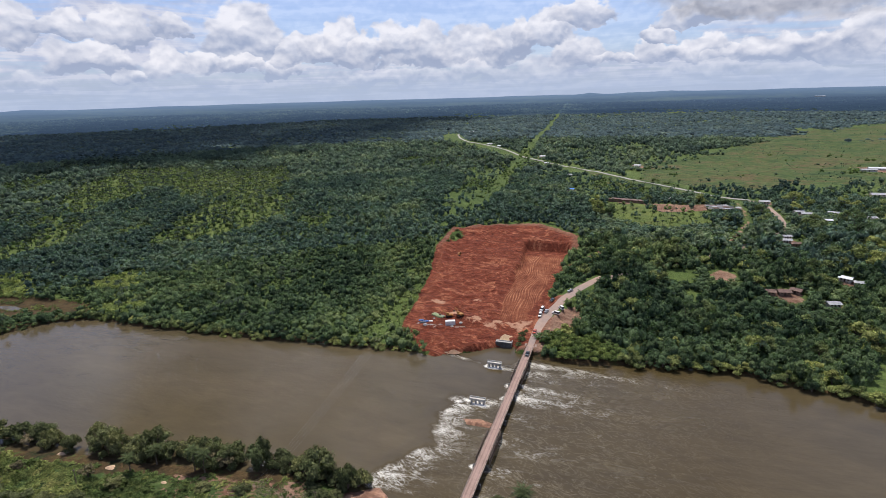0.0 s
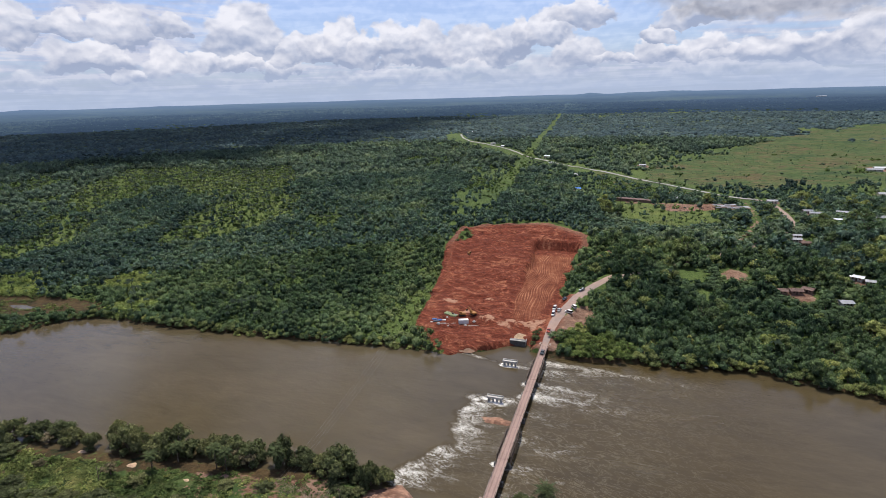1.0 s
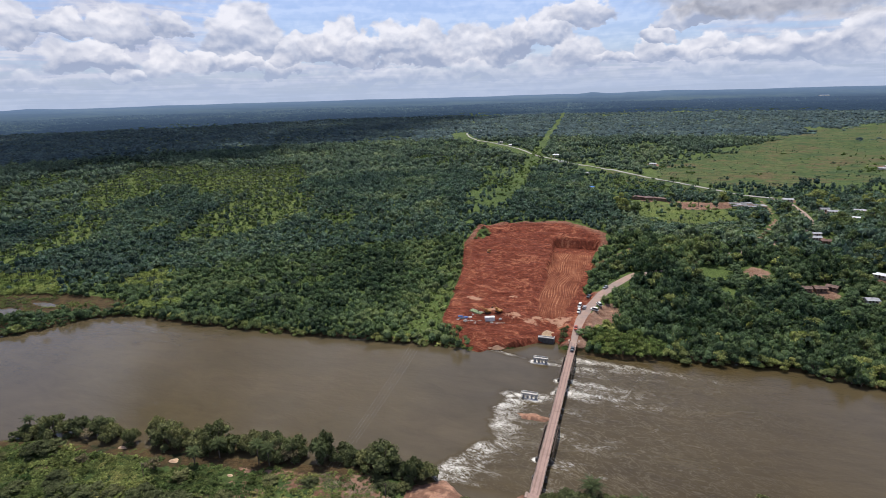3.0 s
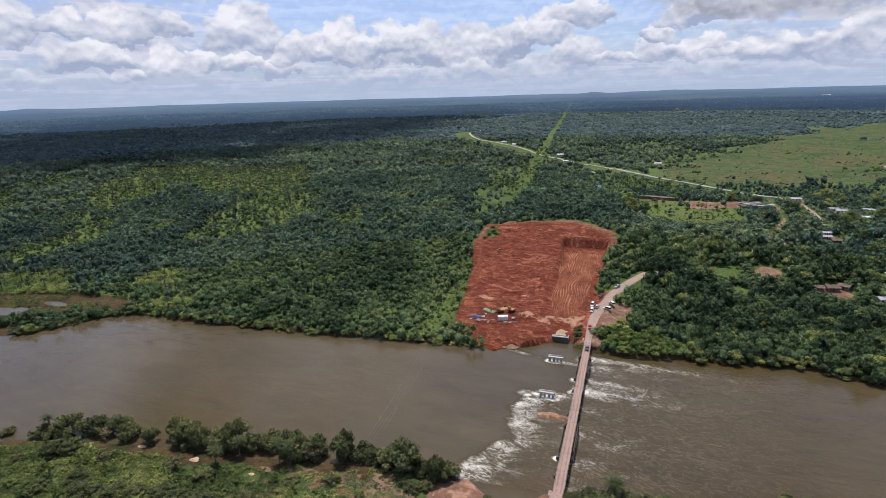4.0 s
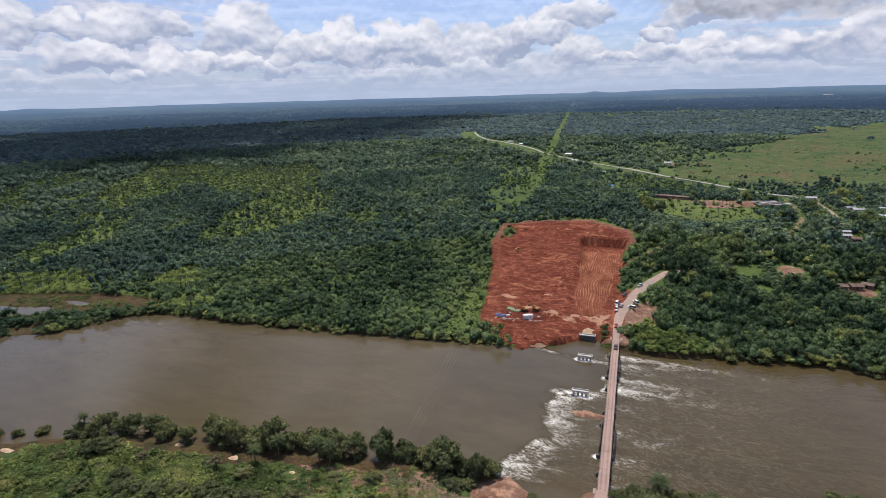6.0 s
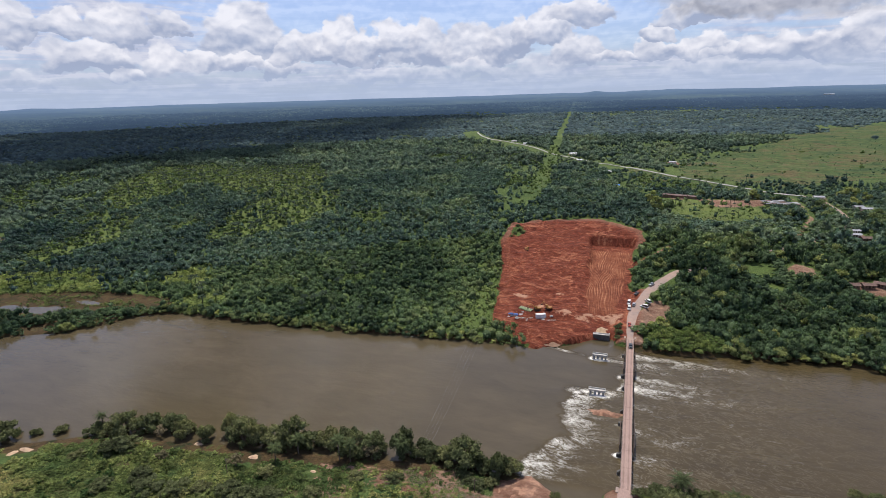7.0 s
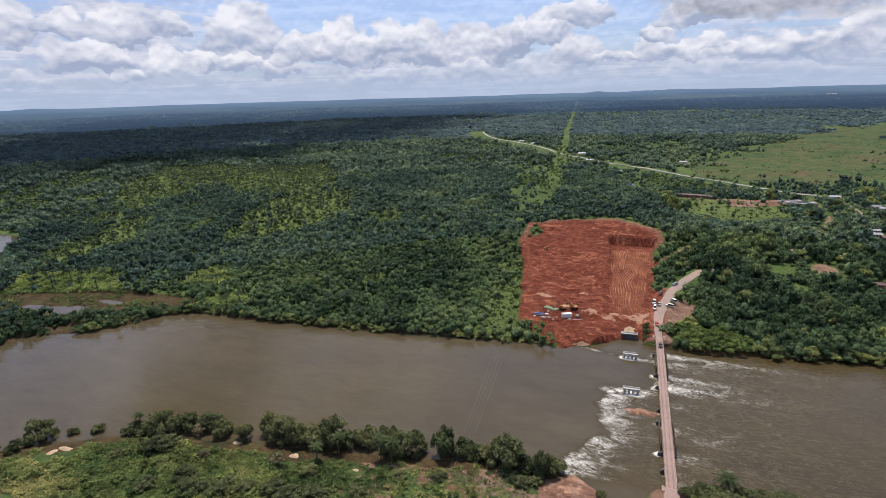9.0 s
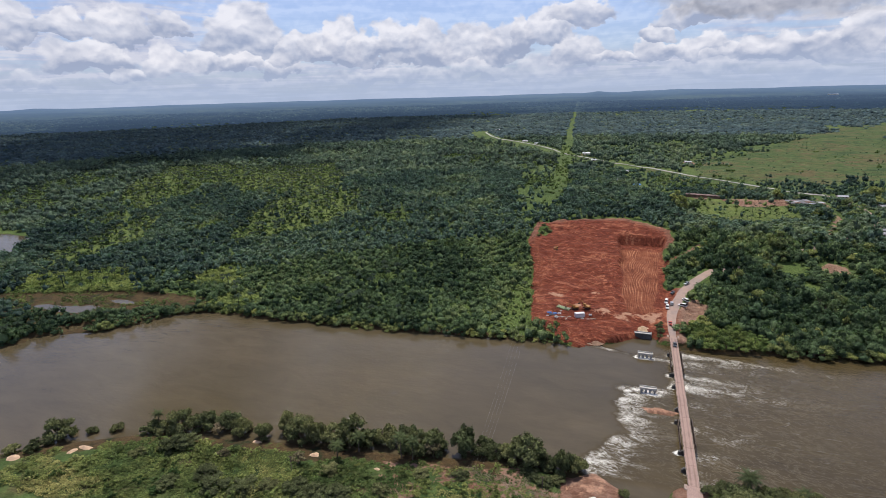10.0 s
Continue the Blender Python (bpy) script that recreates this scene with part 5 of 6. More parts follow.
while fx < 170:
    gap = rng.uniform(2.8, 5.2)
    fx += gap
    fy = float(np.interp(fx, *np.array(FAR_BANK, float).T)) + rng.uniform(-0.6, 3.4)
    if -93 < fx < -1 or (fx < -330 and rng.random() < 0.35):
        continue
    kind_i = int(rng.integers(0, 6))
    s = rng.uniform(0.75, 1.2) * (1.2 if fx > -38 else 1.0)
    if -120 < fx < -93:
        s *= 0.42
    if fx < -338:
        s *= 0.62
    if kind_i not in far_makers:
        far_makers[kind_i] = tree("bank_tree", (fx, fy, max(0.0, height(fx, fy)) - 0.9), k * 53, 400 + kind_i, (6.0, 5.0, 7.5, 4.5, 6.5, 5.5)[kind_i], (3.2, 3.0, 3.4, 3.0, 3.8, 2.6)[kind_i], 7, 140, 0.45, (0.36, 0.55, 0.25, 0.70, 0.42, 0.32)[kind_i], "bushy green tree overhanging the brown river", "trees along the far bank", trunk_part=0.2)
    else:
        far_makers[kind_i].scale = (1, 1, 1)
        c = copy_thing(far_makers[kind_i], pose(fx, fy, max(0.0, height(fx, fy)) - 0.9, 0, 0, k * 53))
        c.scale = (s, s, s)
    k += 1

# bright bamboo by the far bridge end
for k, (tx, ty, s) in enumerate(((-35, 255, 0.9), (-38.4, 262, 0.7), (-37.6, 268, 0.75), (-34.5, 270.5, 0.8), (-31, 252.5, 1.0), (-26, 252, 1.2), (-20, 252.5, 1.15), (-14, 253.5, 1.2), (-8, 255, 1.1), (-3, 256, 1.0), (-33, 260, 1.1), (-28, 259, 1.3), (-22, 260, 1.3), (-15, 261, 1.3), (-9, 262, 1.2), (-3, 264, 1.1), (-30, 267, 1.1), (-23, 268, 1.3), (-15, 269, 1.2), (-7, 271, 1.0), (-27, 276, 0.9), (-20, 279, 1.0), (-21, 290, 0.9))):
    if k == 0:
        bamboo = tree("bamboo_clump", (tx, ty, height(tx, ty)), 0, 470, 5.2, 3.4, 11, 150, 0.38, 0.35, "arching yellow-green bamboo clump beside the bridge end", "bamboo by the bridge", BAMBOO_LEAF, 0.12)
    else:
        c = copy_thing(bamboo, pose(tx, ty, height(tx, ty), 0, 0, k * 83))
        c.scale = (s, s, s * (0.85, 1.3, 1.0, 1.45, 0.7)[k % 5])

# tall trees of the wood about the village
vil = np.random.default_rng(88)
spots = lattice(240, 640, 13.0)
spots = spots[wooded(spots, 4.0) & ~low_growth(*spots.T) & ~before_yard(*spots.T, 34)]
spots = spots[(spots[:, 0] > -30) & (inside(spots[:, 0], spots[:, 1], FIELD) < -2) & (spots[:, 1] < 560) & (inside(spots[:, 0], spots[:, 1], PLAIN) < -10)]
for k, (tx, ty) in enumerate(spots[:260]):
    kind_i = int(vil.integers(0, 6))
    c = copy_thing(far_makers[kind_i], pose(tx, ty, height(tx, ty), 0, 0, k * 71))
    s = 0.75 + 1.7 * vil.random() ** 2
    c.scale = (s, s, s * 1.1)
    c.name = "forest_tree"
    tagged(c, "tall broad-crowned dark green tree in the village wood", "tree", "trees of the village wood")

# herbs and low shrubs in the glades
rng = np.random.default_rng(25)
for near, far, gap in ((230, 520, 2.4), (520, 1050, 5.2)):
    xy = lattice(near, far, gap)
    xy = xy[wooded(xy, 0.5) | ((seg_dist(*xy.T, POWER_LANE)[0] < 13) & (xy[:, 1] > 460))]
    x, y = xy.T
    open_here = ((inside(x, y, PLAIN) > 0) & (fbm(x / 40, y / 25, 171) > 0.5)) | (inside(x, y, ROADSIDE) > 0) | (seg_dist(x, y, POWER_LANE)[0] < 10) | ((glade_at(x, y) > 0.02) & (x < -120)) | (inside(x, y, FIELD) > 0) | (low_growth(x, y) & (x > -30)) | ((x > -139) & (x < -116) & (y < 330))
    xy = xy[open_here & (RNG.random(len(x)) < np.where(inside(x, y, FIELD) > -3, 0.2, np.where((inside(x, y, PLAIN) > 0) | (seg_dist(x, y, POWER_LANE)[0] < 10), 0.32, 0.70)))]
    sc = gap * RNG.uniform(0.22, 0.5, len(xy))
    strew("herbs", [small_crown(rng, 7, 0.9, 1) for _ in range(5)], xy, sc, sc * RNG.uniform(0.5, 1.1, len(xy)), np.clip(tone_at(xy) + 0.14, 0, 1), BUSH_LEAF, 0.1, "low bright green herbs and shrubs in the glades", "shrubs")



def leaf_mat(rng, count, leaf):
    """A low hummock of leaves, about 2 wide, open at the edge."""
    a, r = rng.uniform(0, 6.283, count), np.sqrt(rng.uniform(0, 1, count)) * rng.uniform(0.7, 1.1, count)
    p = np.stack([r * np.cos(a) * 1.05, r * np.sin(a) * 0.95, 0.95 * (1 - 0.8 * r * r) + rng.uniform(-0.25, 0.12, count)], 1)
    up = np.stack([0.5 * p[:, 0], 0.5 * p[:, 1], np.ones(count)], 1) + rng.normal(0, 0.5, (count, 3))
    up /= np.linalg.norm(up, axis=1)[:, None]
    side = np.cross(up, rng.normal(size=(count, 3)))
    side /= np.linalg.norm(side, axis=1)[:, None] + 1e-9
    other = np.cross(up, side)
    s = leaf * rng.uniform(0.6, 1.4, (count, 1))
    v = np.stack([p + side * s * 0.55, p - side * s * 0.55, p + other * s], 1).reshape(-1, 3)
    return v, np.arange(count * 3).reshape(-1, 3)


SAND_SPOTS = [(-202, 120.5, 3.2), (-175.5, 119.3, 3.4), (-149.5, 119.0, 2.6), (-264, 97, 4.4), (-266.5, 93.5, 3.2), (-285, 84, 4.4), (-290, 81, 2.8)]
# undergrowth on the near bank
rng = np.random.default_rng(15)
ux, uy = RNG.uniform(-330, 30, 21000), RNG.uniform(72, 150, 21000)
xy = np.stack([ux, uy], 1)
_, s_near = bank_lines(ux, uy)
patch = fbm(ux / 16, uy / 12, 151)
clear_of = (seg_dist(ux, uy, NEAR_ROAD)[0] > 4.5) & (np.hypot((ux + 76) / 13, (uy - 128) / 14) > 1)
for hx, hy, hr in SAND_SPOTS:
    clear_of &= np.hypot(ux - hx, uy - hy + 1.5) > hr + 1.6
xy = xy[(s_near > 5 + 3 * vnoise(ux / 9, uy / 9, 4)) & clear_of & (patch > -0.9 + 0.45 * step(-150, -110, ux)) ]
dry = step(-150, -118, xy[:, 0]) * (1 - step(-84, -78, xy[:, 0]))
hummock = 1 + 0.8 * np.maximum(fbm(xy[:, 0] / 7, xy[:, 1] / 6, 163), -0.6)
sc = RNG.uniform(0.7, 1.5, len(xy)) * (1 + 0.8 * (RNG.random(len(xy)) < 0.06)) * (1 - 0.35 * dry)
strew("undergrowth", [leaf_mat(rng, 26, 0.40) for _ in range(8)], xy, sc, sc * hummock * RNG.uniform(0.4, 0.9, len(xy)), np.clip(0.36 + 0.6 * fbm(xy[:, 0] / 11, xy[:, 1] / 8, 161) + 0.5 * fbm(xy[:, 0] / 36, xy[:, 1] / 24, 165) + 0.3 * step(-225, -265, xy[:, 0]) - 0.28 * step(-190, -178, xy[:, 0]) * (1 - step(-140, -128, xy[:, 0])) + 0.3 * (RNG.random(len(xy)) - 0.5) + 0.35 * dry, 0, 1), UNDER_LEAF, 0.1, "thick bright green shrubs and creepers on the bank", "undergrowth")

# round shrubs standing in the undergrowth
qx, qy = RNG.uniform(-320, -70, 2600), RNG.uniform(72, 136, 2600)
_, s_near = bank_lines(qx, qy)
thick = fbm(qx / 13, qy / 9, 157)
rooted = (s_near > 9) & (seg_dist(qx, qy, NEAR_ROAD)[0] > 9) & (np.hypot((qx + 76) / 15, (qy - 128) / 16) > 1) & (RNG.random(len(qx)) < np.interp(thick, [-0.1, 0.5], [0.04, 0.55]))
for hx, hy, hr in SAND_SPOTS:
    rooted &= np.hypot(qx - hx - 1.0, qy - hy + 3.0) > hr + 4.0
xy = np.stack([qx, qy], 1)[rooted]
sc = RNG.uniform(0.8, 2.1, len(xy))
strew("shrubs", [crown_arrays(rng, 5, 34, 0.20) for _ in range(6)], xy, sc, sc * RNG.uniform(0.7, 1.15, len(xy)), np.clip(0.30 + 0.7 * fbm(xy[:, 0] / 22, xy[:, 1] / 15, 167) + 0.4 * (RNG.random(len(xy)) - 0.5), 0, 1), UNDER_LEAF, 0.3, "rounded dark and light green shrubs in the undergrowth", "shrubs")

# low shrubs over the plain
rng = np.random.default_rng(35)
xy = lattice(560, 1750, 8.0)
x, y = xy.T
clumps = fbm(x / 70, y / 45, 173) + 0.5 * fbm(x / 20, y / 20, 175)
xy = xy[(inside(x, y, PLAIN) > -4) & wooded(xy) & (RNG.random(len(x)) < np.interp(clumps, [-0.1, 0.4, 0.8], [0.08, 0.30, 0.95]))]
sc = RNG.uniform(0.5, 1.3, len(xy)) * (1 + 0.6 * (RNG.random(len(xy)) < 0.12))
strew("shrubs", [small_crown(rng, 10, 0.5, 1) for _ in range(5)], xy, sc, sc * RNG.uniform(0.5, 1.0, len(xy)), np.clip(tone_at(xy) + 0.02, 0, 1), MID_LEAF, 0.2, "low scattered green shrubs dotted over the grassy plain", "shrubs")

# creepers matted over the glades beside the marsh
cx_, cy_ = RNG.uniform(-520, -300, 9000), RNG.uniform(212, 300, 9000)
xy = np.stack([cx_, cy_], 1)
open_here = (np.max([inside(cx_, cy_, g) for g in GLADES[3:6]], axis=0) > -5 + 6 * fbm(cx_ / 12, cy_ / 12, 195)) & wooded(xy, 0.5)
xy = xy[open_here]
sc = RNG.uniform(0.8, 2.0, len(xy)) * (1 + 0.8 * (RNG.random(len(xy)) < 0.1))
strew("creepers", [leaf_mat(rng, 24, 0.42) for _ in range(6)], xy, sc, sc * RNG.uniform(0.5, 1.1, len(xy)), np.clip(0.58 + 0.5 * fbm(xy[:, 0] / 14, xy[:, 1] / 9, 197) + 0.25 * (RNG.random(len(xy)) - 0.5), 0, 1), BAMBOO_LEAF, 0.1, "bright green creepers matted over low bushes by the marsh", "creepers")

# low bushes on the spit between the marsh and the river
bx, by = RNG.uniform(-480, -318, 4200), RNG.uniform(90, 232, 4200)
s_far, _ = bank_lines(bx, by)
dry_land = (s_far > -0.5) & (s_far < 30) & (by < 226) & (land_height(bx, by) > 0.25) & (marsh_at(bx, by) < 0.55)
for px_, py_, rx_, ry_, _ in POOLS:
    dry_land &= np.hypot((bx - px_ - 4) / (rx_ + 2), (by - py_ + 2) / (ry_ + 2)) > 1
xy = np.stack([bx, by], 1)[dry_land & (fbm(bx / 16, by / 12, 199) > -0.45)]
sc = RNG.uniform(1.0, 2.6, len(xy))
strew("bushes", [crown_arrays(rng, 3, 26, 0.26) for _ in range(5)], xy, sc, sc * RNG.uniform(0.7, 1.1, len(xy)), np.clip(0.30 + 0.6 * fbm(xy[:, 0] / 14, xy[:, 1] / 10, 198) + 0.3 * (RNG.random(len(xy)) - 0.5), 0, 1), LEAF, 0.5, "low dark and light green bushes on the flooded spit", "bushes")

# reeds and tussocks in the marsh
mx, my = RNG.uniform(-500, -320, 2600), RNG.uniform(190, 250, 2600)
s_far, _ = bank_lines(mx, my)
xy = np.stack([mx, my], 1)[(marsh_at(mx, my) > 0.0) & (s_far > 1) & (land_height(mx, my) > 0.15) & (fbm(mx / 12, my / 6, 191) > -0.1)]
sc = RNG.uniform(0.4, 1.5, len(xy))
strew("reeds", [leaf_mat(rng, 18, 0.5) for _ in range(5)], xy, sc, sc * RNG.uniform(0.5, 1.3, len(xy)), np.clip(0.25 + 0.5 * fbm(xy[:, 0] / 15, xy[:, 1] / 9, 193), 0, 1), UNDER_LEAF, 0.1, "tufts of brown and green reeds in the marsh", "reeds")

# ---------- the bridge ----------
DECK_Z, BX = 3.25, -44.6
bridge = thing("bridge", (BX, 139, 0), 0, "long narrow single-lane bridge with laterite-stained deck over the river", "bridge")
SPANS = [139, 150, 160, 180, 189, 208, 219, 240, 256]
TRUSSED = {(160, 180), (219, 240)}


def truss(y0, y1, side):
    """A steel pony truss along one edge of a span."""
    bm, x, n = bmesh.new(), side * 2.55, max(4, int((y1 - y0) / 2.4))
    z0, z1 = 1.75, 3.95
    tube_box = lambda a, b, r: tube(bm, a, b, r, r, 4)
    box(bm, (x - 0.16, y0, z0 - 0.18), (x + 0.16, y1, z0 + 0.18))
    box(bm, (x - 0.16, y0 + 1.0, z1 - 0.14), (x + 0.16, y1 - 1.0, z1 + 0.14))
    for k in range(n + 1):
        y = y0 + (y1 - y0) * k / n
        if 0 < k < n:
            tube_box((x, y, z0), (x, y, z1), 0.12)
        if k < n:
            yy = y0 + (y1 - y0) * (k + 1) / n
            up = k < n / 2
            tube_box((x, y, z0 if up else z1), (x, yy, z1 if up else z0), 0.12)
        if k:
            tube_box((x, y, z0 + 0.1), (side * 1.9, y, z0 + 0.5), 0.1)
    return bm


for a, b in zip(SPANS, SPANS[1:]):
    y0, y1 = a - 139 + 0.04, b - 139 - 0.04
    part("deck_slab", boxes(((-1.7, y0, DECK_Z - 0.32), (1.7, y1, DECK_Z)), bevel=0.03), DECK, bridge)
    for side in (-1, 1):
        part("kerb", boxes(((side * 1.7 - 0.16, y0, DECK_Z + 0.003), (side * 1.7 + 0.16, y1, DECK_Z + 0.28)), bevel=0.04), KERB, bridge)
        if (a, b) in TRUSSED:
            part("truss", truss(y0, y1, side), STEEL, bridge, "dark rusted steel side truss")
        else:
            part("girder", boxes(((side * 1.25 - 0.2, y0, DECK_Z - 1.35), (side * 1.25 + 0.2, y1, DECK_Z - 0.32)), ((side * 1.25 - 0.35, y0, DECK_Z - 1.42), (side * 1.25 + 0.35, y1, DECK_Z - 1.35))), STEEL, bridge, "dark rusted steel girder")
        bm = bmesh.new()
        n = int((b - a) / 2.5)
        for k in range(n + 1):
            y = y0 + 0.15 + (y1 - y0 - 0.3) * k / n
            tube(bm, (side * 1.78, y, DECK_Z + 0.2), (side * 1.78, y, DECK_Z + 0.95), 0.045, 0.045, 5)
        tube(bm, (side * 1.78, y0, DECK_Z + 0.93), (side * 1.78, y1, DECK_Z + 0.93), 0.04, 0.04, 5)
        part("railing", bm, STEEL, bridge)


def pier_mesh(long, wide, top):
    """A wall pier with rounded cutwaters and a cap."""
    bm = bmesh.new()
    ring = []
    for k in range(16):
        a = 2 * math.pi * k / 16
        cx = (long / 2 - wide / 2) * (1 if math.cos(a) > 0 else -1)
        ring.append((cx + wide / 2 * math.cos(a), wide / 2 * math.sin(a)))
    lo = [bm.verts.new((x * 1.08, y * 1.12, -2.6)) for x, y in ring]
    hi = [bm.verts.new((x, y, top)) for x, y in ring]
    for k in range(16):
        bm.faces.new((lo[k], lo[(k + 1) % 16], hi[(k + 1) % 16], hi[k]))
    bm.faces.new(hi)
    return bm


for y in PIER_YS:
    truss_side = y in (160, 180, 219, 240)
    pr = part("pier", pier_mesh(6.2 if truss_side else 5.2, 1.2, 1.5 if truss_side else 1.3), DARK_CONCRETE, bridge)
    pr.location = (-0.3, y - 139, 0)
    cp = part("bearing_block", boxes(((-2.35, -0.5, 1.25), (2.35, 0.5, 1.87)), bevel=0.06), DARK_CONCRETE, bridge)
    cp.location = (0, y - 139, 0)
for y in (138.0, 257.0):
    ab = part("abutment", boxes(((-3.0, -1.4, -1.0), (3.0, 1.3, DECK_Z - 0.34)), ((-3.0, -1.4, DECK_Z - 0.34), (-2.1, 1.3, DECK_Z + 0.2)), ((2.1, -1.4, DECK_Z - 0.34), (3.0, 1.3, DECK_Z + 0.2)), bevel=0.05), KERB, bridge)
    ab.location = (0, y - 139, 0)


# ---------- the new bridge's piers ----------
def new_pier(at):
    top = thing("bridge_pier", at, 0, "pale unfinished concrete bridge pier with four columns in foaming water", "pier", "piers of the unfinished bridge")
    part("pier_cap", boxes(((-3.6, -0.75, 1.7), (3.6, 0.75, 2.6)), bevel=0.06), PALE_CONCRETE, top)
    for lo, hi in (((-3.6, 0.45, 2.603), (3.6, 0.75, 3.1)), ((-3.6, -0.75, 2.603), (-3.3, 0.45, 2.9)), ((3.3, -0.75, 2.603), (3.6, 0.45, 2.9))):
        part("upstand", boxes((lo, hi), bevel=0.03), PALE_CONCRETE, top)
    for x in (-2.7, -0.9, 0.9, 2.7):
        bm = bmesh.new()
        tube(bm, (x, 0, -2.6), (x, 0, 1.7), 0.48, 0.48, 14)
        part("column", bm, CONCRETE, top)
    bm = bmesh.new()
    for x in (-2.7, 0.0, 2.7):
        box(bm, (x - 1.1, -1.3, -2.6), (x + 1.1, 1.3, -0.12), 0.25)
    part("footing", bm, PALE_CONCRETE, top)
    return top


first = new_pier((-57.6, 201.0, 0))
copy_thing(first, pose(-58.4, 235.0, 0))

front = thing("bridge_abutment", (-59.3, 257.5, 0), 0, "square concrete bridge abutment backed by gravel on the bank", "abutment")
# the wall's shade is put into its dark colour
part("front_wall", boxes(((-4.1, -0.5, -1.5), (4.1, 0.5, 2.9)), bevel=0.05), DARK_CONCRETE, front, "concrete front wall with its shade painted dark")
part("bearing_shelf", boxes(((-4.1, -0.55, 2.903), (4.1, 0.9, 3.25)), bevel=0.05), PALE_CONCRETE, front)
for side in (-1, 1):
    part("wing_wall", boxes(((side * 4.1 - 0.25, 0.91, -1.0), (side * 4.1 + 0.25, 4.0, 2.7)), bevel=0.05), CONCRETE, front)
part("back_wall", boxes(((-3.84, 0.5, 3.253), (3.84, 0.9, 3.7)), bevel=0.04), CONCRETE, front)


def heap(name, at, rx, ry, tall, mat, label, category, seed=1, kind=""):
    """A loose heap with an uneven top."""
    r, v, f = 14, [], []
    for i in range(r):
        for k in range(22):
            a, s = 2 * math.pi * k / 22, i / (r - 1)
            ragged = 1 + 0.38 * float(fbm(1.3 * math.cos(a) + 3.7 * seed, 1.3 * math.sin(a), seed + 5, 3))
            x, y = rx * s * math.cos(a) * ragged, ry * s * math.sin(a) * ragged
            z = tall * (0.5 + 0.5 * math.cos(math.pi * s)) * (1 + 0.25 * float(fbm(x / 2.2 + seed, y / 2.2, seed))) - 0.5 * s
            v.append((x, y, z))
    for i in range(r - 1):
        for k in range(22):
            f.append((i * 22 + k, i * 22 + (k + 1) % 22, (i + 1) * 22 + (k + 1) % 22, (i + 1) * 22 + k))
    ob = new(name, mesh_of(name, v, f, mat, smooth=True))
    ob.matrix_basis = pose(*at)
    return tagged(ob, label, category, kind=kind)


heap("gravel_heap", (-82.5, 244.2, height(-82.5, 244.2) - 0.3), 4.9, 2.8, 0.8, DULL_GRAVEL, "low heap of tan gravel at the edge of the water", "gravel", 8)
heap("gravel_heap", (-59.6, 262.6, 2.8), 3.9, 5.0, 2.2, GRAVEL, "heap of yellow gravel filling behind the abutment", "gravel", 3)
for k, (hx, hy, hr) in enumerate(SAND_SPOTS):
    ra, rb, hz = hr * (1.2, 0.9, 1.0, 1.3, 0.8, 1.1)[k % 6], hr * (0.6, 0.8, 0.7, 0.5, 1.1, 0.7)[k % 6], 0.24 * hr
    heap("sand_heap", (hx, hy, height(hx, hy) - 0.1), ra, rb, hz, SANDHEAP, "small heap of pale dug sand on the grassy bank", "sand", k)


# ---------- vehicles ----------
def wheel(parent, x, y, r, w):
    bm = bmesh.new()
    tube(bm, (x - w / 2, y, r), (x + w / 2, y, r), r, r, 12)
    t = part("tyre", bm, RUBBER, parent)
    bm = bmesh.new()
    tube(bm, (x - w / 2 - 0.01, y, r), (x + w / 2 + 0.01, y, r), r * 0.55, r * 0.55, 10)
    part("rim", bm, CHROME, t)


def car(at, turn, paint, label, van=False, name="car"):
    top = thing(name, at, turn, label, "van" if van else "car", "vehicles queueing by the bridge")
    h = 1.95 if van else 1.48
    L = 4.9 if van else 4.5
    bm = boxes(((-0.9, -L / 2, 0.35), (0.9, L / 2, 0.95)), bevel=0.12)
    part("body", bm, paint, top)
    bm = bmesh.new()
    y0, y1 = (-L / 2 + 0.1, L / 2 - 1.1) if van else (-L / 2 + 0.6, L / 2 - 1.3)
    base = [(-0.84, y0), (0.84, y0), (0.84, y1), (-0.84, y1)]
    lo = [bm.verts.new((x, y, 0.951)) for x, y in base]
    hi = [bm.verts.new((x * 0.86, y + (0.25 if y < 0 else -0.55), h - 0.06)) for x, y in base]
    for k in range(4):
        bm.faces.new((lo[k], lo[(k + 1) % 4], hi[(k + 1) % 4], hi[k]))
    bm.faces.new(hi)
    part("windows", bm, GLASS, top, "dark window glass")
    part("roof", boxes(((-0.74, y0 + 0.24, h - 0.058), (0.74, y1 - 0.5, h)), bevel=0.025), paint, top)
    for side in (-1, 1):
        part("headlight", boxes(((side * 0.62 - 0.17, L / 2 - 0.03, 0.62), (side * 0.62 + 0.17, L / 2 + 0.03, 0.82)), bevel=0.02), LAMP_GLASS, top)
        for y in (-L / 2 + 0.85, L / 2 - 0.85):
            wheel(top, side * 0.8, y, 0.33, 0.22)
    return top


def road_spot(x, y, lift=0.24):
    return (x, y, height(x, y) + lift)


car((-44.3, 246.0, DECK_Z + 0.005), 180, DARK_PAINT, "dark car driving over the narrow bridge deck")
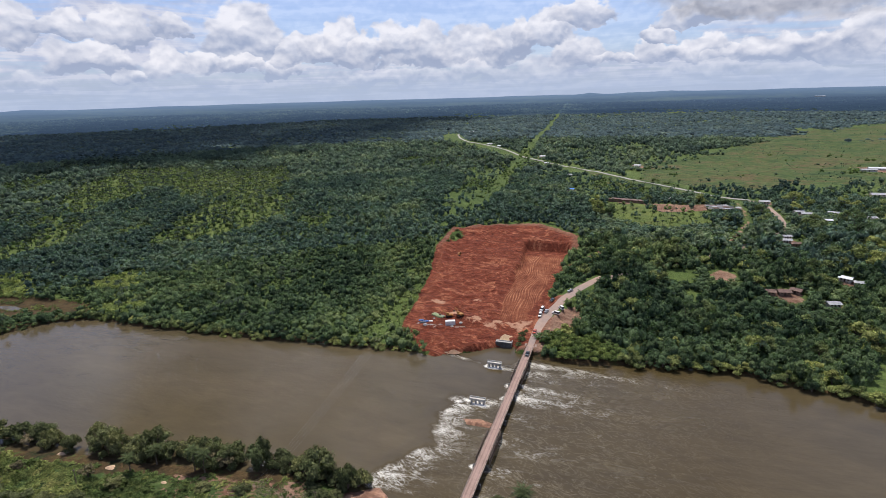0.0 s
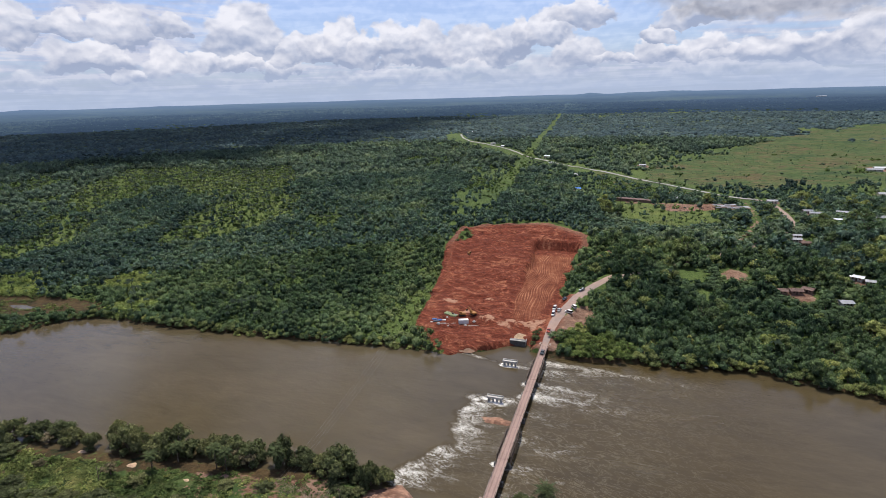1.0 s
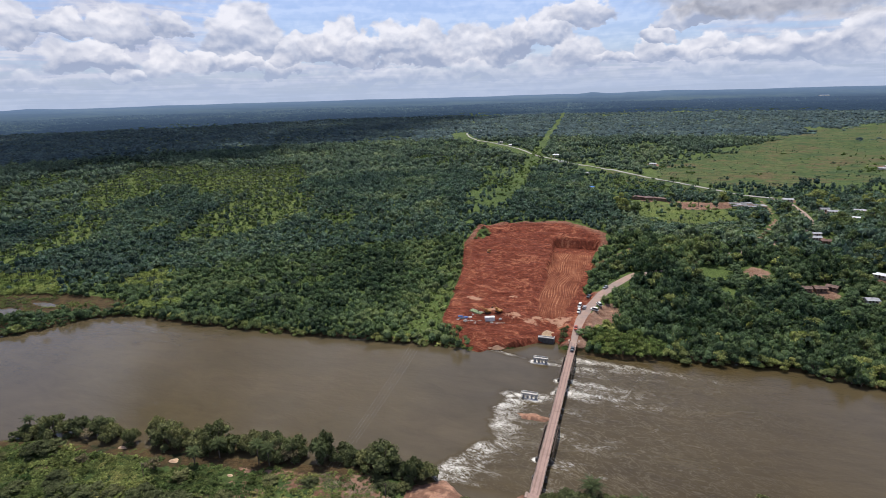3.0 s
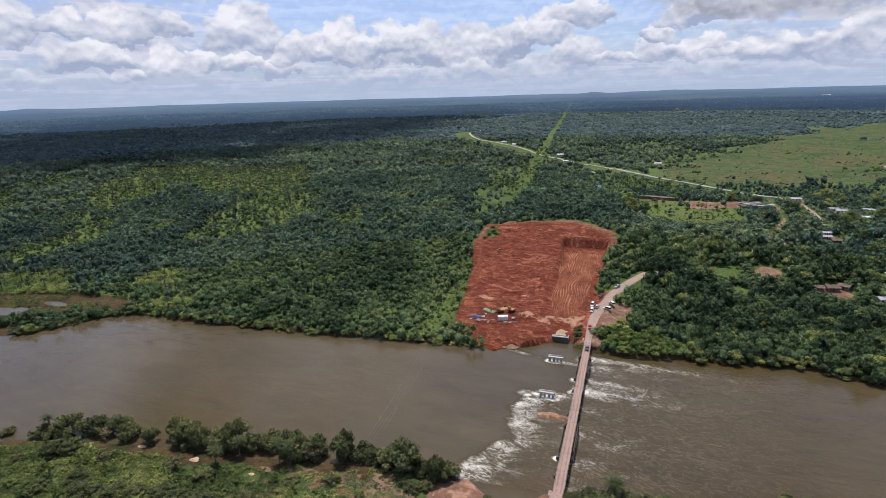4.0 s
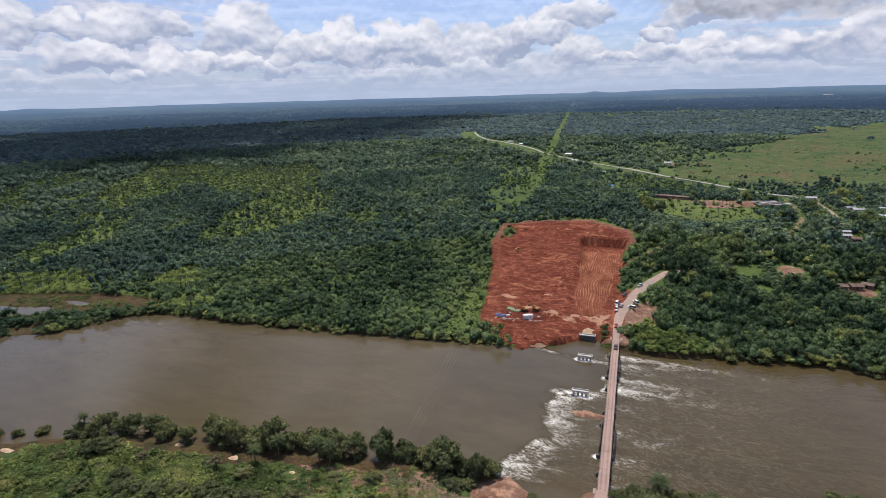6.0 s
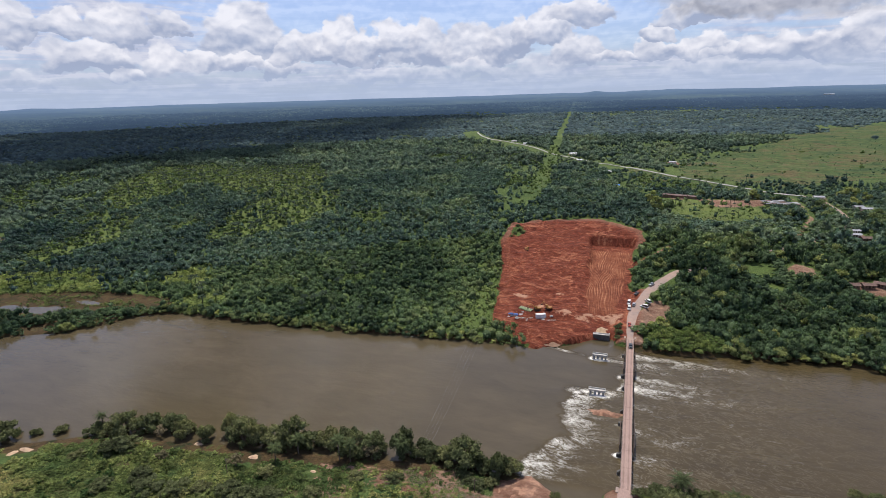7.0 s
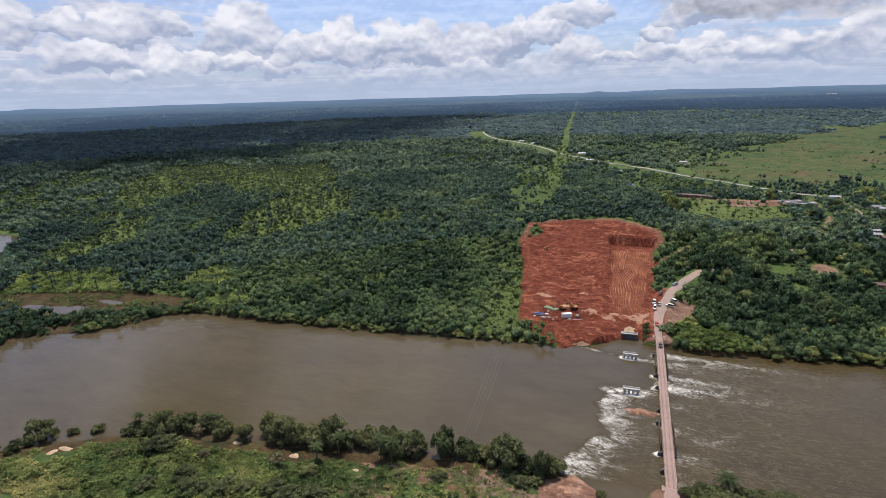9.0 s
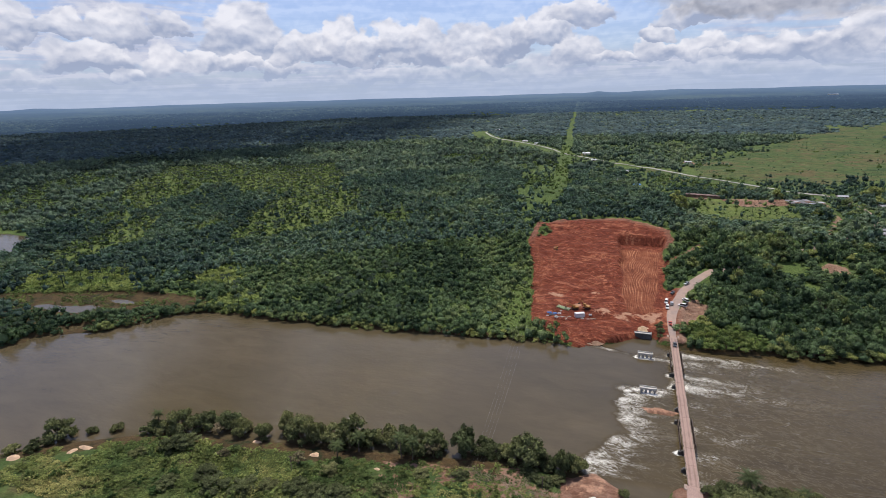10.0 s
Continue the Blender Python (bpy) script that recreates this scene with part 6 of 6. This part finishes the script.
for x, y, turn, paint, van, label in ((-45.2, 272, 180, RED_PAINT, False, "dull red car rolling down to the bridge"), (-46.0, 302, 172, WHITE_PAINT, True, "white minibus in the queue before the bridge"), (-45.8, 294, 178, WHITE_PAINT, True, "white minibus in the queue before the bridge"), (-43.2, 300, 352, SILVER_PAINT, False, "pale silver car leaving the bridge on the dusty road"), (-42.0, 316, 160, DARK_PAINT, False, "dark car coming down the curving road"), (-33.0, 331, 145, SILVER_PAINT, False, "pale car on the road bend")):
    car(road_spot(x, y), turn, paint, label, van)
car(road_spot(-37.4, 298.6, 0.05), 65, WHITE_PAINT, "white pickup parked on bare earth beside the road", True)
car(road_spot(-35.2, 306.2, 0.05), 30, WHITE_PAINT, "white minibus parked on bare earth beside the road", True)
car(road_spot(-75.2, 123.6, 0.05), 300, WHITE_PAINT, "white pickup parked on the red earth spit", True)


# ---------- building site ----------
def container(at, turn, paint, label, long=6.06):
    top = thing("site_container", at, turn, label, "container")
    bm = boxes(((-long / 2, -1.22, 0.15), (long / 2, 1.22, 2.59)), bevel=0.03)
    n = int(long / 0.28)
    for k in range(n):
        x = -long / 2 + 0.14 + k * long / n
        for side in (-1, 1):
            box(bm, (x, side * 1.235 - 0.02, 0.35), (x + 0.13, side * 1.235 + 0.02, 2.4))
    part("shell", bm, paint, top)
    part("roof_panel", boxes(((-long / 2 + 0.03, -1.19, 2.593), (long / 2 - 0.03, 1.19, 2.64)), bevel=0.02), WHITE_PAINT, top, "sun-bleached white roof")
    for side in (-1, 1):
        part("door_leaf", boxes(((long / 2 + 0.002, side * 0.6 - 0.56, 0.3), (long / 2 + 0.06, side * 0.6 + 0.56, 2.45)), bevel=0.02), paint, top)
        part("skid", boxes(((-long / 2, side * 0.9 - 0.1, 0.0), (long / 2, side * 0.9 + 0.1, 0.148))), STEEL, top)
    return top


container((-93.8, 272.3, height(-93.8, 272.3)), 24, WHITE_PAINT, "white steel site container on red earth", 5.6)
sheet = thing("tarpaulin_stack", (-108.5, 269.5, height(-108.5, 269.5) - 0.1), 14, "stacked building material under blue and pale sheets", "building material")
part("blue_sheet", boxes(((-3.6, 0.2, 0.0), (-0.6, 1.8, 1.2)), bevel=0.3), BLUE_PAINT, sheet, "blue sheeting")
part("blue_sheet", boxes(((-0.3, -0.2, 0.0), (2.2, 1.5, 0.9)), bevel=0.3), BLUE_PAINT, sheet, "blue sheeting")
part("dark_sheet", boxes(((-2.6, -2.0, 0.0), (1.0, -0.4, 0.8)), bevel=0.25), DARK_PAINT, sheet, "dark sheeting")
part("pallet", boxes(((-4.2, -2.2, 0.0), (-2.8, -0.8, 0.4)), bevel=0.06), WHITE_PAINT, sheet, "pale boards")
part("pallet", boxes(((2.6, 0.5, 0.0), (4.6, 1.6, 0.6)), bevel=0.06), WHITE_PAINT, sheet, "pale boards")
for k in range(8):
    tx, ty = -107.4 + k * 0.98, 281.2 - k * 0.36
    drum = thing("pipe_section", (tx, ty, height(tx, ty) - 0.05), -20, "pale green pipe section lying in a row on red earth", "pipe", "row of pipe sections")
    bm = bmesh.new()
    tube(bm, (0, -1.5, 0.42), (0, 1.5, 0.42), 0.42, 0.42, 12)
    part("pipe_barrel", bm, LIME_PAINT, drum)
    bm = bmesh.new()
    tube(bm, (0, 1.5, 0.42), (0, 1.8, 0.42), 0.5, 0.5, 12)
    part("pipe_socket", bm, KERB, drum)
rng = np.random.default_rng(61)
for px_, py_ in ((-105.5, 265.0), (-102.8, 266.6), (-100.6, 264.5), (-89.0, 270.2), (-86.4, 271.6), (-100.0, 270.5), (-87.5, 268.6)):
    planks = thing("plank_stack", (px_, py_, height(px_, py_)), rng.uniform(0, 180), "loose stack of grey weathered planks on red earth", "planks", "plank stacks on the building site")
    for k in range(6):
        plank = part("plank", boxes(((-1.6, -0.12, 0.0), (1.6, 0.12, 0.05)), bevel=0.01), (CONCRETE, KERB, DRY_WOOD)[k % 3], planks)
        plank.matrix_basis = pose(rng.uniform(-0.4, 0.4), (k % 3 - 1) * 0.34 + rng.uniform(-0.06, 0.06), 0.06 * (k // 3) + 0.005 * k, 0, 0, rng.uniform(-14, 14))


def excavator(at, turn, label):
    top = thing("excavator", at, turn, label, "excavator", "machines on the building site")
    for side in (-1, 1):
        tr = part("track", boxes(((side * 1.15 - 0.28, -1.9, 0.0), (side * 1.15 + 0.28, 1.9, 0.85)), bevel=0.3), RUBBER, top)
        for y in (-1.2, 0, 1.2):
            bm = bmesh.new()
            tube(bm, (side * 1.15 - 0.3, y, 0.42), (side * 1.15 + 0.3, y, 0.42), 0.3, 0.3, 10)
            part("track_roller", bm, STEEL, tr)
    part("engine_housing", boxes(((-1.3, -2.1, 0.95), (1.3, 1.2, 1.9)), bevel=0.12), YELLOW_PAINT, top)
    cab = part("cab", boxes(((-1.3, 0.0, 1.903), (-0.2, 1.6, 3.0)), bevel=0.1), YELLOW_PAINT, top)
    part("cab_glass", boxes(((-1.2, 1.59, 2.0), (-0.3, 1.63, 2.85)), bevel=0.01), GLASS, cab)
    bm = bmesh.new()
    tube(bm, (0.3, 1.1, 1.6), (0.3, 3.6, 4.0), 0.28, 0.22, 4)
    part("boom", bm, YELLOW_PAINT, top)
    bm = bmesh.new()
    tube(bm, (0.3, 3.6, 4.0), (0.3, 5.4, 2.0), 0.2, 0.16, 4)
    part("stick", bm, YELLOW_PAINT, top)
    part("bucket", boxes(((-0.3, 4.9, 1.1), (0.9, 5.8, 2.0)), bevel=0.2), STEEL, top)
    return top


excavator((-90.8, 281.5, height(-90.8, 281.5)), 60, "orange tracked excavator on the building site")
excavator((-97.4, 281.0, height(-97.4, 281.0)), 110, "dusty orange tracked excavator beside the pipes")
excavator((-122.5, 382, height(-122.5, 382)), 200, "small orange excavator on the red slope")
for k, (x, y, s) in enumerate(((-106, 264, 1.2), (-103, 266, 0.8), (-92, 270, 1.0), (-89, 268, 0.8), (-88, 274, 1.0), (-101, 280, 0.9), (-105, 276, 0.7))):
    bm = bmesh.new()
    bmesh.ops.create_icosphere(bm, subdivisions=2, radius=s)
    for v in bm.verts:
        v.co *= 1 + 0.35 * noise.noise(v.co * 1.3 + Vector((k, 0, 0)))
        v.co.z *= 0.6
    me = bpy.data.meshes.new("boulder")
    bm.to_mesh(me), bm.free()
    me.materials.append(GRAVEL if k > 6 else CONCRETE)
    ob = new("boulder", me)
    ob.matrix_basis = pose(x, y, height(x, y) + 0.15 * s)
    tagged(ob, "rough pale boulder lying on red earth", "boulder", "boulders on the building site")


# ---------- houses ----------
def house(at, turn, wide, deep, tall, roof_mat, wall_mat, label, pitch=0.28):
    top = thing("house", at, turn, label, "house", "village houses")
    t = 0.22
    wall = part("wall", boxes(((-wide / 2, -deep / 2, -0.6), (wide / 2, -deep / 2 + t, tall)), ((-wide / 2, deep / 2 - t, -0.6), (wide / 2, deep / 2, tall)), ((-wide / 2, -deep / 2 + t, -0.6), (-wide / 2 + t, deep / 2 - t, tall)), ((wide / 2 - t, -deep / 2 + t, -0.6), (wide / 2, deep / 2 - t, tall))), wall_mat, top)
    ridge, o = tall + pitch * deep / 2 + 0.1, 0.7
    for side in (-1, 1):
        bm = bmesh.new()
        run = math.hypot(deep / 2 + o, (deep / 2 + o) * pitch)
        m = Matrix.Translation((0, 0, ridge)) @ Matrix.Rotation(-side * math.atan(pitch), 4, "X")
        box(bm, (-wide / 2 - o, min(0, side * run), -0.06), (wide / 2 + o, max(0, side * run), 0.0), 0, m)
        n = int(wide / 0.8)
        for k in range(n):
            x = -wide / 2 - o + 0.2 + k * (wide + 2 * o) / n
            box(bm, (x, min(0, side * run), 0.0), (x + 0.25, max(0, side * run), 0.05), 0, m)
        part("roof", bm, roof_mat, top)
        bm = bmesh.new()
        x = side * (wide / 2 - t / 2)
        a = [bm.verts.new((x + s * t / 2, y, z)) for s in (-1, 1) for y, z in ((-deep / 2, tall), (deep / 2, tall), (0, ridge - 0.1))]
        bm.faces.new(a[:3]), bm.faces.new(a[5:2:-1])
        for i, j in ((0, 1), (1, 2), (2, 0)):
            bm.faces.new((a[i], a[j], a[j + 3], a[i + 3]))
        part("gable", bm, wall_mat, top)
    part("door", boxes(((-0.45, -deep / 2 - 0.05, 0.0), (0.45, -deep / 2 + 0.03, 2.0)), bevel=0.01), DOOR, wall)
    for x in (-wide * 0.3, wide * 0.3):
        w = part("window", boxes(((x - 0.5, -deep / 2 - 0.03, 0.9), (x + 0.5, -deep / 2 + 0.02, 1.8)), bevel=0.01), DOOR, wall)
    return top


def on_ground(x, y):
    return (x, y, height(x, y))


RUSTY, ZINC, PALE = (RUST_TIN, MUD_WALL, "low mud house with a rusted iron roof among trees"), (TIN, PALE_WALL, "low village house with a bright zinc roof"), (WHITE_TIN, PALE_WALL, "low house with a white painted roof")
BLUE = (BLUE_TIN, PALE_WALL, "small house with a vivid blue roof")
HOMES = [(82, 356, 9, 6, 6, RUSTY), (90.5, 357.5, 8.5, 6, 10, RUSTY), (98, 361, 7, 6, -30, RUSTY), (113, 346, 8, 6, 10, ZINC), (129, 382, 8.5, 6, -32, PALE), (134, 376.5, 6, 5, -10, ZINC), (111, 452, 7, 5, 10, ZINC), (109, 444, 8, 6, 5, ZINC), (113.5, 438, 8, 6, 10, RUSTY), (117, 568, 11, 7, 5, ZINC), (135, 527, 9, 7, 20, ZINC), (139, 518, 10, 6, 0, ZINC), (160, 524, 10, 6, -15, ZINC), (149, 497, 6, 5, 0, PALE), (181, 510, 10, 7, 10, ZINC), (224, 624, 16, 10, 0, ZINC), (-65, 612, 9, 7, 10, BLUE), (33, 574, 9, 5, 0, ZINC), (51, 571, 11, 6, 10, ZINC), (62, 566, 6, 5, 0, ZINC), (-147, 940, 16, 8, 10, PALE), (-129, 858, 9, 6, 0, PALE), (-286, 1112, 14, 8, 20, ZINC), (-252, 1066, 16, 8, 20, PALE), (-433, 1488, 16, 10, 0, PALE), (5, 834, 12, 9, 0, ZINC), (-85, 649, 10, 6, 0, ZINC), (-80, 728, 13, 8, 0, ZINC), (292, 826, 30, 10, 0, PALE), (276, 810, 22, 9, 0, ZINC), (898, 3434, 62, 20, 10, PALE)]
for x, y, w, d, turn, (roof_mat, wall_mat, label) in HOMES:
    house(on_ground(x, y), turn, 0.74 * w, 0.78 * d, 2.3, roof_mat, wall_mat, label)

# a long roofless row of rooms, and a market of many small roofs
ruin = thing("row_house", on_ground(-5, 552), -14, "long low row of rooms with a rusted broken roof", "building")
part("long_wall", boxes(((-17, -3, -1), (17, -2.7, 2.6)), ((-17, 2.7, -1), (17, 3, 2.6))), MUD_WALL, ruin)
for k in range(9):
    x = -17 + k * 4.2
    part("cross_wall", boxes(((x, -2.7, -1), (x + 0.25, 2.7, 2.5))), MUD_WALL, ruin)
    if k < 8:
        bm = bmesh.new()
        box(bm, (x + 0.1, -3.8, 2.602), (x + 4.0, 3.6, 2.68), 0, pose(0, 0, 0.05 * (k % 3), 2 * (k % 2) - 1))
        part("roof_sheet", bm, RUST_TIN, ruin)
rng = np.random.default_rng(31)
for k in range(16):
    x, y = 66 + (k % 6) * 4.6 + rng.uniform(-0.8, 0.8), 524 + (k // 6) * 6.5 + rng.uniform(-1, 1)
    stall = thing("market_stall", on_ground(x, y), rng.uniform(-25, 25), "open timber market stall with grey tin roof", "stall", "stalls of the market")
    for px, py in ((-1.8, -1.8), (1.8, -1.8), (-1.8, 1.8), (1.8, 1.8)):
        bm = bmesh.new()
        tube(bm, (px, py, -0.5), (px, py, 2.2), 0.08, 0.07, 6)
        part("post", bm, BARK, stall)
    bm = bmesh.new()
    box(bm, (-2.4, -2.6, 2.202), (2.4, 2.6, 2.27), 0, pose(0, 0, 0.0, rng.uniform(-4, 4)))
    part("roof", bm, (STALL_TIN, RUST_TIN, STALL_TIN, TIN)[k % 4], stall)

# ---------- odds and ends on the near bank ----------
for px_, py_, tall in ((-178, 108.5, 6.5), (-92, 126, 5.0)):
    post = thing("wooden_pole", (px_, py_, height(px_, py_)), 0, "thin weathered wooden pole standing in the undergrowth", "pole")
    bm = bmesh.new()
    tube(bm, (0, 0, -0.6), (0.1, 0.05, tall), 0.14, 0.10, 8)
    part("shaft", bm, BARK, post)
    part("crossbar", boxes(((-0.7, -0.06, tall - 0.6), (0.9, 0.06, tall - 0.48))), BARK, post)
rng = np.random.default_rng(52)
for px_, py_ in ((-118, 127.5), (-112, 125.5), (-106, 127), (-98.6, 126), (-122, 123), (-94, 122.4), (-89.5, 122.5), (-99, 119.7), (-103, 122.5), (-92, 118.5)):
    pile = thing("brush_pile", (px_, py_, height(px_, py_)), rng.uniform(0, 180), "pile of dry cut branches bleached pale brown", "brush pile", "brush piles on the bank")
    lie = rng.uniform(0, 3.1)
    for _ in range(34):
        bm = bmesh.new()
        a, r0 = lie + rng.normal(0, 0.5), rng.uniform(0.7, 2.4)
        q = rng.uniform(-2.2, 2.2, 2)
        tube(bm, (q[0] - r0 * math.cos(a), q[1] - r0 * math.sin(a), rng.uniform(0, 0.5)), (q[0] + r0 * math.cos(a), q[1] + r0 * math.sin(a), rng.uniform(0.1, 0.6)), 0.05, 0.02, 4)
        part("branch", bm, DRY_WOOD, pile)

# ---------- cables over the river ----------
for k in range(4):
    cu_data = bpy.data.curves.new("cable", "CURVE")
    cu_data.dimensions, cu_data.bevel_depth = "3D", 0.014
    sp = cu_data.splines.new("POLY")
    sp.points.add(40)
    for i, pt in enumerate(sp.points):
        s = i / 40
        pt.co = (-117.5 - 6 * s + k * 1.3 * (1 + 0.5 * s), 126 + 112 * s, 1.6 + 7 * s * s + 0.15 * k, 1)
    cu_data.materials.append(CABLE)
    tagged(new("cable", cu_data), "thin pale cable slung low across the river", "cable", "cables over the river")


# ---------- clouds that shade the far woods ----------
def cloud(name, spots, base, seed):
    """A flat-bottomed heap of round billows over given places of the ground, along the sun's rays."""
    rng, bm = np.random.default_rng(seed), bmesh.new()
    for x, y, r in spots:
        at = Vector((x, y, 25)) + SUN_WAY * ((base - 25) / SUN_WAY.z)
        for _ in range(3):
            q = at + Vector((rng.uniform(-0.4, 0.4) * r, rng.uniform(-0.4, 0.4) * r, rng.uniform(0, 0.12) * r))
            made = bmesh.ops.create_icosphere(bm, subdivisions=3, radius=r * rng.uniform(0.62, 0.92), matrix=Matrix.Translation(q) @ Matrix.Diagonal((1, 1, 0.3, 1)))["verts"]
            for v in made:
                d = v.co - q
                v.co = q + d * (1 + 0.22 * noise.noise(v.co / (0.3 * r)) + 0.12 * noise.noise(v.co / (0.11 * r)))
    me = bpy.data.meshes.new(name)
    bm.to_mesh(me), bm.free()
    me.materials.append(CLOUD)
    return tagged(new(name, me), "white cumulus cloud high over the forest", "cloud", kind="structure")


cloud("cloud", [(-760, 930, 150), (-1230, 740, 150), (-1120, 800, 130), (-1400, 760, 260), (-980, 900, 300), (-850, 1250, 230), (-1250, 1250, 420), (-950, 1650, 330), (-1500, 1700, 450), (-1200, 2200, 450), (-850, 2100, 260), (-850, 2700, 380), (-1900, 1900, 450), (-1250, 800, 260), (-1450, 1050, 320), (-1900, 1400, 380)], 1000, 3)
cloud("cloud", [(-150, 2650, 260), (200, 2750, 330), (550, 2650, 320), (850, 2550, 300), (1150, 2600, 320), (0, 3050, 380), (450, 3150, 420), (900, 3050, 420), (1350, 2950, 420)], 1000, 4)
